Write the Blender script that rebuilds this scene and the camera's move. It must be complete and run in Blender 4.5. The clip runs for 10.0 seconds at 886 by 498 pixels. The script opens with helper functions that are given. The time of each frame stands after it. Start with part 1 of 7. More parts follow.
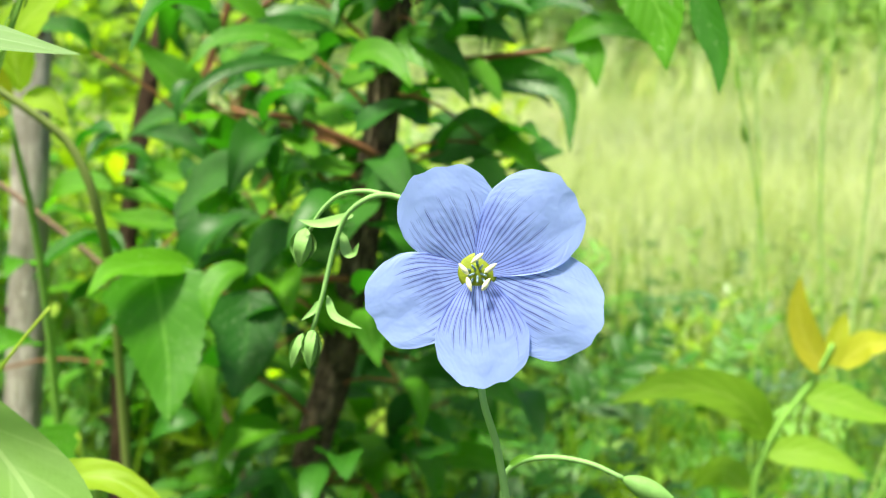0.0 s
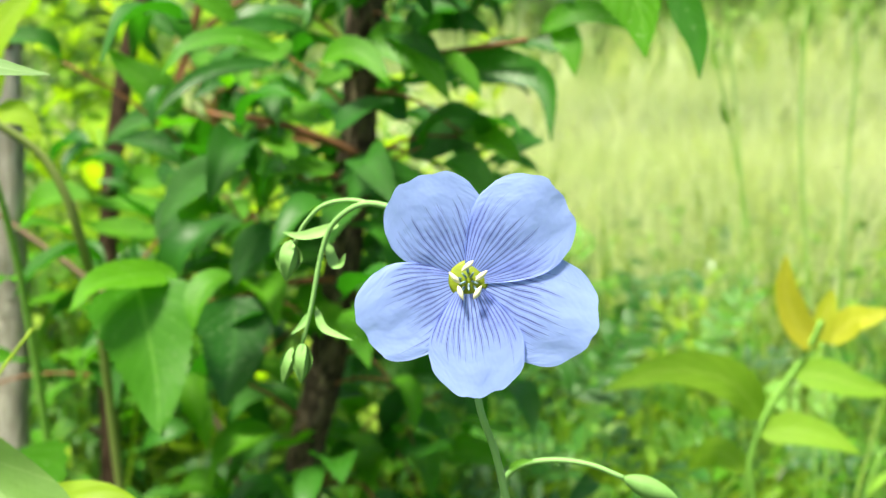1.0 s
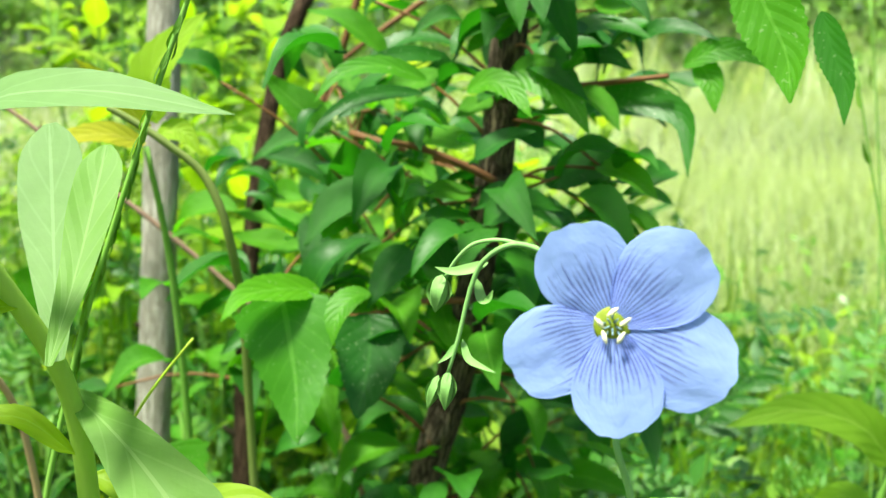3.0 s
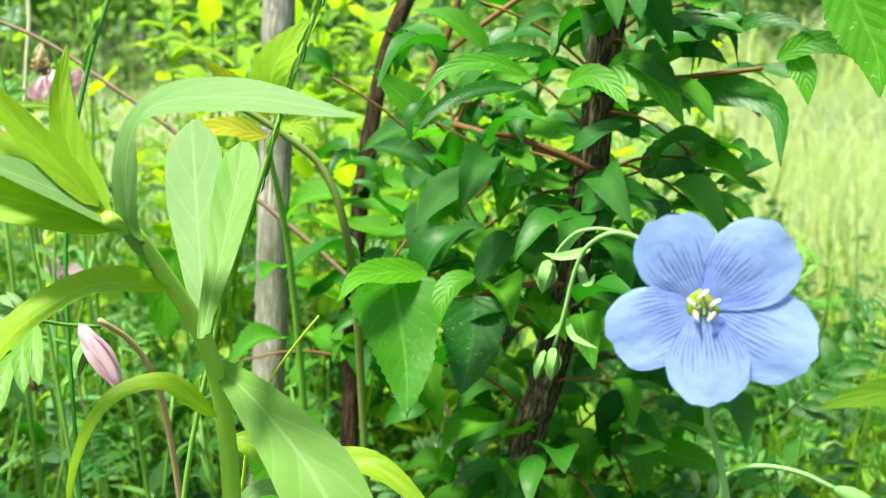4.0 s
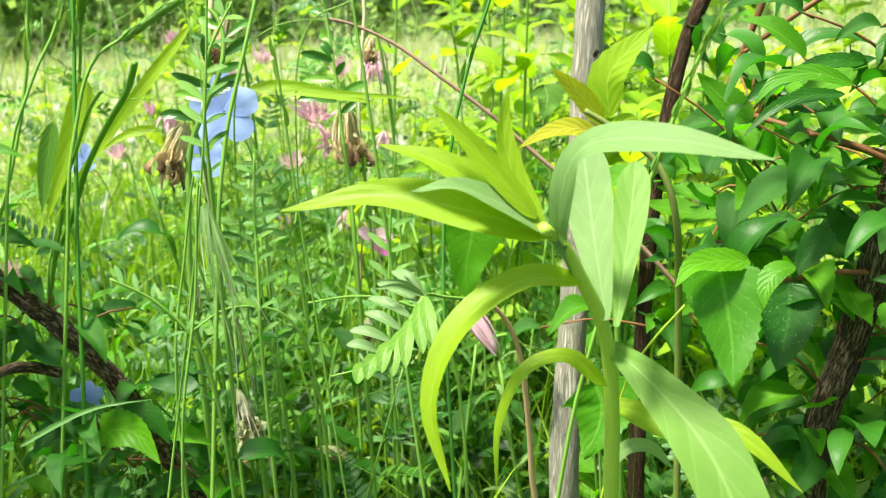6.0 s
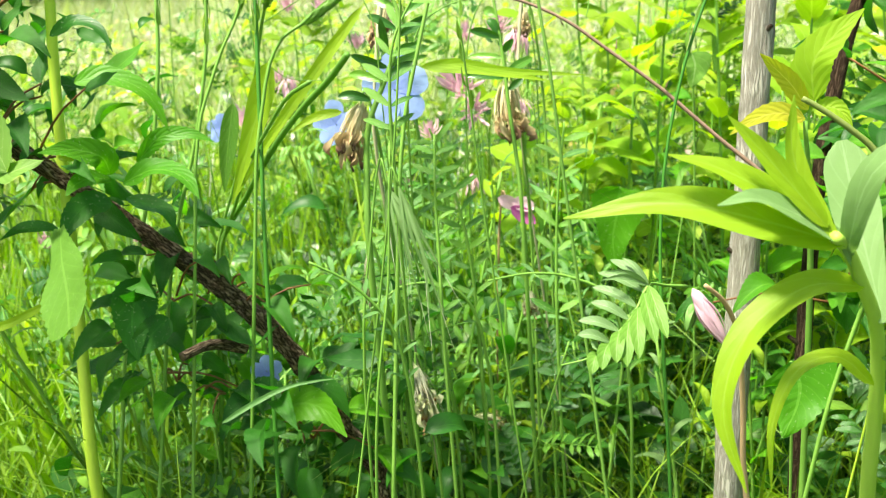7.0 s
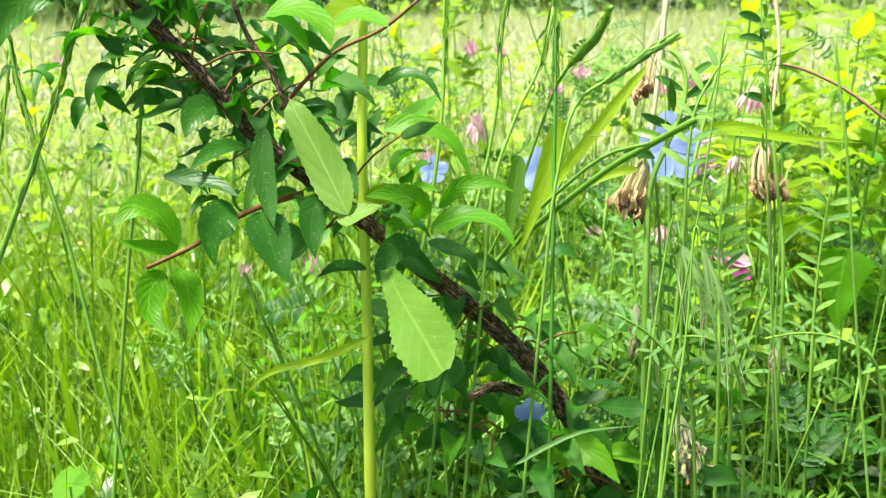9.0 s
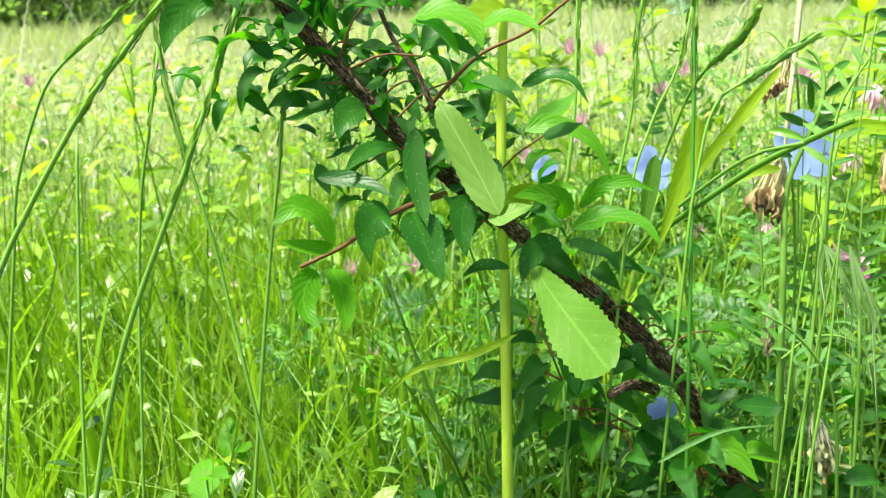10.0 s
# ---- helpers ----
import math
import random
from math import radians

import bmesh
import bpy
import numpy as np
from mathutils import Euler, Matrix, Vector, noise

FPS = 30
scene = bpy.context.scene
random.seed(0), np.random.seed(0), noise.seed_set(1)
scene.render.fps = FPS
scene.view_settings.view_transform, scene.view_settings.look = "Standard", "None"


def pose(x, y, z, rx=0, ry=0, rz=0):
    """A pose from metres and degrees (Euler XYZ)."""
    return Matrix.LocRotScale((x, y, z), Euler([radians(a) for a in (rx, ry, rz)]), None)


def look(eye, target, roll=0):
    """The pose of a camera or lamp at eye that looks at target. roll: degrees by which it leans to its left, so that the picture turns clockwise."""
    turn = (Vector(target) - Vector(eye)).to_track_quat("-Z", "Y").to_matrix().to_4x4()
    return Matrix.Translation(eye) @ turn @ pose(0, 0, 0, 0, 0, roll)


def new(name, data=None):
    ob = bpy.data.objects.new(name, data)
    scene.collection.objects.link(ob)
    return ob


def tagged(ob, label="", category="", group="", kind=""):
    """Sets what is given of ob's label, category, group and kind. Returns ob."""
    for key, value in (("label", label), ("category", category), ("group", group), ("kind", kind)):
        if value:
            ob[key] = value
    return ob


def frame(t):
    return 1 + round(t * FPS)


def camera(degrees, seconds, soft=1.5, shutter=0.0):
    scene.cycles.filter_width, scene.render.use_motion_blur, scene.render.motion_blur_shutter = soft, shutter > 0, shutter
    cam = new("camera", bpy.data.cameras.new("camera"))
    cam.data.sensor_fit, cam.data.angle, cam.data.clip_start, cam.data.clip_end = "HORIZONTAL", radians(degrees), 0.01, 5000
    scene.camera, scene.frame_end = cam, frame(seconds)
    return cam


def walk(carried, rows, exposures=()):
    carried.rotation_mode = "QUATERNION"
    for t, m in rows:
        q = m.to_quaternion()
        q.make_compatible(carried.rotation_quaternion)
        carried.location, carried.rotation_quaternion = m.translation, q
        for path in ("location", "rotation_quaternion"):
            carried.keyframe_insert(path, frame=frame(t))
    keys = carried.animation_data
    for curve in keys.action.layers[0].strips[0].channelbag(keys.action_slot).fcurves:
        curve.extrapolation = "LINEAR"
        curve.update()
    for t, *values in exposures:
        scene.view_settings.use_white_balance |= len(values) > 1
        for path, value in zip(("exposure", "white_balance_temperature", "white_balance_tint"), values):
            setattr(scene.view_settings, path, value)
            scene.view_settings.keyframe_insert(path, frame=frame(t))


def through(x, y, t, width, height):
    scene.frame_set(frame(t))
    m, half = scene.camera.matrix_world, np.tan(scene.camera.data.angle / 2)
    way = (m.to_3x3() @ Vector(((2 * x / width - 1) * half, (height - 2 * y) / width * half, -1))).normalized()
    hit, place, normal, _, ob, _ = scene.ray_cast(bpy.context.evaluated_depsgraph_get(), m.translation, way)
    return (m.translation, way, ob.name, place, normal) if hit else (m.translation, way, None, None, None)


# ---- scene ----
cam = camera(46.00, 10.0, soft=1.1)
PATH = [
    (0.0, (0.00368, 0.00682, 0.32934), (-0.05893, 0.99287, 0.17310), -0.47),
    (0.5, (0.00582, 0.01046, 0.32993), (-0.05647, 0.99403, 0.16050), -1.82),
    (1.0, (0.00280, 0.00941, 0.33158), (-0.04305, 0.99390, 0.16223), -3.03),
    (1.5, (0.00236, 0.01017, 0.33308), (-0.03956, 0.99422, 0.16016), -3.19),
    (2.0, (0.00386, 0.00895, 0.33453), (-0.06622, 0.99326, 0.17256), -3.94),
    (2.5, (0.00028, 0.00167, 0.33377), (-0.14008, 0.98178, 0.19345), -1.63),
    (2.7, (-0.00031, 0.00460, 0.33498), (-0.14554, 0.97679, 0.18676), -1.35),
    (3.8, (0.00030, -0.01354, 0.33850), (-0.22524, 0.94793, 0.18152), -1.63),
    (4.0, (0.00026, -0.01545, 0.33985), (-0.24432, 0.93981, 0.17394), -1.87),
    (4.5, (0.01488, -0.01883, 0.34328), (-0.33738, 0.89970, 0.16280), -2.13),
    (5.0, (-0.00286, -0.04248, 0.34470), (-0.37776, 0.87015, 0.17543), -2.55),
    (5.5, (-0.00856, -0.06018, 0.35616), (-0.40926, 0.83618, 0.17309), -1.92),
    (5.7, (-0.01126, -0.06244, 0.35784), (-0.42466, 0.82657, 0.16985), -1.93),
    (6.8, (-0.06469, -0.08989, 0.37709), (-0.51514, 0.76262, 0.11190), -3.81),
    (7.0, (-0.07229, -0.09546, 0.38090), (-0.52930, 0.75447, 0.11868), -3.42),
    (7.5, (-0.10020, -0.11600, 0.38950), (-0.56602, 0.73825, 0.15872), -0.35),
    (8.0, (-0.11511, -0.12727, 0.39118), (-0.58951, 0.72382, 0.16627), -1.16),
    (8.5, (-0.13808, -0.14245, 0.39328), (-0.60784, 0.71061, 0.16606), -0.59),
    (9.0, (-0.16165, -0.15838, 0.39581), (-0.64311, 0.68703, 0.16454), -0.90),
    (9.5, (-0.17942, -0.17174, 0.39655), (-0.68131, 0.66046, 0.16088), -1.59),
    (10.0, (-0.19240, -0.18239, 0.39906), (-0.71305, 0.63874, 0.16524), -1.53),
]
walk(cam, [(t, look(eye, target, roll)) for t, eye, target, roll in PATH], [(0.0, 1.28, 6800, 8), (2.0, 1.28, 6800, 8), (2.5, 1.31, 6600, 1), (4.0, 1.39, 6500, 0), (5.0, 1.45, 6600, 1), (5.5, 1.43, 6800, 5), (7.0, 1.53, 6850, 9), (8.0, 1.52, 6950, 16), (9.0, 1.50, 6800, 13), (10.0, 1.45, 6650, 7)])

# the lens keeps one plum branch in focus: what is nearer or further off softens
focus = new("focus_point")
focus.location = (-0.385, 0.102, 0.300)
focus.empty_display_size = 0.01
cam.data.dof.use_dof = True
cam.data.dof.focus_object = focus
cam.data.dof.aperture_fstop = 33.0

# ---- world, sun, exposure ----
world = bpy.data.worlds.new("sky")
world.use_nodes = True
scene.world = world
wn = world.node_tree
sky = wn.nodes.new("ShaderNodeTexSky")
sky.sky_type = "NISHITA"
sky.sun_disc = False
sky.sun_elevation, sky.sun_rotation = radians(70), radians(221)
sky.air_density, sky.dust_density = 1.0, 4.0
wn.links.new(sky.outputs[0], wn.nodes["Background"].inputs[0])
wn.nodes["Background"].inputs[1].default_value = 0.083
sun = new("sun", bpy.data.lights.new("sun", "SUN"))
sun.data.energy, sun.data.angle, sun.data.color = 4.35, radians(10), (1.0, 0.95, 0.85)
sun.matrix_world = look((-1.4, -1.6, 6.0), (0, 0, 0))


# ---- materials ----
def mat_new(name):
    m = bpy.data.materials.new(name)
    m.use_nodes = True
    nt = m.node_tree
    nt.nodes.clear()
    return m, nt


def node(nt, kind, **kw):
    n = nt.nodes.new("ShaderNode" + kind)
    for k, v in kw.items():
        if k == "op":
            n.operation = v
        elif k == "blend":
            n.blend_type = v
        elif k == "dtype":
            n.data_type = v
        else:
            n.inputs[k].default_value = v
    return n


def math_node(nt, op, a, b=None, clamp=False):
    n = nt.nodes.new("ShaderNodeMath")
    n.operation, n.use_clamp = op, clamp
    for i, v in enumerate((a, b)):
        if v is None:
            continue
        if isinstance(v, (int, float)):
            n.inputs[i].default_value = v
        else:
            nt.links.new(v, n.inputs[i])
    return n.outputs[0]


def mix_col(nt, fac, a, b, blend="MIX"):
    n = nt.nodes.new("ShaderNodeMix")
    n.data_type, n.blend_type = "RGBA", blend
    for key, v in ((0, fac), (6, a), (7, b)):
        if isinstance(v, (int, float)):
            n.inputs[key].default_value = v
        elif isinstance(v, tuple):
            n.inputs[key].default_value = (*v, 1) if len(v) == 3 else v
        else:
            nt.links.new(v, n.inputs[key])
    return n.outputs[2]


def ramp(nt, fac, stops):
    n = nt.nodes.new("ShaderNodeValToRGB")
    e = n.color_ramp.elements
    while len(e) < len(stops):
        e.new(0.5)
    for el, (p, c) in zip(e, stops):
        el.position, el.color = p, (*c, 1)
    nt.links.new(fac, n.inputs[0])
    return n.outputs[0]


def noise_tex(nt, scale, detail=3.0, vec=None, rough=0.55):
    n = node(nt, "TexNoise", Scale=scale, Detail=detail, Roughness=rough)
    if vec is None:
        tc = nt.nodes.new("ShaderNodeTexCoord")
        vec = tc.outputs["Object"]
    nt.links.new(vec, n.inputs["Vector"])
    return n.outputs[0]


def thin_shader(nt, col, rough, trans, trans_col, bump=None, spec=0.35):
    """A leaf's sheet: gloss and colour above, light let through from behind."""
    p = node(nt, "BsdfPrincipled", Roughness=rough)
    p.inputs["Specular IOR Level"].default_value = spec
    nt.links.new(col, p.inputs["Base Color"])
    t = nt.nodes.new("ShaderNodeBsdfTranslucent")
    nt.links.new(trans_col, t.inputs[0])
    mx = node(nt, "MixShader", Fac=trans)
    nt.links.new(p.outputs[0], mx.inputs[1])
    nt.links.new(t.outputs[0], mx.inputs[2])
    out = nt.nodes.new("ShaderNodeOutputMaterial")
    nt.links.new(mx.outputs[0], out.inputs[0])
    if bump is not None:
        b = node(nt, "Bump", Strength=0.5, Distance=0.0007)
        nt.links.new(bump, b.inputs["Height"])
        nt.links.new(b.outputs[0], p.inputs["Normal"])
        nt.links.new(b.outputs[0], t.inputs["Normal"])


def leaf_material(name, dark, light, rib, trans=0.4, rough=0.42, veins=9.0, grain=260.0, island=False, spots=0.0, spec=0.35, vein=0.7, relief=0.8, spread=1.0, through=(1.7, 1.7, 0.55), patch=0.0):
    m, nt = mat_new(name)
    uv = nt.nodes.new("ShaderNodeUVMap")
    sep = nt.nodes.new("ShaderNodeSeparateXYZ")
    nt.links.new(uv.outputs[0], sep.inputs[0])
    u, v = sep.outputs[0], sep.outputs[1]
    av = math_node(nt, "ABSOLUTE", math_node(nt, "SUBTRACT", v, 0.5))
    if island:
        rnd = nt.nodes.new("ShaderNodeNewGeometry").outputs["Random Per Island"]
    else:
        rnd = nt.nodes.new("ShaderNodeObjectInfo").outputs["Random"]
    grainy = noise_tex(nt, grain, 3.0)
    big = noise_tex(nt, patch or 40.0, 2.0)
    if patch:
        big = math_node(nt, "ADD", math_node(nt, "MULTIPLY", math_node(nt, "SUBTRACT", big, 0.5), 4.0), 0.5, clamp=True)
    tone = math_node(nt, "ADD", math_node(nt, "MULTIPLY", rnd, 0.30 if patch else 0.62), math_node(nt, "MULTIPLY", big, 0.7 if patch else 0.4), clamp=True)
    if spread > 1:
        tone = math_node(nt, "ADD", math_node(nt, "MULTIPLY", math_node(nt, "SUBTRACT", tone, 0.5), spread), 0.5, clamp=True)
    col = mix_col(nt, tone, dark, light)
    col = mix_col(nt, math_node(nt, "MULTIPLY", grainy, 0.30), col, tuple(c * 0.55 for c in dark))
    # side veins climb from the midrib towards the edge
    ph = math_node(nt, "SUBTRACT", math_node(nt, "MULTIPLY", u, veins), math_node(nt, "MULTIPLY", av, veins * 0.55))
    saw = math_node(nt, "ABSOLUTE", math_node(nt, "SUBTRACT", math_node(nt, "FRACT", ph), 0.5))
    side = math_node(nt, "LESS_THAN", saw, 0.055)
    mid = math_node(nt, "LESS_THAN", av, 0.028)
    lines = math_node(nt, "MAXIMUM", mid, math_node(nt, "MULTIPLY", side, 0.35))
    col = mix_col(nt, math_node(nt, "MULTIPLY", lines, vein), col, rib)
    if spots:
        sp = noise_tex(nt, 900.0, 1.0)
        col = mix_col(nt, math_node(nt, "MULTIPLY", math_node(nt, "GREATER_THAN", sp, 0.70), spots), col, (0.55, 0.6, 0.4))
    hs = math_node(nt, "ADD", math_node(nt, "MULTIPLY", saw, relief), math_node(nt, "MULTIPLY", grainy, 0.5))
    tcol = mix_col(nt, 1.0, col, through, "MULTIPLY")
    thin_shader(nt, col, rough, trans, tcol, hs, spec)
    return m


def plain_material(name, dark, light, scale=200.0, rough=0.6, bump=0.4, stretch=None, dist=0.0006, spec=0.3, contrast=1.0):
    m, nt = mat_new(name)
    tc = nt.nodes.new("ShaderNodeTexCoord")
    vec = tc.outputs["Object"]
    if stretch:
        mp = nt.nodes.new("ShaderNodeMapping")
        mp.inputs["Scale"].default_value = stretch
        nt.links.new(vec, mp.inputs[0])
        vec = mp.outputs[0]
    fine = noise_tex(nt, scale, 5.0, vec, 0.65)
    broad = noise_tex(nt, scale * 0.15, 2.0, vec)
    rnd = nt.nodes.new("ShaderNodeObjectInfo").outputs["Random"]
    f = math_node(nt, "ADD", math_node(nt, "MULTIPLY", fine, 0.75), math_node(nt, "MULTIPLY", broad, 0.35))
    f = math_node(nt, "ADD", math_node(nt, "SUBTRACT", f, 0.2), math_node(nt, "MULTIPLY", rnd, 0.25), clamp=True)
    if contrast > 1:
        f = math_node(nt, "ADD", math_node(nt, "MULTIPLY", math_node(nt, "SUBTRACT", f, 0.52), contrast), 0.5, clamp=True)
    col = mix_col(nt, f, dark, light)
    p = node(nt, "BsdfPrincipled", Roughness=rough)
    p.inputs["Specular IOR Level"].default_value = spec
    nt.links.new(col, p.inputs["Base Color"])
    b = node(nt, "Bump", Strength=bump, Distance=dist)
    nt.links.new(fine, b.inputs["Height"])
    nt.links.new(b.outputs[0], p.inputs["Normal"])
    out = nt.nodes.new("ShaderNodeOutputMaterial")
    nt.links.new(p.outputs[0], out.inputs[0])
    return m


def petal_material(name, pale, deep, vein, strength=0.9):
    """Blue petal: fine dark lines run from the claw and branch outwards."""
    m, nt = mat_new(name)
    uv = nt.nodes.new("ShaderNodeUVMap")
    sep = nt.nodes.new("ShaderNodeSeparateXYZ")
    nt.links.new(uv.outputs[0], sep.inputs[0])
    u, v = sep.outputs[0], sep.outputs[1]
    comb = nt.nodes.new("ShaderNodeCombineXYZ")
    nt.links.new(math_node(nt, "MULTIPLY", v, 2.2), comb.inputs[0])
    nt.links.new(math_node(nt, "MULTIPLY", u, 1.2), comb.inputs[1])
    rnd = nt.nodes.new("ShaderNodeObjectInfo").outputs["Random"]
    nt.links.new(math_node(nt, "MULTIPLY", rnd, 40.0), comb.inputs[2])
    wob = noise_tex(nt, 3.0, 1.0, comb.outputs[0])
    vv = math_node(nt, "ADD", v, math_node(nt, "MULTIPLY", math_node(nt, "SUBTRACT", wob, 0.5), 0.05))
    tall = nt.nodes.new("ShaderNodeCombineXYZ")
    nt.links.new(math_node(nt, "MULTIPLY", v, 26.0), tall.inputs[0])
    nt.links.new(math_node(nt, "MULTIPLY", u, 2.0), tall.inputs[1])
    nt.links.new(math_node(nt, "MULTIPLY", rnd, 40.0), tall.inputs[2])
    uneven = noise_tex(nt, 1.0, 2.0, tall.outputs[0])

    def lines(count, wide, shrink):
        s = math_node(nt, "ABSOLUTE", math_node(nt, "SUBTRACT", math_node(nt, "FRACT", math_node(nt, "MULTIPLY", vv, count)), 0.5))
        w = math_node(nt, "MAXIMUM", math_node(nt, "SUBTRACT", wide, math_node(nt, "MULTIPLY", u, shrink)), 0.05)
        return math_node(nt, "SUBTRACT", 1.0, math_node(nt, "DIVIDE", s, w), clamp=True)

    # each line ends at its own height
    ends = math_node(nt, "ADD", math_node(nt, "MULTIPLY", uneven, 1.15), 0.08)
    reach = math_node(nt, "MULTIPLY", math_node(nt, "SUBTRACT", ends, u), 5.0, clamp=True)
    first = math_node(nt, "MULTIPLY", lines(17.0, 0.17, 0.09), reach)
    outer = math_node(nt, "MULTIPLY", lines(34.0, 0.18, 0.10), math_node(nt, "MULTIPLY", reach, math_node(nt, "GREATER_THAN", u, 0.30)))
    allv = math_node(nt, "POWER", math_node(nt, "MAXIMUM", first, math_node(nt, "MULTIPLY", outer, 0.55)), 0.7)
    base = mix_col(nt, u, deep, pale)
    blotch = noise_tex(nt, 3.0, 3.0, uv.outputs[0])
    base = mix_col(nt, math_node(nt, "MULTIPLY", blotch, 0.25), base, deep)
    col = mix_col(nt, math_node(nt, "MULTIPLY", allv, strength, clamp=True), base, vein)
    tcol = mix_col(nt, 1.0, col, (1.05, 1.05, 1.1), "MULTIPLY")
    thin_shader(nt, col, 0.6, 0.35, tcol, blotch, 0.2)
    return m


M = {}
M["plum"] = leaf_material("plum_leaf", (0.013, 0.098, 0.008), (0.052, 0.225, 0.012), (0.07, 0.26, 0.03), 0.40, 0.42, 8.0, spots=0.22, spec=0.32, vein=0.22, relief=0.3, through=(1.1, 1.7, 0.5))
M["plum_light"] = leaf_material("plum_leaf_young", (0.058, 0.250, 0.008), (0.130, 0.385, 0.012), (0.17, 0.42, 0.05), 0.46, 0.45, 8.0, spots=0.22, spec=0.26, vein=0.5, relief=0.6, through=(1.4, 1.7, 0.5))
M["plum_mid"] = leaf_material("plum_leaf_full", (0.030, 0.165, 0.008), (0.080, 0.290, 0.013), (0.16, 0.40, 0.05), 0.46, 0.42, 8.0, spots=0.12, spec=0.28, vein=0.45, relief=0.15, through=(1.3, 1.7, 0.5))
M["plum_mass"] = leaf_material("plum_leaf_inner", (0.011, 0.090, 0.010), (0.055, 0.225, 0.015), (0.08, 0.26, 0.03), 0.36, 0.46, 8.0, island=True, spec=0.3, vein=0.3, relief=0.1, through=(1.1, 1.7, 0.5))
M["herb"] = leaf_material("herb_leaf", (0.215, 0.385, 0.010), (0.330, 0.500, 0.022), (0.34, 0.52, 0.09), 0.48, 0.5, 5.0, spec=0.3, vein=0.35, relief=0.4)
# pale leaf green, made bluer and lighter for the sky's sheen on it
M["herb_pale_sheen"] = leaf_material("herb_leaf_pale_sheen", (0.15, 0.28, 0.085), (0.21, 0.36, 0.125), (0.30, 0.45, 0.22), 0.34, 0.6, 5.0, spec=0.25, vein=0.35, relief=0.4, through=(1.5, 1.6, 0.7))
M["herb_soft"] = leaf_material("herb_leaf_soft", (0.13, 0.29, 0.04), (0.19, 0.36, 0.075), (0.30, 0.47, 0.16), 0.40, 0.55, 5.0, spec=0.25, vein=0.4, relief=0.4)
M["yellow"] = leaf_material("yellow_leaf", (0.38, 0.46, 0.03), (0.60, 0.52, 0.05), (0.72, 0.66, 0.18), 0.48, 0.55, 7.0, spec=0.2, vein=0.35)
M["sap_yellow"] = leaf_material("sapling_leaf", (0.22, 0.39, 0.035), (0.36, 0.48, 0.06), (0.50, 0.58, 0.16), 0.50, 0.55, 7.0, spec=0.2, vein=0.35)
M["lime_mass"] = leaf_material("bright_sapling_leaf", (0.12, 0.31, 0.018), (0.40, 0.50, 0.05), (0.45, 0.58, 0.12), 0.52, 0.55, 7.0, island=True, spec=0.2, vein=0.3)
M["lime"] = leaf_material("lime_leaf", (0.20, 0.42, 0.015), (0.36, 0.54, 0.03), (0.45, 0.60, 0.12), 0.52, 0.55, 7.0, spec=0.2, vein=0.35)
M["vetch"] = leaf_material("vetch_leaf", (0.030, 0.170, 0.010), (0.170, 0.400, 0.035), (0.2, 0.40, 0.08), 0.28, 0.34, 6.0, spec=0.5, spread=1.4, relief=0.3)
M["grass"] = leaf_material("grass_blade", (0.016, 0.090, 0.004), (0.340, 0.540, 0.040), (0.24, 0.48, 0.06), 0.30, 0.40, 2.0, island=True, spec=0.35, spread=1.6)
M["lush"] = leaf_material("lush_grass_blade", (0.110, 0.290, 0.008), (0.320, 0.530, 0.030), (0.24, 0.46, 0.05), 0.42, 0.5, 2.0, island=True, spec=0.2)
# meadow greens whitened: a hazy, bright distance is put into the colour
M["grass_hazy"] = leaf_material("hazy_meadow_grass", (0.29, 0.47, 0.15), (0.53, 0.64, 0.41), (0.50, 0.61, 0.32), 0.42, 0.7, 2.0, grain=20.0, island=True, spec=0.1, patch=4.0)
M["smooth_hazy_grass"] = leaf_material("soft_hazy_meadow_grass", (0.32, 0.42, 0.19), (0.56, 0.61, 0.42), (0.46, 0.59, 0.28), 0.42, 0.7, 2.0, grain=6.0, island=True, spec=0.1, vein=0.1, patch=1.6)
M["pale_hazy_grass"] = leaf_material("pale_hazy_meadow_grass", (0.40, 0.52, 0.22), (0.64, 0.70, 0.46), (0.50, 0.62, 0.30), 0.42, 0.7, 2.0, grain=6.0, island=True, spec=0.1, vein=0.1, patch=1.6)
M["young"] = leaf_material("young_green_leaf", (0.15, 0.33, 0.015), (0.25, 0.44, 0.035), (0.36, 0.54, 0.10), 0.46, 0.55, 7.0, spec=0.2, vein=0.35)
# tree green lightened so that the leaf colour itself carries the haze
M["tree_hazed"] = leaf_material("hazed_tree_leaf", (0.20, 0.38, 0.09), (0.42, 0.58, 0.24), (0.36, 0.54, 0.2), 0.50, 0.7, 5.0, grain=4.0, island=True, spec=0.02, vein=0.2, through=(1.5, 1.6, 0.8))
M["vetch_pale"] = leaf_material("pale_vetch_leaf", (0.07, 0.23, 0.045), (0.16, 0.35, 0.10), (0.28, 0.48, 0.2), 0.34, 0.45, 6.0, spec=0.3, vein=0.3, relief=0.3)
M["grass_light"] = leaf_material("light_grass_blade", (0.20, 0.44, 0.05), (0.46, 0.66, 0.22), (0.5, 0.7, 0.3), 0.42, 0.45, 2.0, island=True, spec=0.3)
M["vetch_grey"] = leaf_material("grey_vetch_leaf", (0.14, 0.27, 0.085), (0.21, 0.35, 0.14), (0.40, 0.55, 0.32), 0.30, 0.5, 6.0, spec=0.35, vein=0.35, relief=0.3, through=(1.3, 1.4, 0.7))
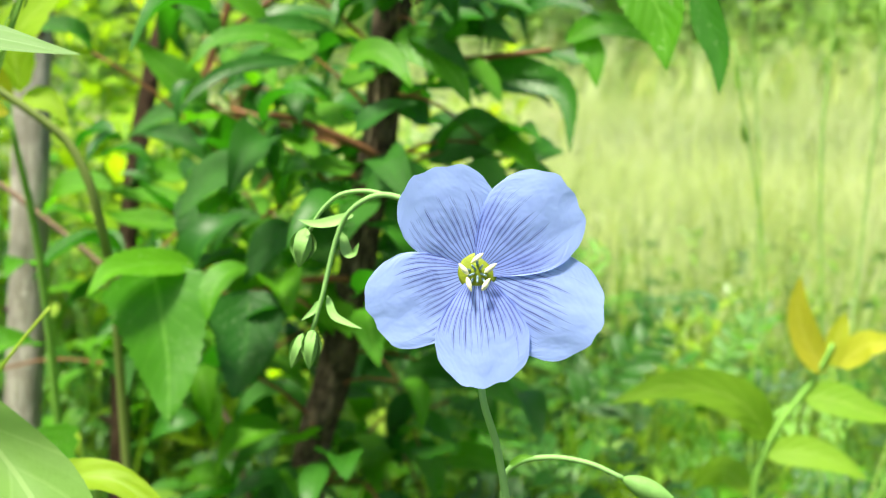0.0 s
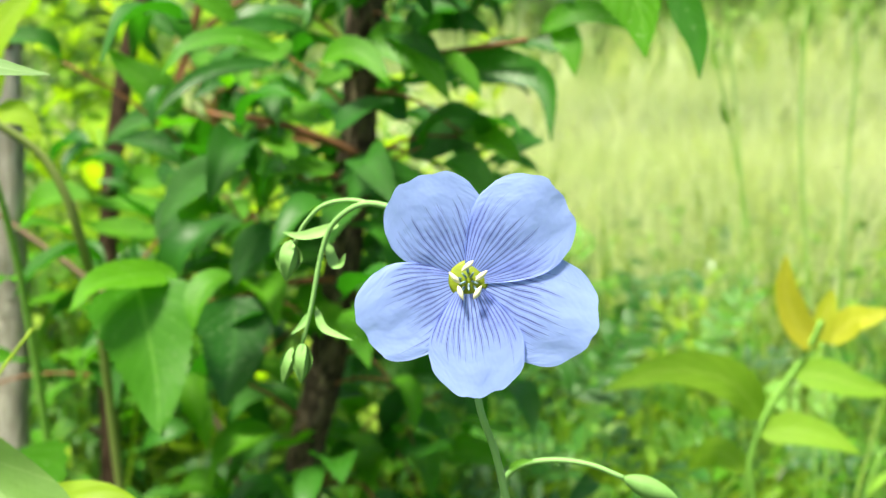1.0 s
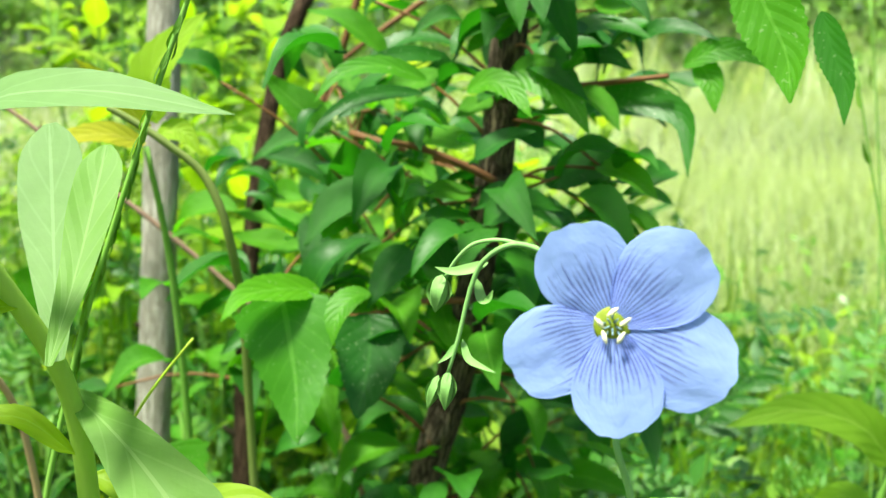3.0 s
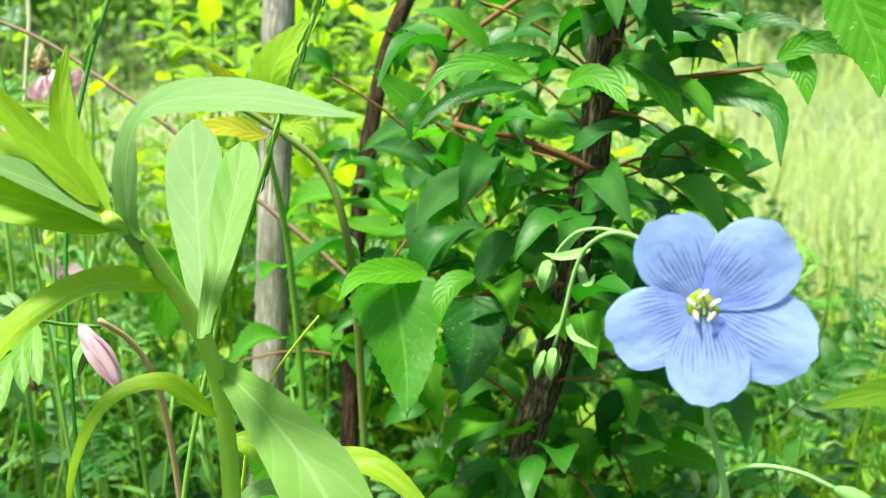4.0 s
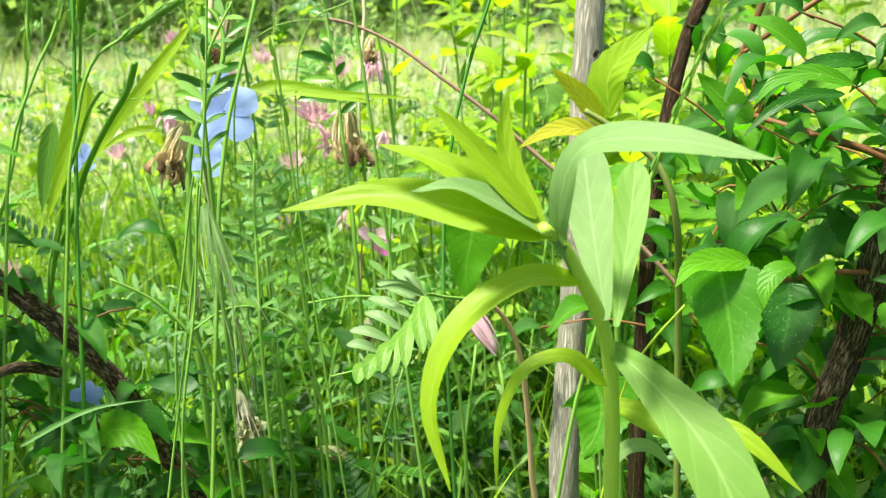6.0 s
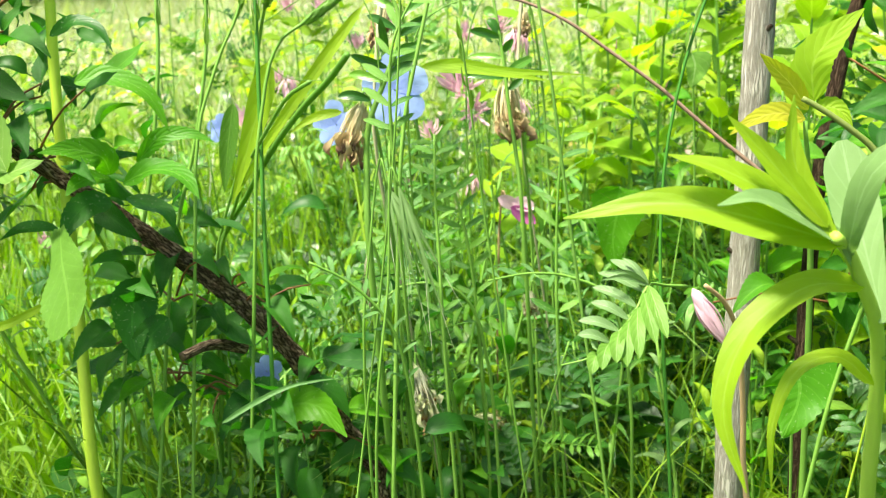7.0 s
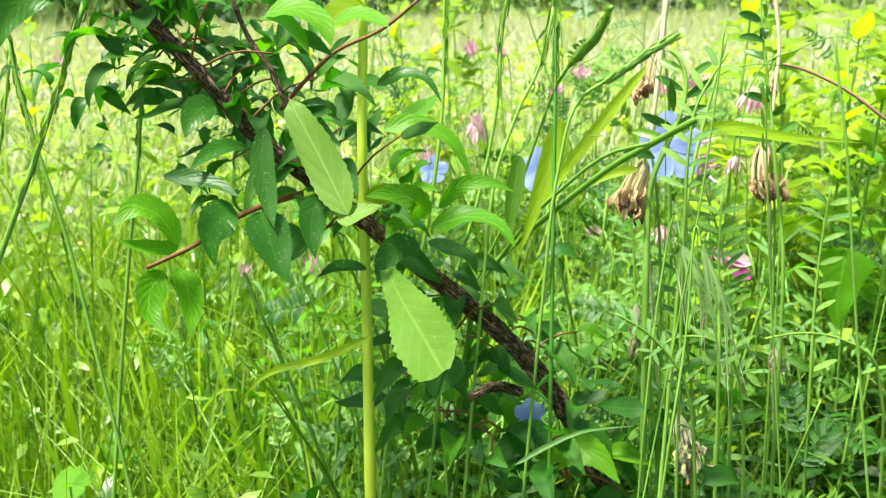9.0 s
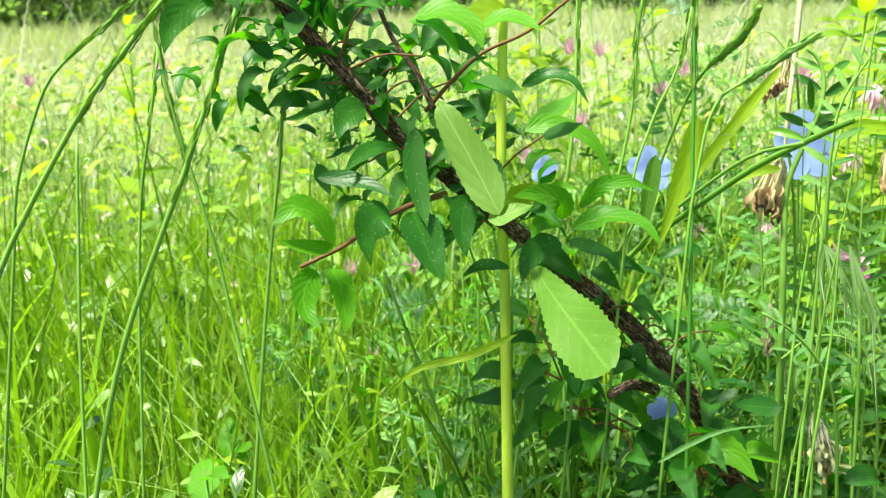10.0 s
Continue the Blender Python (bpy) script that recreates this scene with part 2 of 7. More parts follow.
M["vetch_lime"] = leaf_material("lime_vetch_leaf", (0.11, 0.27, 0.03), (0.18, 0.36, 0.06), (0.42, 0.58, 0.26), 0.34, 0.5, 6.0, spec=0.25, vein=0.35, relief=0.3, through=(1.3, 1.4, 0.7))
M["herb_wide"] = leaf_material("wide_herb_leaf", (0.14, 0.30, 0.038), (0.21, 0.38, 0.072), (0.30, 0.47, 0.14), 0.42, 0.55, 6.0, spots=0.10, spec=0.25, vein=0.45, relief=0.5)
M["herb_mid"] = leaf_material("herb_leaf_mid", (0.075, 0.205, 0.018), (0.12, 0.275, 0.032), (0.20, 0.38, 0.07), 0.40, 0.5, 7.0, spots=0.15, spec=0.3, vein=0.4, relief=0.3)
M["vetch_dark"] = leaf_material("dark_vetch_leaf", (0.012, 0.085, 0.006), (0.05, 0.21, 0.014), (0.1, 0.3, 0.05), 0.22, 0.32, 6.0, spec=0.6, vein=0.4, relief=0.3)
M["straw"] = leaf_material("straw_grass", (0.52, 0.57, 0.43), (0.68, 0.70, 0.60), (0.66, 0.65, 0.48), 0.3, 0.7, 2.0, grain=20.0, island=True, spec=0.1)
M["spike"] = leaf_material("grass_spikelet", (0.070, 0.220, 0.015), (0.240, 0.440, 0.050), (0.30, 0.50, 0.10), 0.30, 0.5, 3.0, spec=0.25)
M["stem"] = plain_material("green_stem", (0.10, 0.27, 0.025), (0.24, 0.45, 0.08), 300.0, 0.55, 0.3, (1, 1, 0.15))
M["stem_lime"] = plain_material("lime_stem", (0.36, 0.56, 0.03), (0.52, 0.70, 0.08), 300.0, 0.5, 0.3, (1, 1, 0.15))
M["stem_herb"] = plain_material("soft_herb_stem", (0.26, 0.46, 0.04), (0.40, 0.60, 0.10), 300.0, 0.55, 0.3, (1, 1, 0.15))
M["stem_olive"] = plain_material("olive_stem", (0.11, 0.17, 0.03), (0.22, 0.28, 0.07), 300.0, 0.6, 0.3, (1, 1, 0.15))
M["stem_blue"] = plain_material("flax_stem", (0.16, 0.36, 0.09), (0.28, 0.50, 0.16), 300.0, 0.6, 0.3, (1, 1, 0.15))
M["stem_dark"] = plain_material("dark_stem", (0.03, 0.16, 0.015), (0.08, 0.28, 0.03), 300.0, 0.5, 0.3, (1, 1, 0.15))
M["stem_ear"] = leaf_material("grass_ear", (0.12, 0.31, 0.04), (0.21, 0.41, 0.08), (0.36, 0.54, 0.18), 0.25, 0.5, 3.0, spec=0.25)
M["stem_straw"] = plain_material("straw_stalk", (0.34, 0.36, 0.17), (0.68, 0.64, 0.44), 260.0, 0.7, 0.4, (1, 1, 0.12))
M["stem_pink"] = plain_material("pink_stem", (0.34, 0.22, 0.10), (0.52, 0.38, 0.22), 300.0, 0.6, 0.3, (1, 1, 0.15))
M["twig_grey"] = plain_material("dry_twig", (0.13, 0.075, 0.05), (0.34, 0.23, 0.16), 300.0, 0.7, 0.5, (1, 1, 0.3))
M["twig_red"] = plain_material("red_twig", (0.075, 0.032, 0.013), (0.29, 0.135, 0.045), 300.0, 0.6, 0.5, (1, 1, 0.3))
def bark_material(name, crack, brown, ridge, relief=0.0016, deep=9.0, stretch=0.32, scale=620.0):
    """Fissured bark: long cracks between pale ridges, on coordinates that run along the wood."""
    m, nt = mat_new(name)
    uv = nt.nodes.new("ShaderNodeUVMap")
    sep = nt.nodes.new("ShaderNodeSeparateXYZ")
    nt.links.new(uv.outputs[0], sep.inputs[0])
    comb = nt.nodes.new("ShaderNodeCombineXYZ")
    nt.links.new(math_node(nt, "MULTIPLY", sep.outputs[0], stretch), comb.inputs[0])
    nt.links.new(math_node(nt, "MULTIPLY", math_node(nt, "COSINE", sep.outputs[1]), 0.005), comb.inputs[1])
    nt.links.new(math_node(nt, "MULTIPLY", math_node(nt, "SINE", sep.outputs[1]), 0.005), comb.inputs[2])
    fine = noise_tex(nt, scale, 4.0, comb.outputs[0], 0.6)
    broad = noise_tex(nt, 120.0, 2.0, comb.outputs[0])
    rid = math_node(nt, "MULTIPLY", math_node(nt, "ABSOLUTE", math_node(nt, "SUBTRACT", fine, 0.5)), deep, clamp=True)
    col = mix_col(nt, math_node(nt, "MULTIPLY", math_node(nt, "SUBTRACT", broad, 0.25), 1.9, clamp=True), brown, ridge)
    col = mix_col(nt, rid, crack, col)
    p = node(nt, "BsdfPrincipled", Roughness=0.9)
    p.inputs["Specular IOR Level"].default_value = 0.1
    nt.links.new(col, p.inputs["Base Color"])
    b = node(nt, "Bump", Strength=1.0, Distance=relief)
    nt.links.new(rid, b.inputs["Height"])
    nt.links.new(b.outputs[0], p.inputs["Normal"])
    out = nt.nodes.new("ShaderNodeOutputMaterial")
    nt.links.new(p.outputs[0], out.inputs[0])
    return m


M["bark"] = bark_material("brown_bark", (0.022, 0.013, 0.006), (0.215, 0.145, 0.080), (0.47, 0.37, 0.25), 0.0014, 8.0, 0.42, 560.0)
# brown bark with the leaves' shade put into its colours
M["bark_shaded"] = bark_material("shaded_bark", (0.022, 0.016, 0.010), (0.105, 0.080, 0.048), (0.23, 0.19, 0.12), 0.0008, 10.0, 0.14, 900.0)
M["bark_thin"] = bark_material("thin_dark_bark", (0.03, 0.018, 0.010), (0.070, 0.044, 0.026), (0.14, 0.095, 0.058), 0.0006, 10.0, 0.14, 900.0)
M["bark_plain"] = plain_material("tree_bark", (0.05, 0.035, 0.02), (0.16, 0.12, 0.08), 30.0, 0.9, 0.8, (1, 1, 0.3), 0.01)
M["bark_grey"] = bark_material("grey_bark", (0.275, 0.26, 0.20), (0.39, 0.38, 0.31), (0.53, 0.52, 0.44), 0.0005, 9.0, 0.07, 1100.0)
M["petal"] = petal_material("flax_petal", (0.33, 0.46, 0.90), (0.27, 0.37, 0.86), (0.010, 0.010, 0.22), 1.0)
M["petal_far"] = petal_material("flax_petal_back", (0.34, 0.48, 0.89), (0.30, 0.42, 0.86), (0.1, 0.14, 0.55), 0.45)
M["ovary"] = plain_material("flower_throat", (0.15, 0.21, 0.010), (0.27, 0.34, 0.02), 900.0, 0.5, 0.3)
M["anther"] = plain_material("anther", (0.78, 0.76, 0.42), (0.92, 0.90, 0.66), 1500.0, 0.6, 0.4)
M["style"] = plain_material("style", (0.14, 0.24, 0.30), (0.3, 0.42, 0.48), 900.0, 0.5, 0.2)
M["bud"] = plain_material("bud_green", (0.10, 0.26, 0.05), (0.22, 0.42, 0.11), 500.0, 0.6, 0.4, (1, 1, 0.25))
M["pink"] = leaf_material("pink_petal", (0.70, 0.42, 0.50), (0.84, 0.66, 0.70), (0.66, 0.34, 0.5), 0.35, 0.5, 3.0, through=(1.1, 0.95, 1.05))
M["magenta"] = leaf_material("magenta_petal", (0.45, 0.06, 0.30), (0.62, 0.16, 0.46), (0.4, 0.05, 0.3), 0.35, 0.5, 3.0, through=(1.1, 0.95, 1.05))
M["pink_pale"] = leaf_material("pale_pink_petal", (0.66, 0.42, 0.52), (0.80, 0.60, 0.66), (0.6, 0.34, 0.46), 0.35, 0.5, 3.0, through=(1.1, 0.95, 1.05))
def floret_material(name, stops):
    """A withered floret: pale at its base, dark and shrivelled at its tip."""
    m, nt = mat_new(name)
    uv = nt.nodes.new("ShaderNodeUVMap")
    sep = nt.nodes.new("ShaderNodeSeparateXYZ")
    nt.links.new(uv.outputs[0], sep.inputs[0])
    rnd = nt.nodes.new("ShaderNodeObjectInfo").outputs["Random"]
    f = math_node(nt, "ADD", sep.outputs[0], math_node(nt, "MULTIPLY", math_node(nt, "SUBTRACT", rnd, 0.65), 0.4), clamp=True)
    col = ramp(nt, f, stops)
    gr = noise_tex(nt, 900.0, 3.0)
    col = mix_col(nt, math_node(nt, "MULTIPLY", gr, 0.35), col, (0.2, 0.12, 0.05))
    thin_shader(nt, col, 0.75, 0.25, col, gr, 0.1)
    return m


M["husk"] = floret_material("straw_floret", [(0.0, (0.56, 0.60, 0.30)), (0.45, (0.80, 0.74, 0.46)), (1.0, (0.78, 0.62, 0.30))])
M["calyx"] = floret_material("pale_calyx", [(0.0, (0.50, 0.60, 0.32)), (0.6, (0.70, 0.72, 0.52)), (1.0, (0.60, 0.50, 0.30))])
M["withered"] = floret_material("withered_floret", [(0.0, (0.82, 0.72, 0.42)), (0.4, (0.70, 0.52, 0.28)), (0.7, (0.36, 0.21, 0.15)), (1.0, (0.08, 0.045, 0.045))])
M["dried"] = floret_material("dried_floret", [(0.0, (0.42, 0.54, 0.24)), (0.6, (0.62, 0.62, 0.40)), (0.85, (0.50, 0.30, 0.13)), (1.0, (0.14, 0.07, 0.03))])
M["soil"] = plain_material("soil", (0.015, 0.03, 0.006), (0.06, 0.09, 0.02), 30.0, 0.9, 0.8, None, 0.01)
M["tree"] = leaf_material("tree_leaf", (0.045, 0.15, 0.018), (0.14, 0.31, 0.05), (0.1, 0.2, 0.05), 0.45, 0.6, 5.0, grain=4.0, island=True, spec=0.1)


# ---- builders ----
PLACE = {}


def link(ob, parent=None, label=""):
    """Sets the parent of an object that was built in world coordinates."""
    if parent is not None:
        ob.parent = parent
        ob.matrix_parent_inverse = PLACE[parent.name].inverted()
    if label:
        ob["label"] = label
    return ob


def thing(name, at, label, category, group="", kind=""):
    ob = new(name)
    ob.empty_display_size = 0.01
    ob.location = at
    PLACE[ob.name] = Matrix.Translation(at)
    return tagged(ob, label, category, group, kind)


def part(name, bm, material, parent=None, label="", smooth=True):
    me = bpy.data.meshes.new(name)
    bm.to_mesh(me)
    bm.free()
    if smooth:
        me.polygons.foreach_set("use_smooth", [True] * len(me.polygons))
    me.materials.append(material)
    ob = new(name, me)
    PLACE[ob.name] = Matrix.Identity(4)
    return link(ob, parent, label)


def placed(name, me, m, parent, label=""):
    """A part that shares its mesh with others, at the world pose m."""
    ob = new(name, me)
    link(ob, parent, label)
    ob.matrix_basis = m
    PLACE[ob.name] = m
    return ob


def spline(pts, n):
    """n + 1 points on a smooth line through pts."""
    p = [Vector(q) for q in pts]
    if len(p) == 2:
        return [p[0].lerp(p[1], i / n) for i in range(n + 1)]
    p = [p[0] * 2 - p[1]] + p + [p[-1] * 2 - p[-2]]
    k = len(p) - 3
    w = [max((b - a).length, 1e-6) ** 0.5 for a, b in zip(p, p[1:])]
    out = []
    for i in range(n + 1):
        s = min(i / n * k, k - 1e-6)
        j = int(s)
        t = s - j
        a, b, c, d = p[j : j + 4]
        u, v, x = w[j : j + 3]
        m = ((b - a) / u - (c - a) / (u + v) + (c - b) / v) * v
        q = ((c - b) / v - (d - b) / (v + x) + (d - c) / x) * v
        out.append(b * (2 * t ** 3 - 3 * t * t + 1) + m * (t ** 3 - 2 * t * t + t) + c * (3 * t * t - 2 * t ** 3) + q * (t ** 3 - t * t))
    return out


def tube(bm, pts, r0, r1, sides=7, n=14, rough=0.0):
    """A tapered round stem along a smooth line; rough adds knots and ridges."""
    line = spline(pts, n)
    rings, run = [], [0.0]
    for a, b in zip(line, line[1:]):
        run.append(run[-1] + (b - a).length)
    up = Vector((0.3, 0.9, 0.31))
    for i, c in enumerate(line):
        d = (line[min(i + 1, n)] - line[max(i - 1, 0)]).normalized()
        a = d.cross(up).normalized()
        b = d.cross(a)
        r = r0 + (r1 - r0) * i / n
        ring = []
        for k in range(sides):
            w = 2 * math.pi * k / sides
            q = r
            if rough:
                e = Vector((math.cos(w), math.sin(w), 0))
                ridge = 1 - abs(noise.noise(Vector((run[i] * 75, e.x * 2.6, e.y * 2.6)))) * 3.2
                q = r * (1 + rough * (noise.noise(c * 70 + e * 1.3) * 2 + 0.7 * ridge + 0.5 * noise.noise(c * 420 + e * 6.0)))
            ring.append(bm.verts.new(c + (a * math.cos(w) + b * math.sin(w)) * q))
        rings.append(ring)
    uvl = bm.loops.layers.uv.verify() if rough else None
    for i, (r, s) in enumerate(zip(rings, rings[1:])):
        for k in range(sides):
            f = bm.faces.new((r[k], r[(k + 1) % sides], s[(k + 1) % sides], s[k]))
            if rough:
                w0, w1 = 2 * math.pi * k / sides, 2 * math.pi * (k + 1) / sides
                for lp, q in zip(f.loops, ((run[i], w0), (run[i], w1), (run[i + 1], w1), (run[i + 1], w0))):
                    lp[uvl].uv = q
    bm.faces.new(rings[0][::-1])
    bm.faces.new(rings[-1])
    return line


def stem(name, pts, r0, r1, material, parent=None, label="", sides=7, n=16, rough=0.0):
    bm = bmesh.new()
    tube(bm, pts, r0, r1, sides, n, rough)
    return part(name, bm, material, parent, label)


def width_at(u, kind):
    """Half-width of a leaf's outline at u from base to tip, 1 at its widest."""
    if kind == "ovate":
        return max(0.0, math.sin(math.pi * u ** 0.72)) ** 0.85 * (1 - 0.25 * u)
    if kind == "lance":
        return max(0.0, math.sin(math.pi * u ** 0.62)) ** 0.8 * 0.98
    if kind == "heart":
        return min(1.0, (u / 0.18) ** 0.5) * max(0.0, 1 - ((u - 0.18) / 0.82)) ** 0.75 if u > 0.18 else (u / 0.18) ** 0.45
    if kind == "round":
        return max(0.0, math.sin(math.pi * u)) ** 0.6
    if kind == "late":
        return max(0.0, math.sin(math.pi * u ** 1.45)) ** 0.9 + 0.10 * (1 - u)
    if kind == "obovate":
        return (0.16 + 0.84 * min(1.0, u / 0.62) ** 0.8) * (1 if u < 0.80 else max(0.0, 1 - ((u - 0.80) / 0.22) ** 2.6))
    if kind == "blade":
        return min(1.0, u / 0.05 + 0.55) * max(0.0, 1 - u ** 2.2) ** 0.9
    return math.sin(math.pi * u)


def leaf_into(bm, pts, width, face, kind="lance", fold=0.25, teeth=0, n=14, m=4, curl=0.0, wave=0.0, seed=0):
    """A leaf along a smooth line, its upper side towards the direction face. Folded along the midrib, toothed at the edge."""
    uvl = bm.loops.layers.uv.verify()
    line = spline(pts, n)
    face = Vector(face).normalized()
    rows = []
    for i, c in enumerate(line):
        u = i / n
        d = (line[min(i + 1, n)] - line[max(i - 1, 0)]).normalized()
        side = d.cross(face)
        if side.length < 1e-4:
            side = d.cross(Vector((0.2, 0.1, 1)))
        side.normalize()
        up = side.cross(d).normalized()
        h = max(width_at(u, kind), 0.03) * width / 2
        row = []
        for k in range(m + 1):
            v = 2 * k / m - 1
            s = v * h
            if teeth and k in (0, m) and 0 < i < n:
                s *= 1 + teeth * (0.08 if i % 2 else -0.04) * (0.35 + 0.65 * abs(math.sin(i * 1.7 + k)))
            z = fold * abs(s) + curl * s * s / max(width, 1e-6) * 4
            z += wave * width * math.sin(u * 11 + seed + (1.5 if v > 0 else 0)) * v * v
            row.append((bm.verts.new(c + side * s + up * z), (u, k / m)))
        rows.append(row)
    for r, s in zip(rows, rows[1:]):
        for k in range(m):
            q = (r[k], r[k + 1], s[k + 1], s[k])
            f = bm.faces.new([a[0] for a in q])
            for lp, a in zip(f.loops, q):
                lp[uvl].uv = a[1]


def leaf(pts, width, face, material, parent, kind="lance", fold=0.25, teeth=0, n=14, m=4, name="leaf", label="", **kw):
    bm = bmesh.new()
    leaf_into(bm, pts, width, face, kind, fold, teeth, n, m, **kw)
    return part(name, bm, material, parent, label)


def leaf_mesh(name, kind, ratio, material, arch=0.1, fold=0.25, teeth=0, n=12, m=4, stalk=0.0, droop=0.0, **kw):
    """A unit leaf along +y with its upper side towards +z, for sharing."""
    bm = bmesh.new()
    pts = [(0, t * (1 - 0.3 * droop * t), arch * 4 * t * (1 - t) - droop * t ** 2.2) for t in (0, 0.2, 0.4, 0.6, 0.8, 1)]
    leaf_into(bm, pts, ratio, (0, 0, 1), kind, fold, teeth, n, m, **kw)
    if stalk:
        tube(bm, [(0, -stalk, -0.02), (0, 0.04, 0.005)], 0.018, 0.014, 5, 3)
    me = bpy.data.meshes.new(name)
    bm.to_mesh(me)
    bm.free()
    me.polygons.foreach_set("use_smooth", [True] * len(me.polygons))
    me.materials.append(material)
    return me


def along(base, tip, face, length=None):
    """The pose that lays a unit leaf from base to tip."""
    base, tip = Vector(base), Vector(tip)
    y = tip - base
    size = length or y.length
    y.normalize()
    x = y.cross(Vector(face))
    if x.length < 1e-4:
        x = y.cross(Vector((1, 0, 0.1)))
    x.normalize()
    z = x.cross(y)
    m = Matrix((x, y, z)).transposed().to_4x4()
    return Matrix.Translation(base) @ m @ Matrix.Scale(size, 4)


rng = random.Random(7)


def jitter(s):
    return Vector((rng.uniform(-s, s), rng.uniform(-s, s), rng.uniform(-s, s)))


EYE = Vector((-0.03, -0.05, 0.36))


def facing(p, lift=0.6):
    """A direction roughly up and towards the open side of the plants."""
    d = (EYE - Vector(p)).normalized()
    return (d + Vector((0, 0, lift)) + jitter(0.35)).normalized()


# ---- ground and distance ----
def ground():
    bm = bmesh.new()
    rows = []
    rad = [0.0, 0.3, 0.6, 0.9, 1.3, 2, 3, 5, 8, 13, 22, 40, 80, 160]
    for i, r in enumerate(rad):
        rows.append([bm.verts.new((r * math.cos(a * math.pi / 24) - 0.2, r * math.sin(a * math.pi / 24) + 0.4,
                                   0.012 * noise.noise(Vector((r * 3 * math.cos(a * math.pi / 24), r * 3 * math.sin(a * math.pi / 24), 0)))))
                     for a in range(48)] if r else [bm.verts.new((-0.2, 0.4, 0))])
    for k in range(48):
        bm.faces.new((rows[0][0], rows[1][k], rows[1][(k + 1) % 48]))
    for r, s in zip(rows[1:], rows[2:]):
        for k in range(48):
            bm.faces.new((r[k], s[k], s[(k + 1) % 48], r[(k + 1) % 48]))
    ob = part("ground", bm, M["soil"])
    tagged(ob, "dark mossy soil under the meadow grass", "ground", kind="structure")


ground()


def blades(name, label, count, area, height, width, material, lean=0.35, seed=1, n=4, m=2, keep=None):
    """Very many grass blades in one mesh."""
    r = random.Random(seed)
    co, faces, uvs = [], [], []
    made = 0
    while made < count:
        x, y = area(r)
        if keep and not keep(x, y):
            continue
        made += 1
        h = height * r.uniform(0.45, 1.25)
        w = width * r.uniform(0.6, 1.3)
        a = r.uniform(0, 2 * math.pi)
        dx, dy = math.cos(a), math.sin(a)
        ln = lean * r.uniform(0.1, 1.4) * h
        b = r.uniform(0, 2 * math.pi)
        sx, sy = math.cos(b) * w / 2, math.sin(b) * w / 2
        base = len(co)
        for i in range(n + 1):
            t = i / n
            q = 1 - t ** 1.8 * 0.97
            cx, cy, cz = x + dx * ln * t * t, y + dy * ln * t * t, h * t * (1 - 0.18 * lean * t) - 0.005
            co += [(cx - sx * q, cy - sy * q, cz), (cx + sx * q, cy + sy * q, cz)]
        for i in range(n):
            k = base + 2 * i
            faces.append((k, k + 1, k + 3, k + 2))
            uvs += [(i / n, 0), (i / n, 1), ((i + 1) / n, 1), ((i + 1) / n, 0)]
    me = bpy.data.meshes.new(name)
    me.from_pydata(co, [], faces)
    lay = me.uv_layers.new(name="UVMap")
    lay.data.foreach_set("uv", np.array(uvs, dtype=np.float32).ravel())
    me.polygons.foreach_set("use_smooth", [True] * len(faces))
    me.materials.append(material)
    return tagged(new(name, me), label, "grass", kind="stuff")


def sector(r0, r1, a0=20, a1=165, power=1.0):
    """Random places in a fan of ground round the camera."""
    def pick(r):
        q = (r0 ** 2 + (r1 ** 2 - r0 ** 2) * r.random() ** power) ** 0.5
        a = radians(r.uniform(a0, a1))
        return q * math.cos(a) - 0.05, q * math.sin(a) - 0.1
    return pick


def clear(x, y):
    """Keeps the way of the camera free."""
    return math.hypot(x + 0.05, y + 0.1) > 0.36 or y > 0.3


blades("near_grass", "fresh green grass blades of the meadow", 5600, sector(0.36, 1.2), 0.15, 0.0040, M["grass"], 0.5, 3, keep=clear)
blades("lush_grass", "broad soft fresh green grass blades", 2600, sector(0.62, 1.5, 116, 168), 0.20, 0.0080, M["lush"], 0.35, 46, n=6)
blades("fine_grass", "thin upright green grass stems", 2600, sector(0.5, 1.8), 0.23, 0.0021, M["grass"], 0.3, 6)
blades("tall_grass", "tall slender green grass stems", 560, sector(0.5, 1.1, 100, 165), 0.30, 0.0030, M["grass"], 0.3, 17, n=6)
blades("tall_meadow_grass", "tall light green grass above the meadow", 1500, sector(0.8, 2.4, 92, 168), 0.36, 0.0030, M["grass"], 0.5, 18, n=6)
blades("tall_straw", "tall straw-coloured grass stems", 550, sector(0.9, 2.6, 92, 168), 0.38, 0.0020, M["straw"], 0.4, 19, n=6)
blades("light_grass", "light green narrow grass blades crossing each other", 420, sector(0.46, 0.85, 88, 150), 0.24, 0.0022, M["grass_light"], 0.9, 27, n=7)
blades("leaning_grass", "thin green grass stems leaning across each other", 1100, sector(0.46, 0.95, 60, 160), 0.22, 0.0015, M["grass"], 1.0, 7, n=6)
blades("crossing_grass", "thin green grass stems rising above the meadow", 230, sector(0.52, 0.95, 86, 160), 0.34, 0.0014, M["grass"], 0.7, 41, n=8)
blades("edge_grass", "grass at the meadow's edge, coloured pale as haze", 7000, sector(10.0, 13.0, 8, 174), 0.26, 0.012, M["smooth_hazy_grass"], 0.4, 42, n=3)
blades("edge_weeds", "tall weeds and grass at the meadow's edge, coloured pale as haze", 2600, sector(9.0, 13.0, 30, 98), 0.85, 0.022, M["pale_hazy_grass"], 0.5, 48, n=4)
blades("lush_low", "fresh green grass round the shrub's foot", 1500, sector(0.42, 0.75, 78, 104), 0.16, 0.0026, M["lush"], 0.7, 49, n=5)
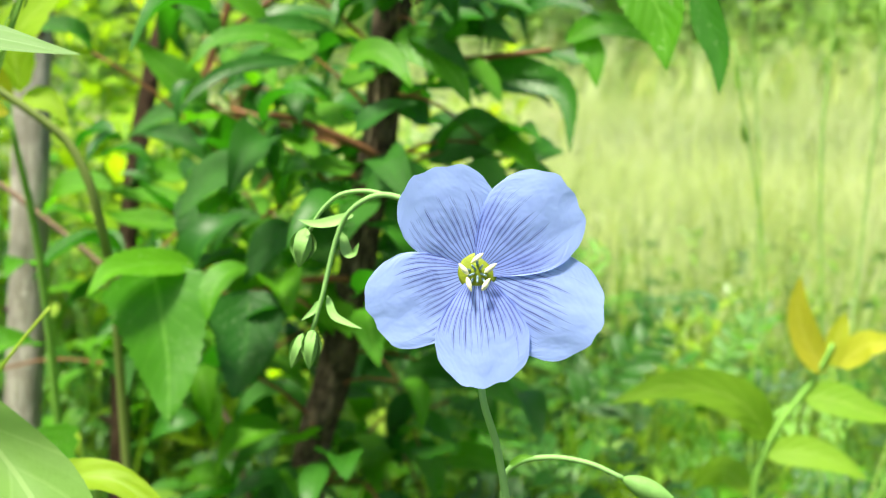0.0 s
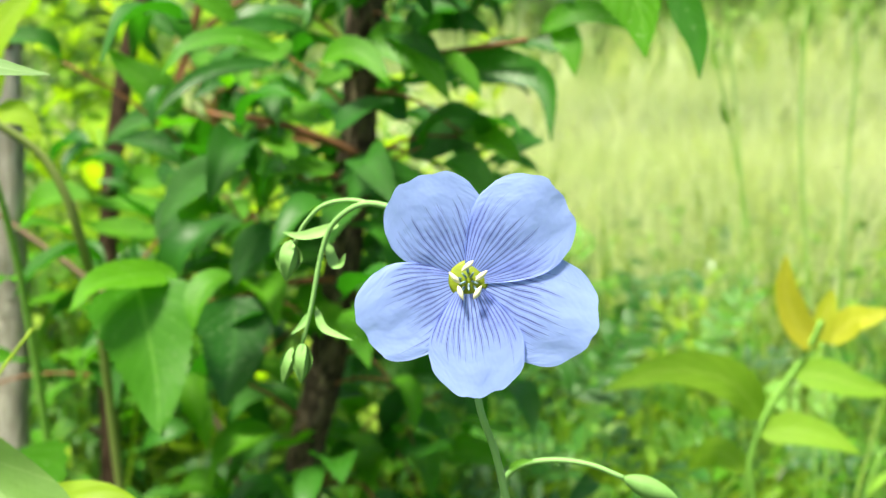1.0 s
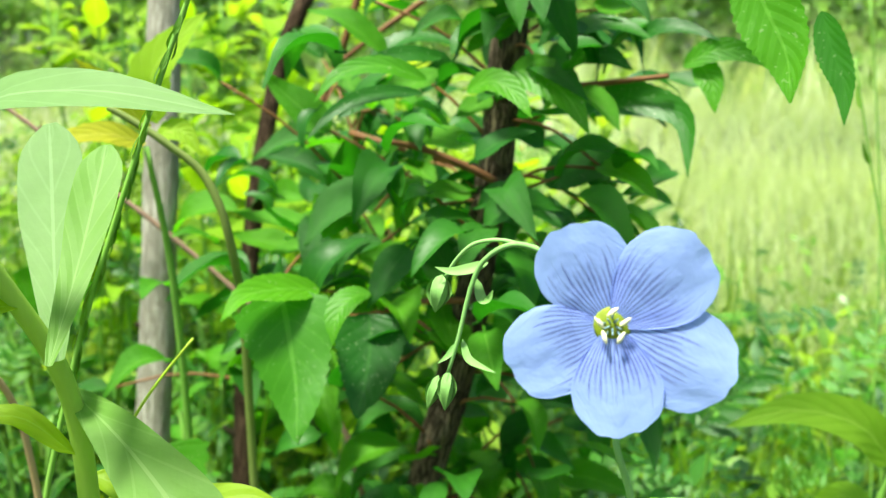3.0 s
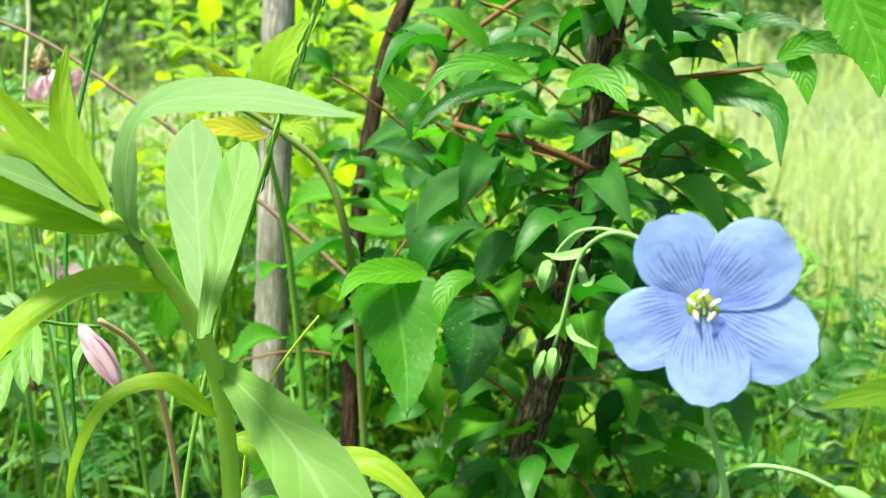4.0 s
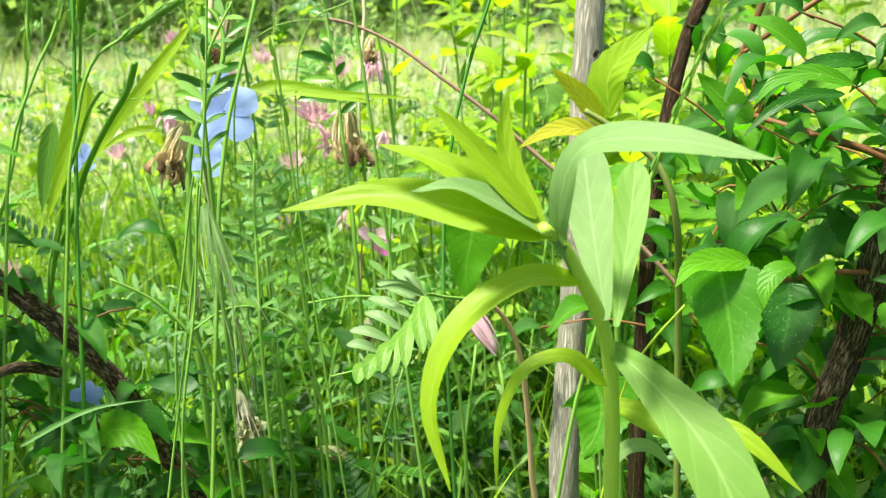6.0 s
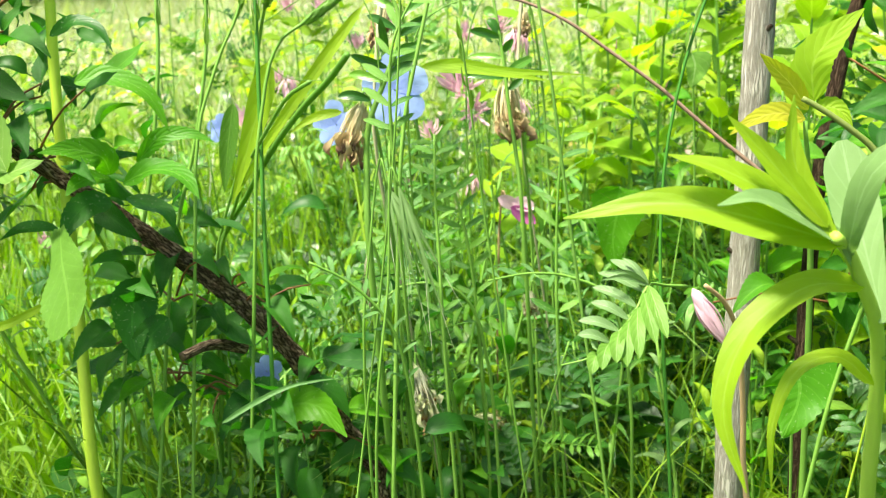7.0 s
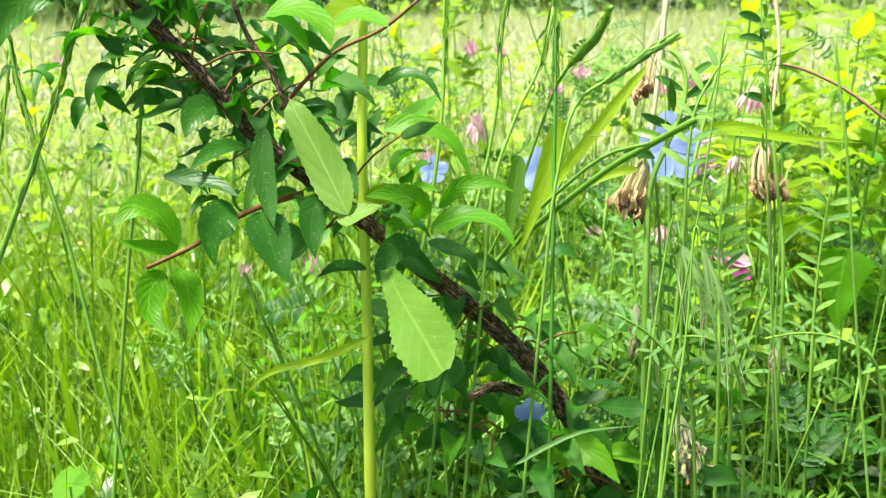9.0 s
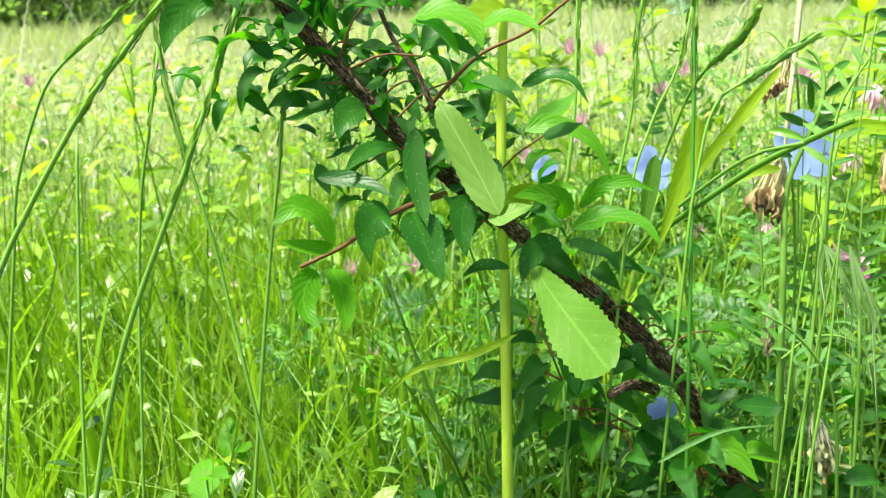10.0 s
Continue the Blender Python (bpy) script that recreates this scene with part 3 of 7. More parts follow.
blades("meadow_behind", "meadow grass behind the viewer", 26000, sector(0.5, 4.2, 160, 372), 0.19, 0.0034, M["grass_hazy"], 0.7, 43, n=3)
blades("far_meadow_behind", "far meadow grass behind the viewer, coloured pale as haze", 15000, sector(3.6, 16.0, 168, 372), 0.24, 0.008, M["smooth_hazy_grass"], 0.5, 44, n=3)
blades("tree_edge_grass", "grass before the trees, coloured pale as haze", 9000, sector(9.0, 13.0, 97, 165), 0.28, 0.014, M["smooth_hazy_grass"], 0.5, 45, n=4)
blades("middle_grass", "tall light green meadow grass", 11000, sector(1.1, 3.4, 92, 168), 0.19, 0.0028, M["grass_hazy"], 0.9, 4)
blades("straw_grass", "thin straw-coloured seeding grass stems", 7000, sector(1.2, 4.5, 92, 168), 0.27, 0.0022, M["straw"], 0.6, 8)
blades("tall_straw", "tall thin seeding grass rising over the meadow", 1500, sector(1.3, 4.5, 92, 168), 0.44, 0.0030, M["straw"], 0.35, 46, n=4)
blades("tall_meadow", "tall light green grass rising over the meadow", 1300, sector(1.2, 4.5, 92, 168), 0.42, 0.0034, M["grass_hazy"], 0.4, 47, n=4)
blades("far_grass", "distant meadow grass, haze and sunlight put into its pale colour", 34000, sector(3.0, 16.0, 92, 174), 0.24, 0.006, M["smooth_hazy_grass"], 0.5, 5, n=3)
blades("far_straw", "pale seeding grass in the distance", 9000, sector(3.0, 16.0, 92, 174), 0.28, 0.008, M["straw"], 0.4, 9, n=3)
blades("fine_meadow", "soft fine light green meadow grass", 30000, sector(1.0, 3.6, 8, 93), 0.19, 0.0016, M["pale_hazy_grass"], 0.9, 14, n=3)
blades("fine_far_meadow", "soft far meadow grass, coloured pale as haze", 45000, sector(3.2, 16.0, 8, 93), 0.25, 0.006, M["pale_hazy_grass"], 0.6, 15, n=2)


def flecks(name, label, count, area, zmax, size, material, seed, flat=0.6):
    """Very many small single leaves of low plants in one mesh."""
    r = random.Random(seed)
    co, faces, uvs = [], [], []
    for _ in range(count):
        x, y = area(r)
        p = Vector((x, y, zmax * r.random() ** 1.1 + 0.01))
        a = r.uniform(0, 6.28)
        d = Vector((math.cos(a), math.sin(a), r.uniform(-0.7, 0.9))).normalized() * size * r.uniform(0.5, 1.4)
        up = Vector((r.uniform(-flat, flat), r.uniform(-flat, flat), 1))
        e = d.cross(up).normalized() * d.length * r.uniform(0.13, 0.24)
        h = up.normalized() * d.length * 0.12
        k = len(co)
        co += [p, p + d * 0.35 + e + h, p + d * 0.35 - e + h, p + d * 0.7 + e * 0.75 + h, p + d * 0.7 - e * 0.75 + h, p + d]
        faces += [(k, k + 1, k + 2), (k + 1, k + 3, k + 4, k + 2), (k + 3, k + 5, k + 4)]
        uvs += [(0, 0.5), (0.35, 0), (0.35, 1), (0.35, 0), (0.7, 0), (0.7, 1), (0.35, 1), (0.7, 0), (1, 0.5), (0.7, 1)]
    me = bpy.data.meshes.new(name)
    me.from_pydata(co, [], faces)
    me.uv_layers.new(name="UVMap").data.foreach_set("uv", np.array(uvs, dtype=np.float32).ravel())
    me.polygons.foreach_set("use_smooth", [True] * len(faces))
    me.materials.append(material)
    return tagged(new(name, me), label, "plants", kind="stuff")


M["fleck"] = leaf_material("small_leaf", (0.010, 0.065, 0.005), (0.25, 0.48, 0.045), (0.2, 0.45, 0.08), 0.28, 0.34, 4.0, island=True, spec=0.55, vein=0.3, spread=1.5)
# near-black copy of the small leaf: shade is put into its colour
M["fleck_shade"] = leaf_material("shade_small_leaf", (0.006, 0.045, 0.004), (0.045, 0.17, 0.014), (0.06, 0.2, 0.03), 0.2, 0.45, 4.0, island=True, spec=0.28, vein=0.3, spread=1.3)
# paler copy of the small leaf, with the same haze in its colour
M["fleck_hazy"] = leaf_material("hazy_small_leaf", (0.34, 0.48, 0.22), (0.56, 0.65, 0.46), (0.6, 0.68, 0.46), 0.4, 0.6, 4.0, island=True, spec=0.15, vein=0.3)
M["fleck_lime"] = leaf_material("lime_small_leaf", (0.16, 0.34, 0.02), (0.44, 0.58, 0.10), (0.4, 0.56, 0.15), 0.45, 0.5, 4.0, island=True, spec=0.25, vein=0.3)
M["fleck_pink"] = leaf_material("pale_petals", (0.62, 0.45, 0.42), (0.80, 0.68, 0.62), (0.7, 0.6, 0.6), 0.35, 0.6, 4.0, island=True, spec=0.15, vein=0.2)
flecks("low_leaves", "small green leaves of low meadow plants", 5200, sector(0.46, 1.3), 0.17, 0.016, M["fleck"], 31)
# these dark leaf layers stand in for deep shadow between the stems
flecks("shaded_leaves", "low plant leaves coloured near-black to stand for shade", 7000, sector(0.50, 1.0, 80, 132), 0.15, 0.024, M["fleck_shade"], 36)
flecks("shaded_leaves", "leaves deep in the grass, coloured near-black as shade", 3500, sector(0.9, 1.5, 84, 126), 0.17, 0.030, M["fleck_shade"], 37)
flecks("meadow_leaves", "light green leaves among the meadow grass", 9000, sector(1.7, 4.5, 88, 168), 0.27, 0.026, M["fleck_hazy"], 32)
flecks("meadow_leaves", "green leaves among the meadow grass", 9000, sector(0.85, 2.6, 88, 168), 0.26, 0.022, M["fleck"], 33)
flecks("meadow_leaves", "sunlit lime leaves among the meadow grass", 5000, sector(0.85, 2.4, 88, 168), 0.30, 0.024, M["fleck_lime"], 38)
flecks("meadow_leaves", "pale sunlit leaves between the saplings", 1300, sector(0.62, 1.15, 92, 113), 0.31, 0.024, M["fleck_lime"], 39)
flecks("meadow_petals", "faded pinkish flower petals in the meadow", 2400, sector(1.0, 3.2, 86, 165), 0.28, 0.014, M["fleck_pink"], 34, 1.5)
flecks("far_leaves", "far meadow leaves coloured pale as haze", 2000, sector(4.0, 14.0, 92, 172), 0.22, 0.05, M["fleck_hazy"], 35)


def tree(at, h, spread, seed, mt):
    r = random.Random(seed)
    root = thing("tree", at, "dense dark green leafy tree" if mt == "tree" else "leafy tree, its green paled as haze", "tree", "trees at the meadow's edge")
    a = Vector(at)
    stem("trunk", [a, a + Vector((0.1, 0, h * 0.3)), a + Vector((0, 0.1, h * 0.8))], 0.12, 0.03, M["bark_plain"], root)
    for k in range(4):
        w = r.uniform(0, 6.28)
        stem("limb", [a + Vector((0.05, 0, h * (0.15 + 0.1 * k))), a + Vector((math.cos(w) * spread * 0.5, math.sin(w) * spread * 0.5, h * (0.4 + 0.1 * k)))],
             0.05, 0.015, M["bark_plain"], root, n=5)
    co, faces, uvs = [], [], []
    clumps = [(a + Vector((r.gauss(0, spread * 0.42), r.gauss(0, spread * 0.35), h * r.random() ** 1.3)), r.uniform(0.3, 0.6)) for _ in range(70)]
    for c, s in clumps:
        for _ in range(270):
            p = c + Vector((r.gauss(0, s), r.gauss(0, s), r.gauss(0, s * 0.7)))
            if p.z < 0.03:
                continue
            d = Vector((r.uniform(-1, 1), r.uniform(-1, 1), r.uniform(-1, 0.4))).normalized() * r.uniform(0.06, 0.14)
            e = d.cross(Vector((r.uniform(-1, 1), r.uniform(-1, 1), 1))).normalized() * d.length * 0.36
            k = len(co)
            co += [p, p + d * 0.5 + e, p + d, p + d * 0.5 - e]
            faces.append((k, k + 1, k + 2, k + 3))
            uvs += [(0, 0.5), (0.5, 1), (1, 0.5), (0.5, 0)]
    me = bpy.data.meshes.new("crown")
    me.from_pydata(co, [], faces)
    me.uv_layers.new(name="UVMap").data.foreach_set("uv", np.array(uvs, dtype=np.float32).ravel())
    me.materials.append(M[mt])
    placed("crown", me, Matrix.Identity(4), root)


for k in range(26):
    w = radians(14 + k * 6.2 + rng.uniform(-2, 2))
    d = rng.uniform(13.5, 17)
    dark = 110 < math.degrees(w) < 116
    tree((d * math.cos(w), d * math.sin(w), 0), rng.uniform(3.0, 5.0), rng.uniform(1.6, 2.3) * (0.6 if dark else 1.0), 50 + k, "tree" if dark else "tree_hazed")


# ---- flax ----
def petal_mesh(name, length, width, seed, material):
    bm = bmesh.new()
    uvl = bm.loops.layers.uv.verify()
    r = random.Random(seed)
    n, m = 22, 40
    ph = r.uniform(0, 6)
    grid = []
    for i in range(n + 1):
        u = i / n
        row = []
        for k in range(m + 1):
            v = 2 * k / m - 1
            # fan-shaped petal: narrow claw, broad rounded end
            end = 0.58 + 0.42 * max(0.0, 1 - abs(v) ** 2.5) ** 0.5 + 0.014 * math.sin(v * 5 + ph) + 0.009 * math.sin(v * 13 + ph * 2) + 0.006 * noise.noise(Vector((v * 14, ph, 0)))
            y = length * u * end
            h = width / 2 * (0.16 + 0.84 * math.sin(min(1.0, u * end / 0.64) * math.pi / 2) ** 1.0)
            x = v * h * (1 - 0.05 * u * u)
            z = length * (0.13 * u - 0.07 * u * u) + 0.016 * length * math.sin(v * 4.2 + ph) * u + 0.035 * length * u * (1 - v * v) + 0.010 * length * u * noise.noise(Vector((v * 3, u * 3, ph)))
            row.append((bm.verts.new((x, y, z)), (u, k / m)))
        grid.append(row)
    for a, b in zip(grid, grid[1:]):
        for k in range(m):
            q = (a[k], a[k + 1], b[k + 1], b[k])
            f = bm.faces.new([s[0] for s in q])
            for lp, s in zip(f.loops, q):
                lp[uvl].uv = s[1]
    me = bpy.data.meshes.new(name)
    bm.to_mesh(me)
    bm.free()
    me.polygons.foreach_set("use_smooth", [True] * len(me.polygons))
    me.materials.append(material)
    return me


def flower_pose(at, normal, up=(0, 0, 1)):
    z = Vector(normal).normalized()
    x = Vector(up).cross(z).normalized()
    y = z.cross(x)
    return Matrix.Translation(at) @ Matrix((x, y, z)).transposed().to_4x4()


def ellipsoid(bm, c, axis, length, r, n=8, sides=8, sharp=1.0):
    """A bud or seed: a spindle along axis from c."""
    axis = Vector(axis).normalized()
    a = axis.cross(Vector((0.31, 0.2, 0.93))).normalized()
    b = axis.cross(a)
    rings = []
    for i in range(n + 1):
        t = i / n
        q = r * max(0.06, math.sin(math.pi * t) ** (0.7 * sharp)) * (1.15 - 0.3 * t)
        o = Vector(c) + axis * length * t
        rings.append([bm.verts.new(o + (a * math.cos(2 * math.pi * k / sides) + b * math.sin(2 * math.pi * k / sides)) * q) for k in range(sides)])
    for s, t in zip(rings, rings[1:]):
        for k in range(sides):
            bm.faces.new((s[k], s[(k + 1) % sides], t[(k + 1) % sides], t[k]))
    bm.faces.new(rings[0][::-1])
    bm.faces.new(rings[-1])


def flower_head(root, pose_m, petals, material, detail=True):
    """Petals as (angle, length, width), throat, stamens and sepals."""
    ang0 = petals[0][0]
    for i, (ang, ln, wd) in enumerate(petals):
        me = petal_mesh("petal", ln, wd, 11 + i, material)
        lift = 0.0004 * (i % 2)
        m = pose_m @ Matrix.Translation((0, 0, lift)) @ Matrix.Rotation(radians(ang - 90), 4, "Z") @ Matrix.Translation((0, ln * 0.03, 0)) @ Matrix.Rotation(radians(2), 4, "X")
        placed("petal", me, m, root)
    R = pose_m.to_3x3()
    o = pose_m.translation
    for i in range(5):
        w = radians(ang0 + 36 + 72 * i)
        d = R @ Vector((math.cos(w), math.sin(w), -0.25))
        leaf([o - R @ Vector((0, 0, 0.001)), o + d * 0.003, o + d * 0.006 - R @ Vector((0, 0, 0.0012))], 0.0026, R @ Vector((0, 0, -1)), M["bud"], root, "lance", name="sepal", n=6, m=2)
    if not detail:
        return
    bm = bmesh.new()
    ellipsoid(bm, o - R @ Vector((0, 0, 0.0002)), R @ Vector((0, 0, 1)), 0.0011, 0.0024, 6, 16)
    part("throat", bm, M["ovary"], root, "yellow-green throat of the flower")
    for i in range(5):
        w = radians(20 + 72 * i)
        foot = o + R @ Vector((0.0009 * math.cos(w), 0.0009 * math.sin(w), 0.0006))
        top = o + R @ Vector((0.0017 * math.cos(w), 0.0017 * math.sin(w), 0.0022))
        fil = stem("stamen", [foot, top], 0.00018, 0.00015, M["style"], root, n=3, sides=5)
        bm = bmesh.new()
        w2 = w + [0.3, 2.2, -0.6, 0.9, 1.9][i]
        ax = R @ Vector((math.cos(w2), math.sin(w2), 0.15))
        ellipsoid(bm, top - ax * 0.0010, ax, 0.0019, 0.00034, 6, 6)
        part("anther", bm, M["anther"], fil, "pale cream anther")
        tip = o + R @ Vector((0.0011 * math.cos(w + 0.6), 0.0011 * math.sin(w + 0.6), 0.0020))
        stem("style", [o, tip], 0.00016, 0.00012, M["style"], root, n=3, sides=5)


def flax_main():
    c = Vector((0.0, 0.13, 0.307))
    root = thing("flax_flower", (0.02, 0.15, 0.0), "open pale blue flax flower with dark veins on a thin stem", "flower")
    pm = flower_pose(c, (0.01, -1, 0.155))
    flower_head(root, pm, [(117, 0.0131, 0.0128), (43, 0.0143, 0.0130), (-25, 0.0153, 0.0136), (-86, 0.0131, 0.0120), (203, 0.0134, 0.0122)], M["petal"])
    back = c + Vector((0.0, 0.002, -0.0003))
    stem("stem", [back, back + Vector((0.0005, 0.004, -0.004)), (0.0005, 0.1312, 0.2916), (0.0022, 0.1317, 0.2850), (0.0036, 0.1314, 0.2769), (0.012, 0.14, 0.2), (0.02, 0.15, 0.0)], 0.0004, 0.0006, M["stem_blue"], root, n=36)
    stem("bud_stalk", [back + Vector((0, 0.004, -0.004)), *[(-0.0044, 0.1435, 0.3101), (-0.0102, 0.1450, 0.3141), (-0.0140, 0.1459, 0.3146), (-0.0178, 0.1463, 0.3124), (-0.0197, 0.1466, 0.3088), (-0.0217, 0.1463, 0.3012), (-0.0234, 0.1463, 0.2957)]], 0.00048, 0.0003, M["stem_blue"], root, n=26)
    stem("bud_stalk", [(-0.0110, 0.1459, 0.3141), (-0.0156, 0.1469, 0.3151), (-0.0195, 0.1476, 0.3144), (-0.0221, 0.1481, 0.3121), (-0.0238, 0.1486, 0.3094)], 0.00032, 0.0003, M["stem_blue"], root, n=18)
    for base, tip, w in (((-0.0243, 0.1486, 0.3098), (-0.0253, 0.1477, 0.3044), 0.0013), ((-0.0233, 0.1463, 0.2961), (-0.0238, 0.1453, 0.2905), 0.0010), ((-0.0249, 0.1471, 0.2952), (-0.0265, 0.1462, 0.2904), 0.0008)):
        bm = bmesh.new()
        b, t = Vector(base), Vector(tip)
        ellipsoid(bm, b, t - b, (t - b).length, w, 10, 10)
        bud = part("bud", bm, M["bud"], root, "closed green flower bud")
        for k in range(3):
            d = (t - b)
            off = d.cross(Vector((math.cos(k * 2.1), math.sin(k * 2.1), 0.3))).normalized() * w * 1.0
            leaf([b, b + d * 0.45 + off * 1.15, b + d * 0.98 + off * 0.15], w * 1.5, off, M["bud"], bud, "lance", name="sepal", n=8, m=2)
    f = (0.1, -0.8, 0.6)
    leaf([(-0.0174, 0.1473, 0.3118), (-0.0201, 0.1470, 0.3109), (-0.0228, 0.1468, 0.3106), (-0.0250, 0.1468, 0.3112)], 0.0017, f, M["bud"], root, "lance", name="leaf")
    leaf([(-0.0193, 0.1488, 0.3092), (-0.0184, 0.1476, 0.3064), (-0.0175, 0.1470, 0.3065), (-0.0167, 0.1467, 0.3080)], 0.0016, f, M["bud"], root, "lance", name="leaf")
    leaf([(-0.0213, 0.1472, 0.3006), (-0.0203, 0.1458, 0.2981), (-0.0184, 0.1447, 0.2973), (-0.0161, 0.1437, 0.2967)], 0.0012, f, M["bud"], root, "lance", name="leaf")
    leaf([(-0.0222, 0.1470, 0.2999), (-0.0232, 0.1462, 0.2985), (-0.0247, 0.1455, 0.2974)], 0.0010, f, M["bud"], root, "lance", name="leaf")


flax_main()


def flax_side_bud():
    root = thing("flax_bud_stalk", (0.03, 0.17, 0.0), "thin arching flax stalk with a hanging green bud", "flower bud")
    stem("stem", [(0.03, 0.17, 0.0), (0.02, 0.165, 0.15), *[(0.0032, 0.1481, 0.2739), (0.0051, 0.1472, 0.2767), (0.0094, 0.1461, 0.2780), (0.0148, 0.1448, 0.2777), (0.0193, 0.1433, 0.2762)]], 0.0005, 0.00035, M["stem_blue"], root, n=34)
    bm = bmesh.new()
    b, t = Vector((0.0191, 0.1433, 0.2763)), Vector((0.0265, 0.1421, 0.2732))
    ellipsoid(bm, b, t - b, (t - b).length, 0.0015, 10, 10)
    part("bud", bm, M["bud"], root, "closed green flower bud")
    leaf([(0.0039, 0.1466, 0.2766), (0.0055, 0.1454, 0.2781), (0.0074, 0.1441, 0.2789)], 0.0010, (0, -0.8, 0.6), M["vetch"], root)


flax_side_bud()


def flax_back(at, normal, size, stem_pts, seed):
    """A flax flower of the group further back."""
    root = thing("flax_flower", stem_pts[-1], "light blue flax flower half hidden by grass", "flower", "flax flowers further back")
    pm = flower_pose(at, normal)
    r = random.Random(seed)
    flower_head(root, pm, [(a + r.uniform(-6, 6), size * r.uniform(0.9, 1.05), size * 0.88) for a in (90, 18, -54, -126, 162)], M["petal_far"], False)
    stem("stem", [Vector(at) - Vector(normal).normalized() * 0.001, *stem_pts], 0.0004, 0.0005, M["stem_blue"], root, n=16)


for px, nrm, size, seed in (((-0.3045, 0.3007, 0.3293), (0.55, -0.7, 0.35), 0.0160, 1), ((-0.4323, 0.4444, 0.2890), (0.45, -0.85, 0.25), 0.0145, 2),
                            ((-0.4842, 0.3978, 0.2933), (0.5, -0.8, 0.25), 0.0090, 3), ((-0.3487, 0.2474, 0.2122), (0.5, -0.7, 0.4), 0.0075, 4)):
    p = Vector(px)
    flax_back(px, nrm, size, [p + Vector((0.004, 0.012, -0.02)), p + Vector((0.006, 0.02, -p.z * 0.5)), (p.x + 0.01, p.y + 0.03, 0.0)], seed)


# ---- plum shrubs ----
SHAPES = ((0.10, 0.35, 0.05, 0), (0.18, 0.5, 0.25, 1), (-0.05, 0.25, 0.0, 2), (0.12, 0.7, 0.15, 3), (0.10, 0.6, 0.45, 4))
PLUM = [leaf_mesh("leaf", "ovate", 0.46, M["plum"], a, f, 1, 26, 4, 0.16, d, wave=0.04, seed=s) for a, f, d, s in SHAPES]
PLUM_L = [leaf_mesh("leaf", "ovate", 0.48, M["plum_light"], a, f, 1, 26, 4, 0.16, d, wave=0.04, seed=s) for a, f, d, s in SHAPES[:4]]
PLUM_SMALL = [leaf_mesh("leaf", "ovate", 0.46, M["plum_mass"], a, f, 0, 9, 2, 0.1, d, wave=0.04, seed=s) for a, f, d, s in SHAPES]


def joined(name, meshes, poses, parent, label=""):
    """Very many small leaves of one plant, joined into one part."""
    co, faces, uvs = [], [], []
    for me, m in zip(meshes, poses):
        k = len(co)
        co += [m @ v.co for v in me.vertices]
        lay = me.uv_layers[0].data
        for p in me.polygons:
            faces.append([k + v for v in p.vertices])
            uvs += [tuple(lay[i].uv) for i in p.loop_indices]
    me = bpy.data.meshes.new(name)
    me.from_pydata(co, [], faces)
    me.uv_layers.new(name="UVMap").data.foreach_set("uv", np.array(uvs, dtype=np.float32).ravel())
    me.polygons.foreach_set("use_smooth", [True] * len(faces))
    me.materials.append(meshes[0].materials[0])
    ob = placed(name, me, Matrix.Identity(4), parent, label)
    return tagged(ob, kind="stuff")


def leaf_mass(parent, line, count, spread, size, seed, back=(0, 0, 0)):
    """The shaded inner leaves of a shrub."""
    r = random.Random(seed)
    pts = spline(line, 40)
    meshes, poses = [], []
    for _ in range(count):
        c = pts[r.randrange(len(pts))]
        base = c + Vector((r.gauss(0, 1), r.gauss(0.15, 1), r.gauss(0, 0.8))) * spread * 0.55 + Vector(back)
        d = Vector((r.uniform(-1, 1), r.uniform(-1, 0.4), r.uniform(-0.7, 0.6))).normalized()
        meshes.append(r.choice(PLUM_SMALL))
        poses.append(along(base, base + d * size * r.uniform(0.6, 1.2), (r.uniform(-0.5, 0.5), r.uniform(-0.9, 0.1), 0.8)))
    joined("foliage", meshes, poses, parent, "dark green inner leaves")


def hero_leaf(parent, pts, width, material="plum", kind="ovate", teeth=1, fold=0.22, face=None, n=30):
    leaf(pts, width, face or facing(pts[0], 0.7), M[material], parent, kind, fold, teeth, n, 4, wave=0.02)


def leafy(parent, line, count, spread, size, light=0.25, seed=1, down=-0.2, back=(0, 0, 0)):
    """Leaves on short side twigs round a line of wood."""
    r = random.Random(seed)
    pts = spline(line, 40)
    for i in range(count):
        c = pts[r.randrange(len(pts))]
        a = r.uniform(0, 2 * math.pi)
        off = Vector((math.cos(a), math.sin(a), r.uniform(-0.5, 0.9))) * spread * r.uniform(0.15, 1.0)
        base = c + off + Vector(back)
        d = (off.normalized() + Vector((0, 0, down + r.uniform(-0.4, 0.4))) + Vector((r.uniform(-0.5, 0.5), r.uniform(-0.7, 0.1), 0))).normalized()
        ln = size * r.uniform(0.6, 1.2)
        me = r.choice(PLUM_L if r.random() < light else PLUM)
        face = Vector((r.uniform(-0.5, 0.5), r.uniform(-0.9, 0.1), 0.8))
        placed("leaf", me, along(base, base + d * ln, face), parent)
        if r.random() < 0.35:
            bm = bmesh.new()
            tube(bm, [c, (c + base) / 2 + Vector((0, 0, 0.004)), base], 0.0006, 0.0004, 5, 5)
            part("twig", bm, M["twig_red"], parent)


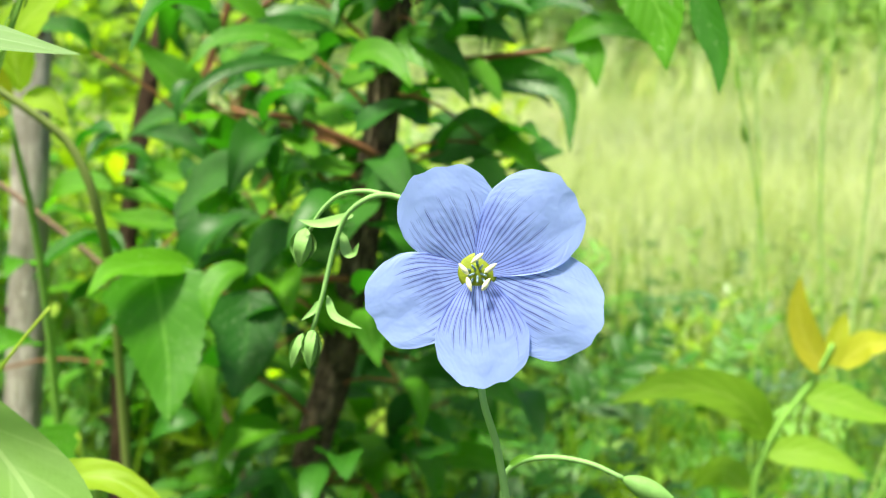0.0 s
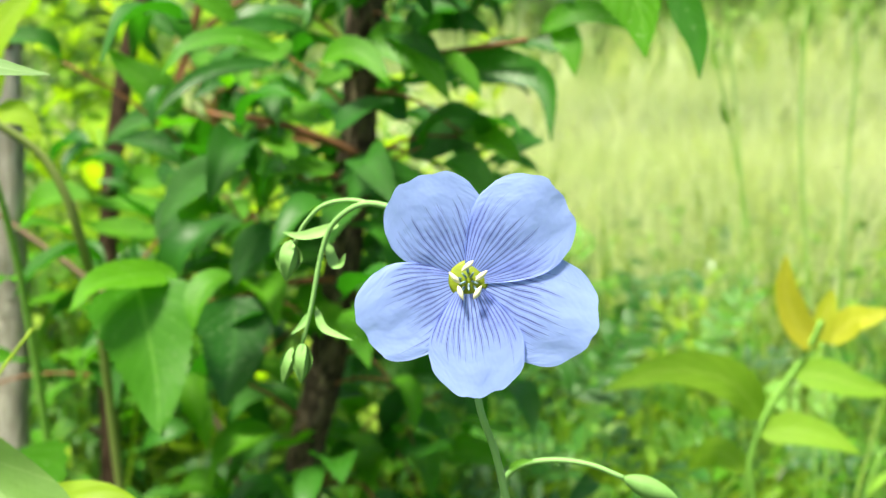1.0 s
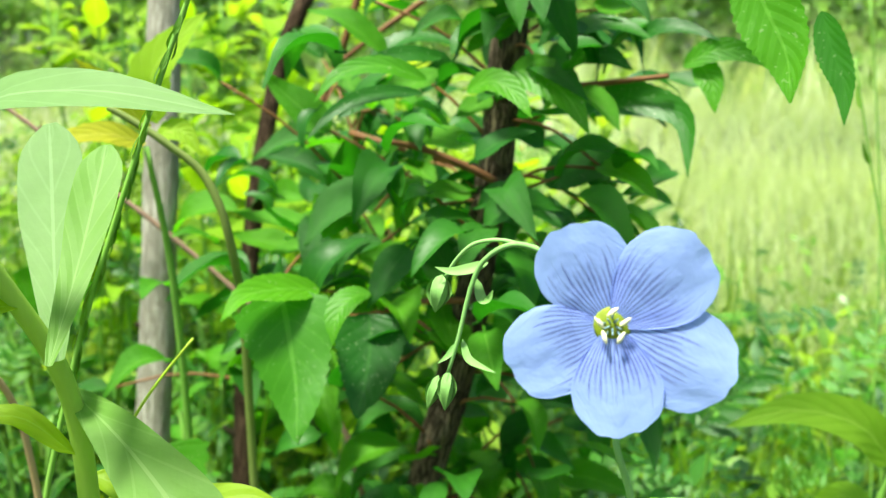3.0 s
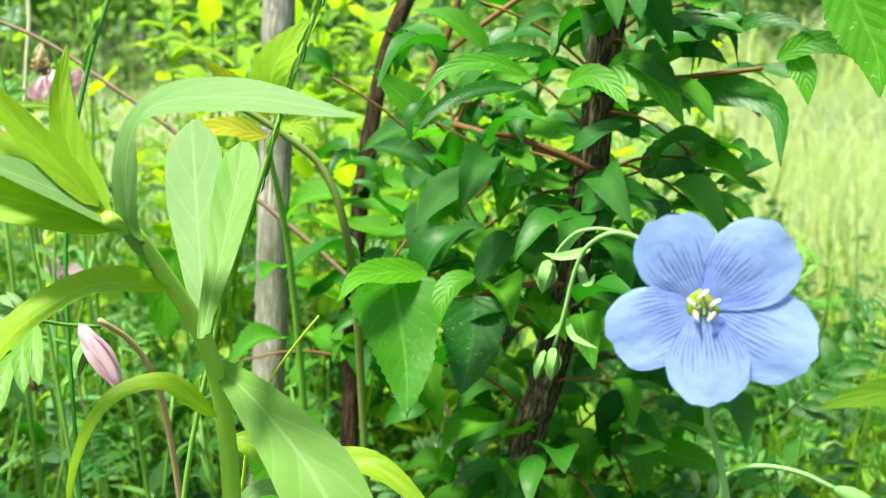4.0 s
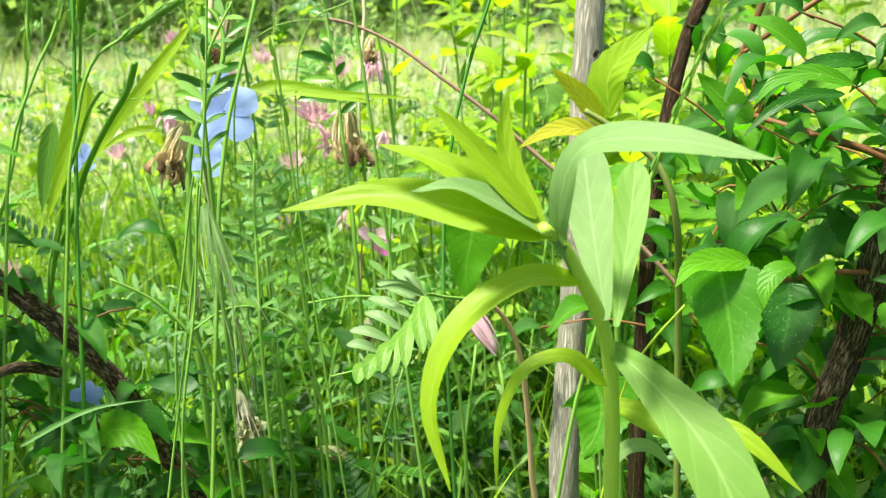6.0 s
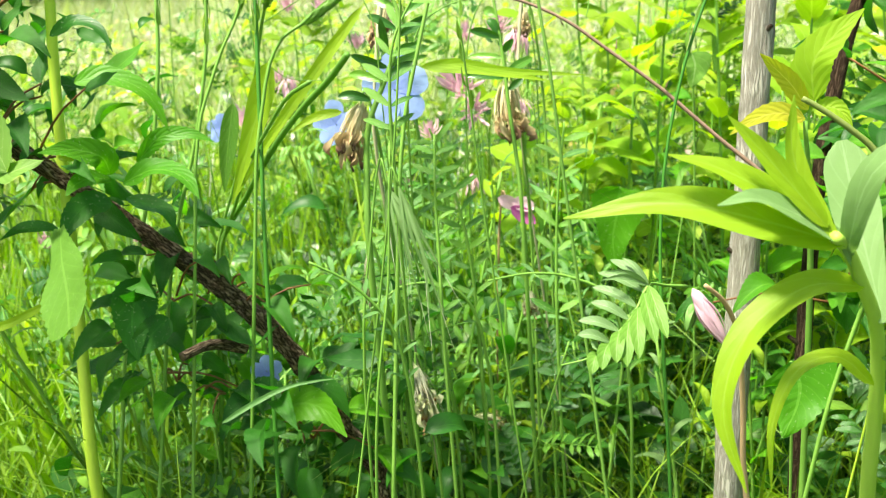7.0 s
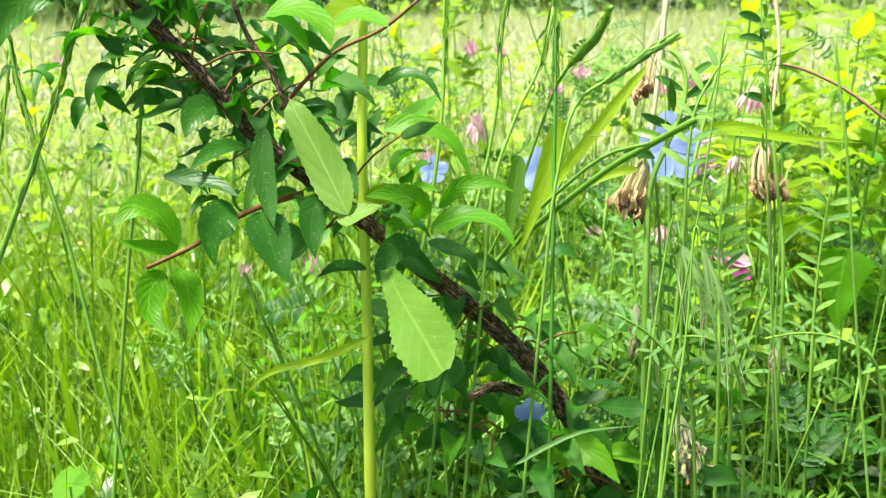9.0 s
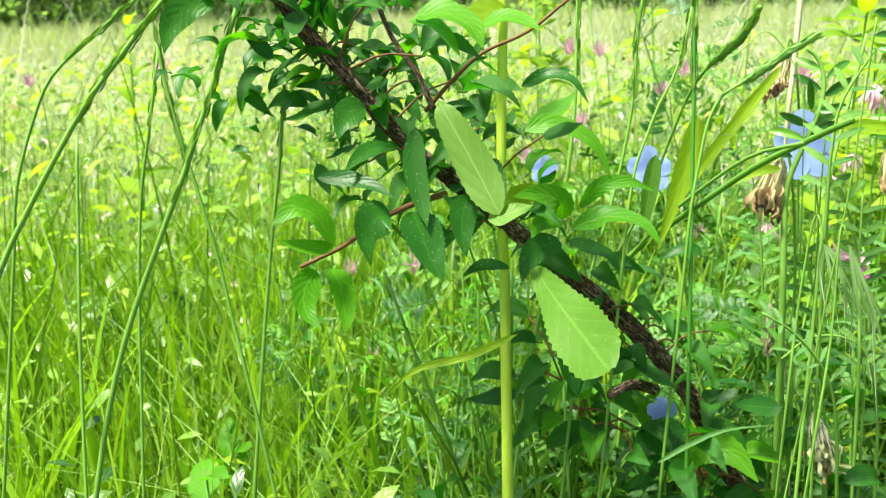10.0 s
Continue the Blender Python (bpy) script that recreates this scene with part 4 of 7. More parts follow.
def shrub_main():
    root = thing("plum_shrub", (-0.0635, 0.3191, 0.1919), "young plum shrub with toothed dark green leaves on a brown trunk", "shrub")
    trunk = [(-0.0216, 0.3114, 0.3813), (-0.0275, 0.3130, 0.3626), (-0.0319, 0.3138, 0.3366), (-0.0346, 0.3151, 0.3131), (-0.0398, 0.3158, 0.2872), (-0.0449, 0.3163, 0.2605), (-0.0521, 0.3167, 0.2347), (-0.0598, 0.3164, 0.2047)] + [(-0.06, 0.32, 0.1), (-0.065, 0.32, 0.0)]
    stem("trunk", trunk, 0.0048, 0.0060, M["bark_shaded"], root, sides=30, n=260, rough=0.06)
    stem("branch", [(-0.0338, 0.3095, 0.3084), (-0.0432, 0.3055, 0.3139), (-0.0557, 0.3011, 0.3194), (-0.0631, 0.2969, 0.3214)], 0.0013, 0.0008, M["twig_red"], root)
    stem("branch", [(-0.0302, 0.3142, 0.3382), (-0.0133, 0.3095, 0.3361), (0.0029, 0.3052, 0.3372), (0.0153, 0.3004, 0.3383)], 0.0011, 0.0007, M["twig_red"], root)
    stem("branch", [(-0.0420, 0.3132, 0.2718), (-0.0580, 0.3043, 0.2727), (-0.0732, 0.2950, 0.2704), (-0.0812, 0.2874, 0.2729)], 0.0011, 0.0007, M["twig_red"], root)
    stem("branch", [(-0.0870, 0.3777, 0.3790), (-0.0946, 0.3771, 0.3569), (-0.1016, 0.3779, 0.3399), (-0.1098, 0.3779, 0.3223)], 0.0015, 0.0012, M["twig_red"], root)
    stem("branch", [(-0.0669, 0.3848, 0.3683), (-0.0828, 0.3809, 0.3576), (-0.0990, 0.3765, 0.3456)], 0.0012, 0.001, M["twig_red"], root)
    stem("branch", [(-0.0396, 0.3294, 0.3102), (-0.0616, 0.3480, 0.3140), (-0.0915, 0.3637, 0.3212)], 0.0016, 0.0012, M["twig_red"], root)
    H = lambda pts, w, mt="plum", **k: hero_leaf(root, pts, w, mt, **k)
    H([(-0.0271, 0.2864, 0.3406), (-0.0189, 0.2833, 0.3390), (-0.0113, 0.2795, 0.3329), (-0.0058, 0.2748, 0.3236)], 0.0120, "plum_light")
    H([(-0.0380, 0.2780, 0.3354), (-0.0308, 0.2746, 0.3378), (-0.0245, 0.2703, 0.3344), (-0.0199, 0.2653, 0.3284)], 0.0085, "plum_light")
    H([(-0.0391, 0.2885, 0.3458), (-0.0320, 0.2887, 0.3517), (-0.0243, 0.2886, 0.3551), (-0.0178, 0.2877, 0.3544)], 0.0060, "plum_light")
    H([(-0.0155, 0.3073, 0.3466), (-0.0082, 0.3065, 0.3455), (-0.0002, 0.3057, 0.3439), (0.0058, 0.3043, 0.3399)], 0.0085)
    H([(-0.0155, 0.3075, 0.3474), (-0.0065, 0.3061, 0.3525), (0.0030, 0.3040, 0.3520), (0.0110, 0.3012, 0.3485)], 0.0095)
    H([(0.0054, 0.3106, 0.3484), (0.0133, 0.3071, 0.3519), (0.0216, 0.3031, 0.3508), (0.0292, 0.2985, 0.3473)], 0.0060)
    H([(-0.0032, 0.3125, 0.3350), (0.0077, 0.3069, 0.3322), (0.0192, 0.3009, 0.3265), (0.0203, 0.2920, 0.3109)], 0.0105)
    H([(0.0192, 0.3012, 0.3405), (0.0275, 0.2996, 0.3448), (0.0363, 0.2973, 0.3436), (0.0456, 0.2944, 0.3380)], 0.0080, "plum_light")
    H([(0.0231, 0.3020, 0.3419), (0.0267, 0.2992, 0.3364), (0.0275, 0.2955, 0.3279)], 0.0085, "plum_light")
    H([(-0.0193, 0.3063, 0.3076), (-0.0094, 0.3051, 0.3133), (-0.0005, 0.3033, 0.3149), (0.0068, 0.3010, 0.3157)], 0.0150)
    H([(0.0274, 0.2359, 0.3606), (0.0318, 0.2327, 0.3507), (0.0355, 0.2295, 0.3411), (0.0358, 0.2258, 0.3318)], 0.0150, "plum_light")
    H([(0.0442, 0.2410, 0.3509), (0.0463, 0.2387, 0.3423), (0.0484, 0.2366, 0.3350), (0.0482, 0.2340, 0.3267)], 0.0075, "plum")
    H([(-0.0490, 0.2810, 0.3384), (-0.0595, 0.2766, 0.3424), (-0.0705, 0.2714, 0.3404), (-0.0767, 0.2660, 0.3330)], 0.0070, "plum_light")
    H([(-0.0515, 0.2853, 0.3352), (-0.0622, 0.2803, 0.3351), (-0.0719, 0.2750, 0.3316), (-0.0800, 0.2693, 0.3233)], 0.0055)
    H([(-0.0468, 0.2924, 0.3447), (-0.0540, 0.2881, 0.3456), (-0.0625, 0.2833, 0.3442), (-0.0693, 0.2781, 0.3390)], 0.0060)
    H([(-0.0322, 0.2906, 0.3533), (-0.0366, 0.2882, 0.3525), (-0.0409, 0.2854, 0.3495), (-0.0427, 0.2827, 0.3443)], 0.0065)
    H([(-0.0173, 0.2892, 0.3645), (-0.0151, 0.2885, 0.3570), (-0.0159, 0.2875, 0.3510), (-0.0197, 0.2863, 0.3466)], 0.0120)
    H([(-0.0758, 0.2626, 0.2847), (-0.0835, 0.2538, 0.2865), (-0.0901, 0.2451, 0.2861), (-0.0935, 0.2370, 0.2816)], 0.010, "plum_light")
    H([(-0.0847, 0.2585, 0.2845), (-0.0813, 0.2523, 0.2743), (-0.0779, 0.2457, 0.2619), (-0.0762, 0.2387, 0.2513)], 0.0270, "plum_mid", kind="heart")
    H([(-0.0659, 0.2765, 0.2753), (-0.0648, 0.2715, 0.2671), (-0.0654, 0.2655, 0.2574), (-0.0665, 0.2599, 0.2506)], 0.0220, "plum", kind="heart")
    H([(-0.0623, 0.2631, 0.2840), (-0.0670, 0.2588, 0.2828), (-0.0696, 0.2548, 0.2782), (-0.0698, 0.2517, 0.2727)], 0.0090, "plum_light")
    H([(-0.0669, 0.3621, 0.3667), (-0.0529, 0.3658, 0.3714), (-0.0447, 0.3655, 0.3700), (-0.0385, 0.3641, 0.3676)], 0.0100)
    H([(-0.0796, 0.3403, 0.3442), (-0.0679, 0.3436, 0.3521), (-0.0561, 0.3453, 0.3518), (-0.0461, 0.3455, 0.3485)], 0.0080)
    leafy(root, trunk[:5], 58, 0.046, 0.024, 0.2, 21)
    leafy(root, [(-0.0734, 0.3360, 0.3198), (-0.0908, 0.3394, 0.2898), (-0.1110, 0.3428, 0.2620), (-0.1282, 0.3463, 0.2327)], 40, 0.055, 0.028, 0.5, 22)
    leafy(root, [(-0.0433, 0.3245, 0.2805), (-0.0470, 0.3209, 0.2594), (-0.0542, 0.3174, 0.2419), (-0.0580, 0.3128, 0.2137)], 32, 0.042, 0.027, 0.45, 23)
    leafy(root, [(-0.0998, 0.3863, 0.3407), (-0.0890, 0.3694, 0.3069), (-0.0767, 0.3536, 0.2752), (-0.0766, 0.3318, 0.2418)], 52, 0.048, 0.028, 0.5, 24)
    leafy(root, [(-0.0315, 0.3690, 0.2120), (-0.0462, 0.3482, 0.1986), (-0.0646, 0.3281, 0.1967)], 34, 0.042, 0.028, 0.7, 25)
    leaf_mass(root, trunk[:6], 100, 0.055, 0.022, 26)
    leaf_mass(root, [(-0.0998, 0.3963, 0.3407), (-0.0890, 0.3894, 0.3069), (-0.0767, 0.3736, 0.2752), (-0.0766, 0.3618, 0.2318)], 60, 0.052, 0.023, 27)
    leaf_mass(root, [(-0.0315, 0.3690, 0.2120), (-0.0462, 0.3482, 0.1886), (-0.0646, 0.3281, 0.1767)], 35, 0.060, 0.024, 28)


shrub_main()


def shrub_leaning():
    root = thing("plum_shrub", (-0.3084, 0.2797, 0.1416), "leaning plum branch with rough brown bark and toothed leaves", "shrub")
    trunk = [(-0.4860, 0.1422, 0.4178), (-0.4705, 0.1524, 0.3898), (-0.4550, 0.1642, 0.3677), (-0.4409, 0.1750, 0.3450), (-0.4247, 0.1882, 0.3261), (-0.4078, 0.2016, 0.3067), (-0.3836, 0.2182, 0.2817), (-0.3595, 0.2342, 0.2549), (-0.3438, 0.2464, 0.2337), (-0.3343, 0.2549, 0.2135), (-0.3213, 0.2630, 0.1837), (-0.3081, 0.2714, 0.1545)]
    foot = Vector(trunk[-1])
    trunk = trunk + [(foot.x + 0.02, foot.y, 0.0)]
    stem("trunk", trunk, 0.0027, 0.0044, M["bark"], root, sides=32, n=340, rough=0.16)
    stem("branch", [(-0.4270, 0.1767, 0.3542), (-0.4166, 0.1813, 0.3662), (-0.4052, 0.1861, 0.3770), (-0.3880, 0.1935, 0.3853), (-0.3734, 0.2005, 0.3977)], 0.0010, 0.0006, M["twig_red"], root)
    stem("branch", [(-0.4187, 0.1783, 0.3203), (-0.4265, 0.1643, 0.3175), (-0.4337, 0.1503, 0.3127), (-0.4401, 0.1359, 0.3051), (-0.4499, 0.1200, 0.2988)], 0.0014, 0.0008, M["twig_red"], root)
    stem("branch", [(-0.4544, 0.1805, 0.4040), (-0.4429, 0.1777, 0.3840), (-0.4300, 0.1769, 0.3686), (-0.4214, 0.1743, 0.3557)], 0.0009, 0.0012, M["bark"], root, rough=0.12, n=60, sides=14)
    stem("branch", [(-0.3462, 0.2318, 0.2288), (-0.3513, 0.2182, 0.2351), (-0.3554, 0.2032, 0.2344)], 0.0024, 0.002, M["bark"], root, rough=0.1, n=40, sides=12)
    H = lambda pts, w, mt="plum", **k: hero_leaf(root, pts, w, mt, **k)
    H([(-0.4182, 0.1370, 0.3187), (-0.4209, 0.1315, 0.3184), (-0.4221, 0.1255, 0.3131), (-0.4171, 0.1216, 0.3027)], 0.0165)
    H([(-0.4110, 0.1413, 0.3199), (-0.4060, 0.1386, 0.3140), (-0.3999, 0.1357, 0.3047), (-0.3928, 0.1336, 0.2967)], 0.0185)
    H([(-0.4160, 0.1525, 0.3504), (-0.4131, 0.1468, 0.3375), (-0.4073, 0.1424, 0.3238), (-0.4027, 0.1389, 0.3153)], 0.0100)
    H([(-0.3978, 0.1616, 0.3244), (-0.3975, 0.1561, 0.3178), (-0.3953, 0.1515, 0.3103), (-0.3912, 0.1479, 0.3028)], 0.0120)
    H([(-0.4271, 0.1557, 0.3417), (-0.4309, 0.1461, 0.3427), (-0.4325, 0.1366, 0.3400), (-0.4323, 0.1278, 0.3360)], 0.0080)
    H([(-0.4475, 0.1302, 0.3327), (-0.4354, 0.1329, 0.3323), (-0.4243, 0.1347, 0.3302), (-0.4149, 0.1350, 0.3262)], 0.0080)
    H([(-0.4396, 0.1529, 0.3571), (-0.4424, 0.1472, 0.3565), (-0.4430, 0.1420, 0.3527), (-0.4418, 0.1371, 0.3469)], 0.0130)
    H([(-0.4276, 0.1684, 0.3905), (-0.4183, 0.1693, 0.3893), (-0.4106, 0.1683, 0.3840), (-0.4033, 0.1665, 0.3768)], 0.0120, "plum_light")
    H([(-0.4258, 0.1698, 0.3922), (-0.4137, 0.1710, 0.3934), (-0.4011, 0.1707, 0.3881), (-0.3934, 0.1670, 0.3799)], 0.0170, "plum_light")
    H([(-0.4027, 0.1815, 0.3878), (-0.3919, 0.1825, 0.3908), (-0.3827, 0.1812, 0.3887), (-0.3754, 0.1788, 0.3866)], 0.0130, "plum_light")
    H([(-0.3911, 0.1933, 0.3636), (-0.3807, 0.1965, 0.3683), (-0.3706, 0.1975, 0.3658), (-0.3625, 0.1958, 0.3570)], 0.0070)
    H([(-0.3978, 0.2079, 0.3440), (-0.3878, 0.2140, 0.3460), (-0.3729, 0.2204, 0.3389), (-0.3633, 0.2216, 0.3228)], 0.0110, "plum_light")
    H([(-0.3716, 0.2007, 0.3060), (-0.3562, 0.2029, 0.3114), (-0.3424, 0.2022, 0.3093), (-0.3318, 0.1984, 0.3020)], 0.0130, "plum_light")
    H([(-0.3757, 0.1987, 0.3072), (-0.3786, 0.1918, 0.3094), (-0.3801, 0.1849, 0.3083), (-0.3794, 0.1786, 0.3051)], 0.0090, "plum_light")
    H([(-0.3759, 0.1992, 0.3094), (-0.3744, 0.1943, 0.3173), (-0.3801, 0.1845, 0.3219), (-0.3852, 0.1739, 0.3222)], 0.0120, "plum_light")
    H([(-0.3744, 0.2124, 0.3118), (-0.3671, 0.2189, 0.3207), (-0.3570, 0.2247, 0.3216), (-0.3476, 0.2291, 0.3180)], 0.0080, "plum_light")
    H([(-0.3772, 0.2073, 0.2983), (-0.3668, 0.2085, 0.2954), (-0.3585, 0.2084, 0.2927), (-0.3530, 0.2060, 0.2868)], 0.0110)
    H([(-0.3749, 0.1969, 0.2983), (-0.3807, 0.1899, 0.2992), (-0.3839, 0.1828, 0.2935), (-0.3833, 0.1774, 0.2868)], 0.0120)
    H([(-0.3930, 0.1846, 0.2899), (-0.3978, 0.1785, 0.2919), (-0.4013, 0.1726, 0.2918), (-0.4045, 0.1663, 0.2895)], 0.0080)
    H([(-0.3702, 0.2028, 0.2664), (-0.3704, 0.1967, 0.2585), (-0.3683, 0.1912, 0.2484), (-0.3632, 0.1873, 0.2373)], 0.0200)
    H([(-0.3605, 0.2040, 0.2504), (-0.3622, 0.1982, 0.2470), (-0.3657, 0.1909, 0.2416), (-0.3671, 0.1848, 0.2362)], 0.0130)
    H([(-0.3371, 0.2367, 0.1917), (-0.3272, 0.2375, 0.2035), (-0.3133, 0.2375, 0.2037), (-0.3002, 0.2345, 0.1942)], 0.0185, "plum_light", face=(0, -0.8, 0.6))
    H([(-0.3286, 0.2451, 0.2055), (-0.3223, 0.2493, 0.2078), (-0.3153, 0.2518, 0.2028), (-0.3102, 0.2524, 0.1942)], 0.0120)
    H([(-0.3354, 0.2420, 0.2081), (-0.3422, 0.2341, 0.2072), (-0.3487, 0.2257, 0.2040), (-0.3525, 0.2176, 0.1960)], 0.0170)
    H([(-0.4365, 0.1242, 0.3085), (-0.4409, 0.1188, 0.3206), (-0.4442, 0.1115, 0.3239), (-0.4471, 0.1022, 0.3190)], 0.0150, "plum_light")
    H([(-0.4364, 0.1241, 0.3079), (-0.4387, 0.1166, 0.3081), (-0.4428, 0.1086, 0.3105), (-0.4451, 0.1020, 0.3139)], 0.0080, "plum_light")
    H([(-0.4425, 0.1293, 0.2970), (-0.4361, 0.1260, 0.2928), (-0.4302, 0.1211, 0.2836), (-0.4259, 0.1156, 0.2763)], 0.0130, "plum_light")
    H([(-0.4471, 0.1261, 0.2961), (-0.4471, 0.1186, 0.2910), (-0.4430, 0.1131, 0.2840), (-0.4337, 0.1112, 0.2780)], 0.0130, "plum_light")
    H([(-0.4991, 0.1103, 0.3990), (-0.4899, 0.1137, 0.4050), (-0.4764, 0.1176, 0.4026), (-0.4688, 0.1165, 0.3962)], 0.0120)
    H([(-0.4809, 0.1159, 0.3996), (-0.4872, 0.1073, 0.3978), (-0.4893, 0.0999, 0.3908), (-0.4875, 0.0944, 0.3818)], 0.0130)
    leafy(root, trunk[:6], 84, 0.038, 0.023, 0.2, 31, back=(-0.005, 0.008, 0))
    leafy(root, trunk[5:9], 40, 0.028, 0.020, 0.25, 32, back=(-0.006, 0.010, 0))
    leafy(root, [(-0.3785, 0.2291, 0.2502), (-0.3865, 0.2207, 0.2201), (-0.3467, 0.2409, 0.1983), (-0.3292, 0.2503, 0.1816)], 56, 0.035, 0.022, 0.2, 33)
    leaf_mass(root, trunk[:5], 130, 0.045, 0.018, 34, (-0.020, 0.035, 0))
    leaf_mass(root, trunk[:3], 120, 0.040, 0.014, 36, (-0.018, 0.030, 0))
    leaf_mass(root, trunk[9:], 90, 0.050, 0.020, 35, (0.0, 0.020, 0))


shrub_leaning()

# ---- grey stake-like trunks ----
def grey_trunk(pts, r0, r1, label, mt):
    """An upright trunk with short dead side twigs."""
    root = thing("sapling_trunk", (pts[-1][0], pts[-1][1], 0), label, "tree trunk")
    stem("trunk", [*pts, (pts[-1][0] - 0.003, pts[-1][1], 0.0)], r0, r1, M[mt], root, sides=16, n=40, rough=0.06)
    for k in (2, 4):
        p = Vector(pts[k])
        stem("twig_stub", [p, p + Vector((0.006 * (1 if k == 2 else -1), -0.004, 0.006))], 0.0016, 0.0009, M["bark_shaded"], root, n=4, rough=0.05)


grey_trunk([(-0.1613, 0.3842, 0.4141), (-0.1625, 0.3772, 0.3783), (-0.1633, 0.3704, 0.3424), (-0.1638, 0.3612, 0.2944), (-0.1641, 0.3526, 0.2485), (-0.1648, 0.3452, 0.2097), (-0.1654, 0.3378, 0.1708)], 0.0061, 0.0064, "upright grey sapling trunk with smooth pale bark", "bark_grey")
grey_trunk([(-0.1123, 0.4248, 0.3922), (-0.1279, 0.4100, 0.3553), (-0.1369, 0.3951, 0.3032), (-0.1400, 0.3849, 0.2609), (-0.1409, 0.3727, 0.2036), (-0.1404, 0.3637, 0.1586)], 0.0032, 0.0038, "thin dark brown sapling trunk among the leaves", "bark_thin")


arch = thing("herb_stalk", (-0.1042, 0.2811, 0.0), "bare olive-green herb stalk arching before the plum leaves", "plant")
stem("stem", [(-0.1261, 0.2518, 0.3334), (-0.1204, 0.2533, 0.3298), (-0.1122, 0.2553, 0.3236), (-0.1048, 0.2578, 0.3165), (-0.1003, 0.2587, 0.3069), (-0.0987, 0.2613, 0.2950), (-0.1006, 0.2720, 0.2756)] + [(-0.1042, 0.2811, 0.0)], 0.0009, 0.0013, M["stem_olive"], arch, n=30, sides=8)


# ---- soft-leaved herb close to the camera ----
def front_herb():
    root = thing("meadow_herb", (-0.095, 0.19, 0.0), "tall herb with soft pale green lance-shaped leaves", "plant")
    stem("stem", [(-0.1016, 0.1455, 0.3168), (-0.0998, 0.1516, 0.3127), (-0.0969, 0.1570, 0.3034), (-0.0936, 0.1622, 0.2918), (-0.0929, 0.1663, 0.2805), (-0.0931, 0.1689, 0.2636), (-0.0940, 0.1706, 0.2434)] + [(-0.095, 0.19, 0.12), (-0.095, 0.19, 0.0)], 0.0015, 0.0022, M["stem_herb"], root, sides=9, n=34)
    L = lambda pts, w, mt="herb", **k: leaf(pts, w, k.pop("face", (0.0, -0.55, 0.85)), M[mt], root, k.pop("kind", "lance"), k.pop("fold", 0.25), 0, 20, 6, wave=0.03, **k)
    L([(-0.0999, 0.1470, 0.3147), (-0.1166, 0.1442, 0.3198), (-0.1381, 0.1393, 0.3241), (-0.1615, 0.1321, 0.3208)], 0.0112, face=(0.2, -0.7, 0.7))
    L([(-0.1010, 0.1467, 0.3158), (-0.1137, 0.1443, 0.3251), (-0.1263, 0.1415, 0.3322), (-0.1378, 0.1384, 0.3359)], 0.0085)
    L([(-0.1033, 0.1463, 0.3187), (-0.1106, 0.1440, 0.3281), (-0.1190, 0.1414, 0.3385), (-0.1245, 0.1393, 0.3449)], 0.0055, face=(0.4, -0.8, 0.4))
    L([(-0.1031, 0.1483, 0.3173), (-0.1092, 0.1494, 0.3264), (-0.1127, 0.1518, 0.3368), (-0.1129, 0.1557, 0.3474)], 0.0062, face=(0.7, -0.7, 0.2))
    L([(-0.0991, 0.1504, 0.3136), (-0.1097, 0.1418, 0.3226), (-0.1173, 0.1336, 0.3274), (-0.1233, 0.1253, 0.3276)], 0.0080, "herb_pale_sheen")
    L([(-0.0984, 0.1555, 0.3043), (-0.0986, 0.1476, 0.3164), (-0.0922, 0.1436, 0.3344), (-0.0746, 0.1414, 0.3372), (-0.0513, 0.1403, 0.3335)], 0.0090, "herb_pale_sheen", face=(0.05, -0.6, 0.8), fold=0.12, kind="late")
    L([(-0.0917, 0.1603, 0.2924), (-0.0968, 0.1696, 0.3055), (-0.1014, 0.1788, 0.3169), (-0.1062, 0.1884, 0.3313)], 0.0120, "herb_pale_sheen", face=(0.1, -0.75, 0.65), fold=0.10, kind="obovate")
    L([(-0.0849, 0.1452, 0.2957), (-0.0865, 0.1580, 0.3074), (-0.0876, 0.1674, 0.3175), (-0.0889, 0.1767, 0.3277)], 0.0080, "herb_soft", face=(0.2, -0.8, 0.6), fold=0.15, kind="obovate")
    L([(-0.0958, 0.1562, 0.3024), (-0.1071, 0.1471, 0.3042), (-0.1184, 0.1358, 0.2952), (-0.1218, 0.1266, 0.2798), (-0.1152, 0.1213, 0.2625)], 0.0092, face=(-0.3, -0.7, 0.7))
    L([(-0.0934, 0.1659, 0.2739), (-0.1018, 0.1612, 0.2822), (-0.1098, 0.1547, 0.2803), (-0.1143, 0.1477, 0.2685), (-0.1134, 0.1422, 0.2526)], 0.0048, face=(-0.3, -0.7, 0.7))
    L([(-0.0943, 0.1687, 0.2843), (-0.0793, 0.1586, 0.2776), (-0.0644, 0.1477, 0.2672), (-0.0503, 0.1343, 0.2452)], 0.0145, "herb_soft", face=(0.35, -0.8, 0.5), fold=0.22, kind="obovate")
    L([(-0.0957, 0.1745, 0.2669), (-0.0786, 0.1735, 0.2623), (-0.0636, 0.1727, 0.2631), (-0.0477, 0.1698, 0.2519)], 0.0080, face=(0.1, -0.6, 0.8))
    L([(-0.0963, 0.1761, 0.2479), (-0.0909, 0.1759, 0.2544), (-0.0848, 0.1750, 0.2555), (-0.0786, 0.1732, 0.2515)], 0.0050, "herb_pale_sheen")


front_herb()


# ---- flowering grass ----
SPIKE = leaf_mesh("spikelet", "lance", 0.24, M["spike"], 0.03, 0.4, 0, 6, 2)
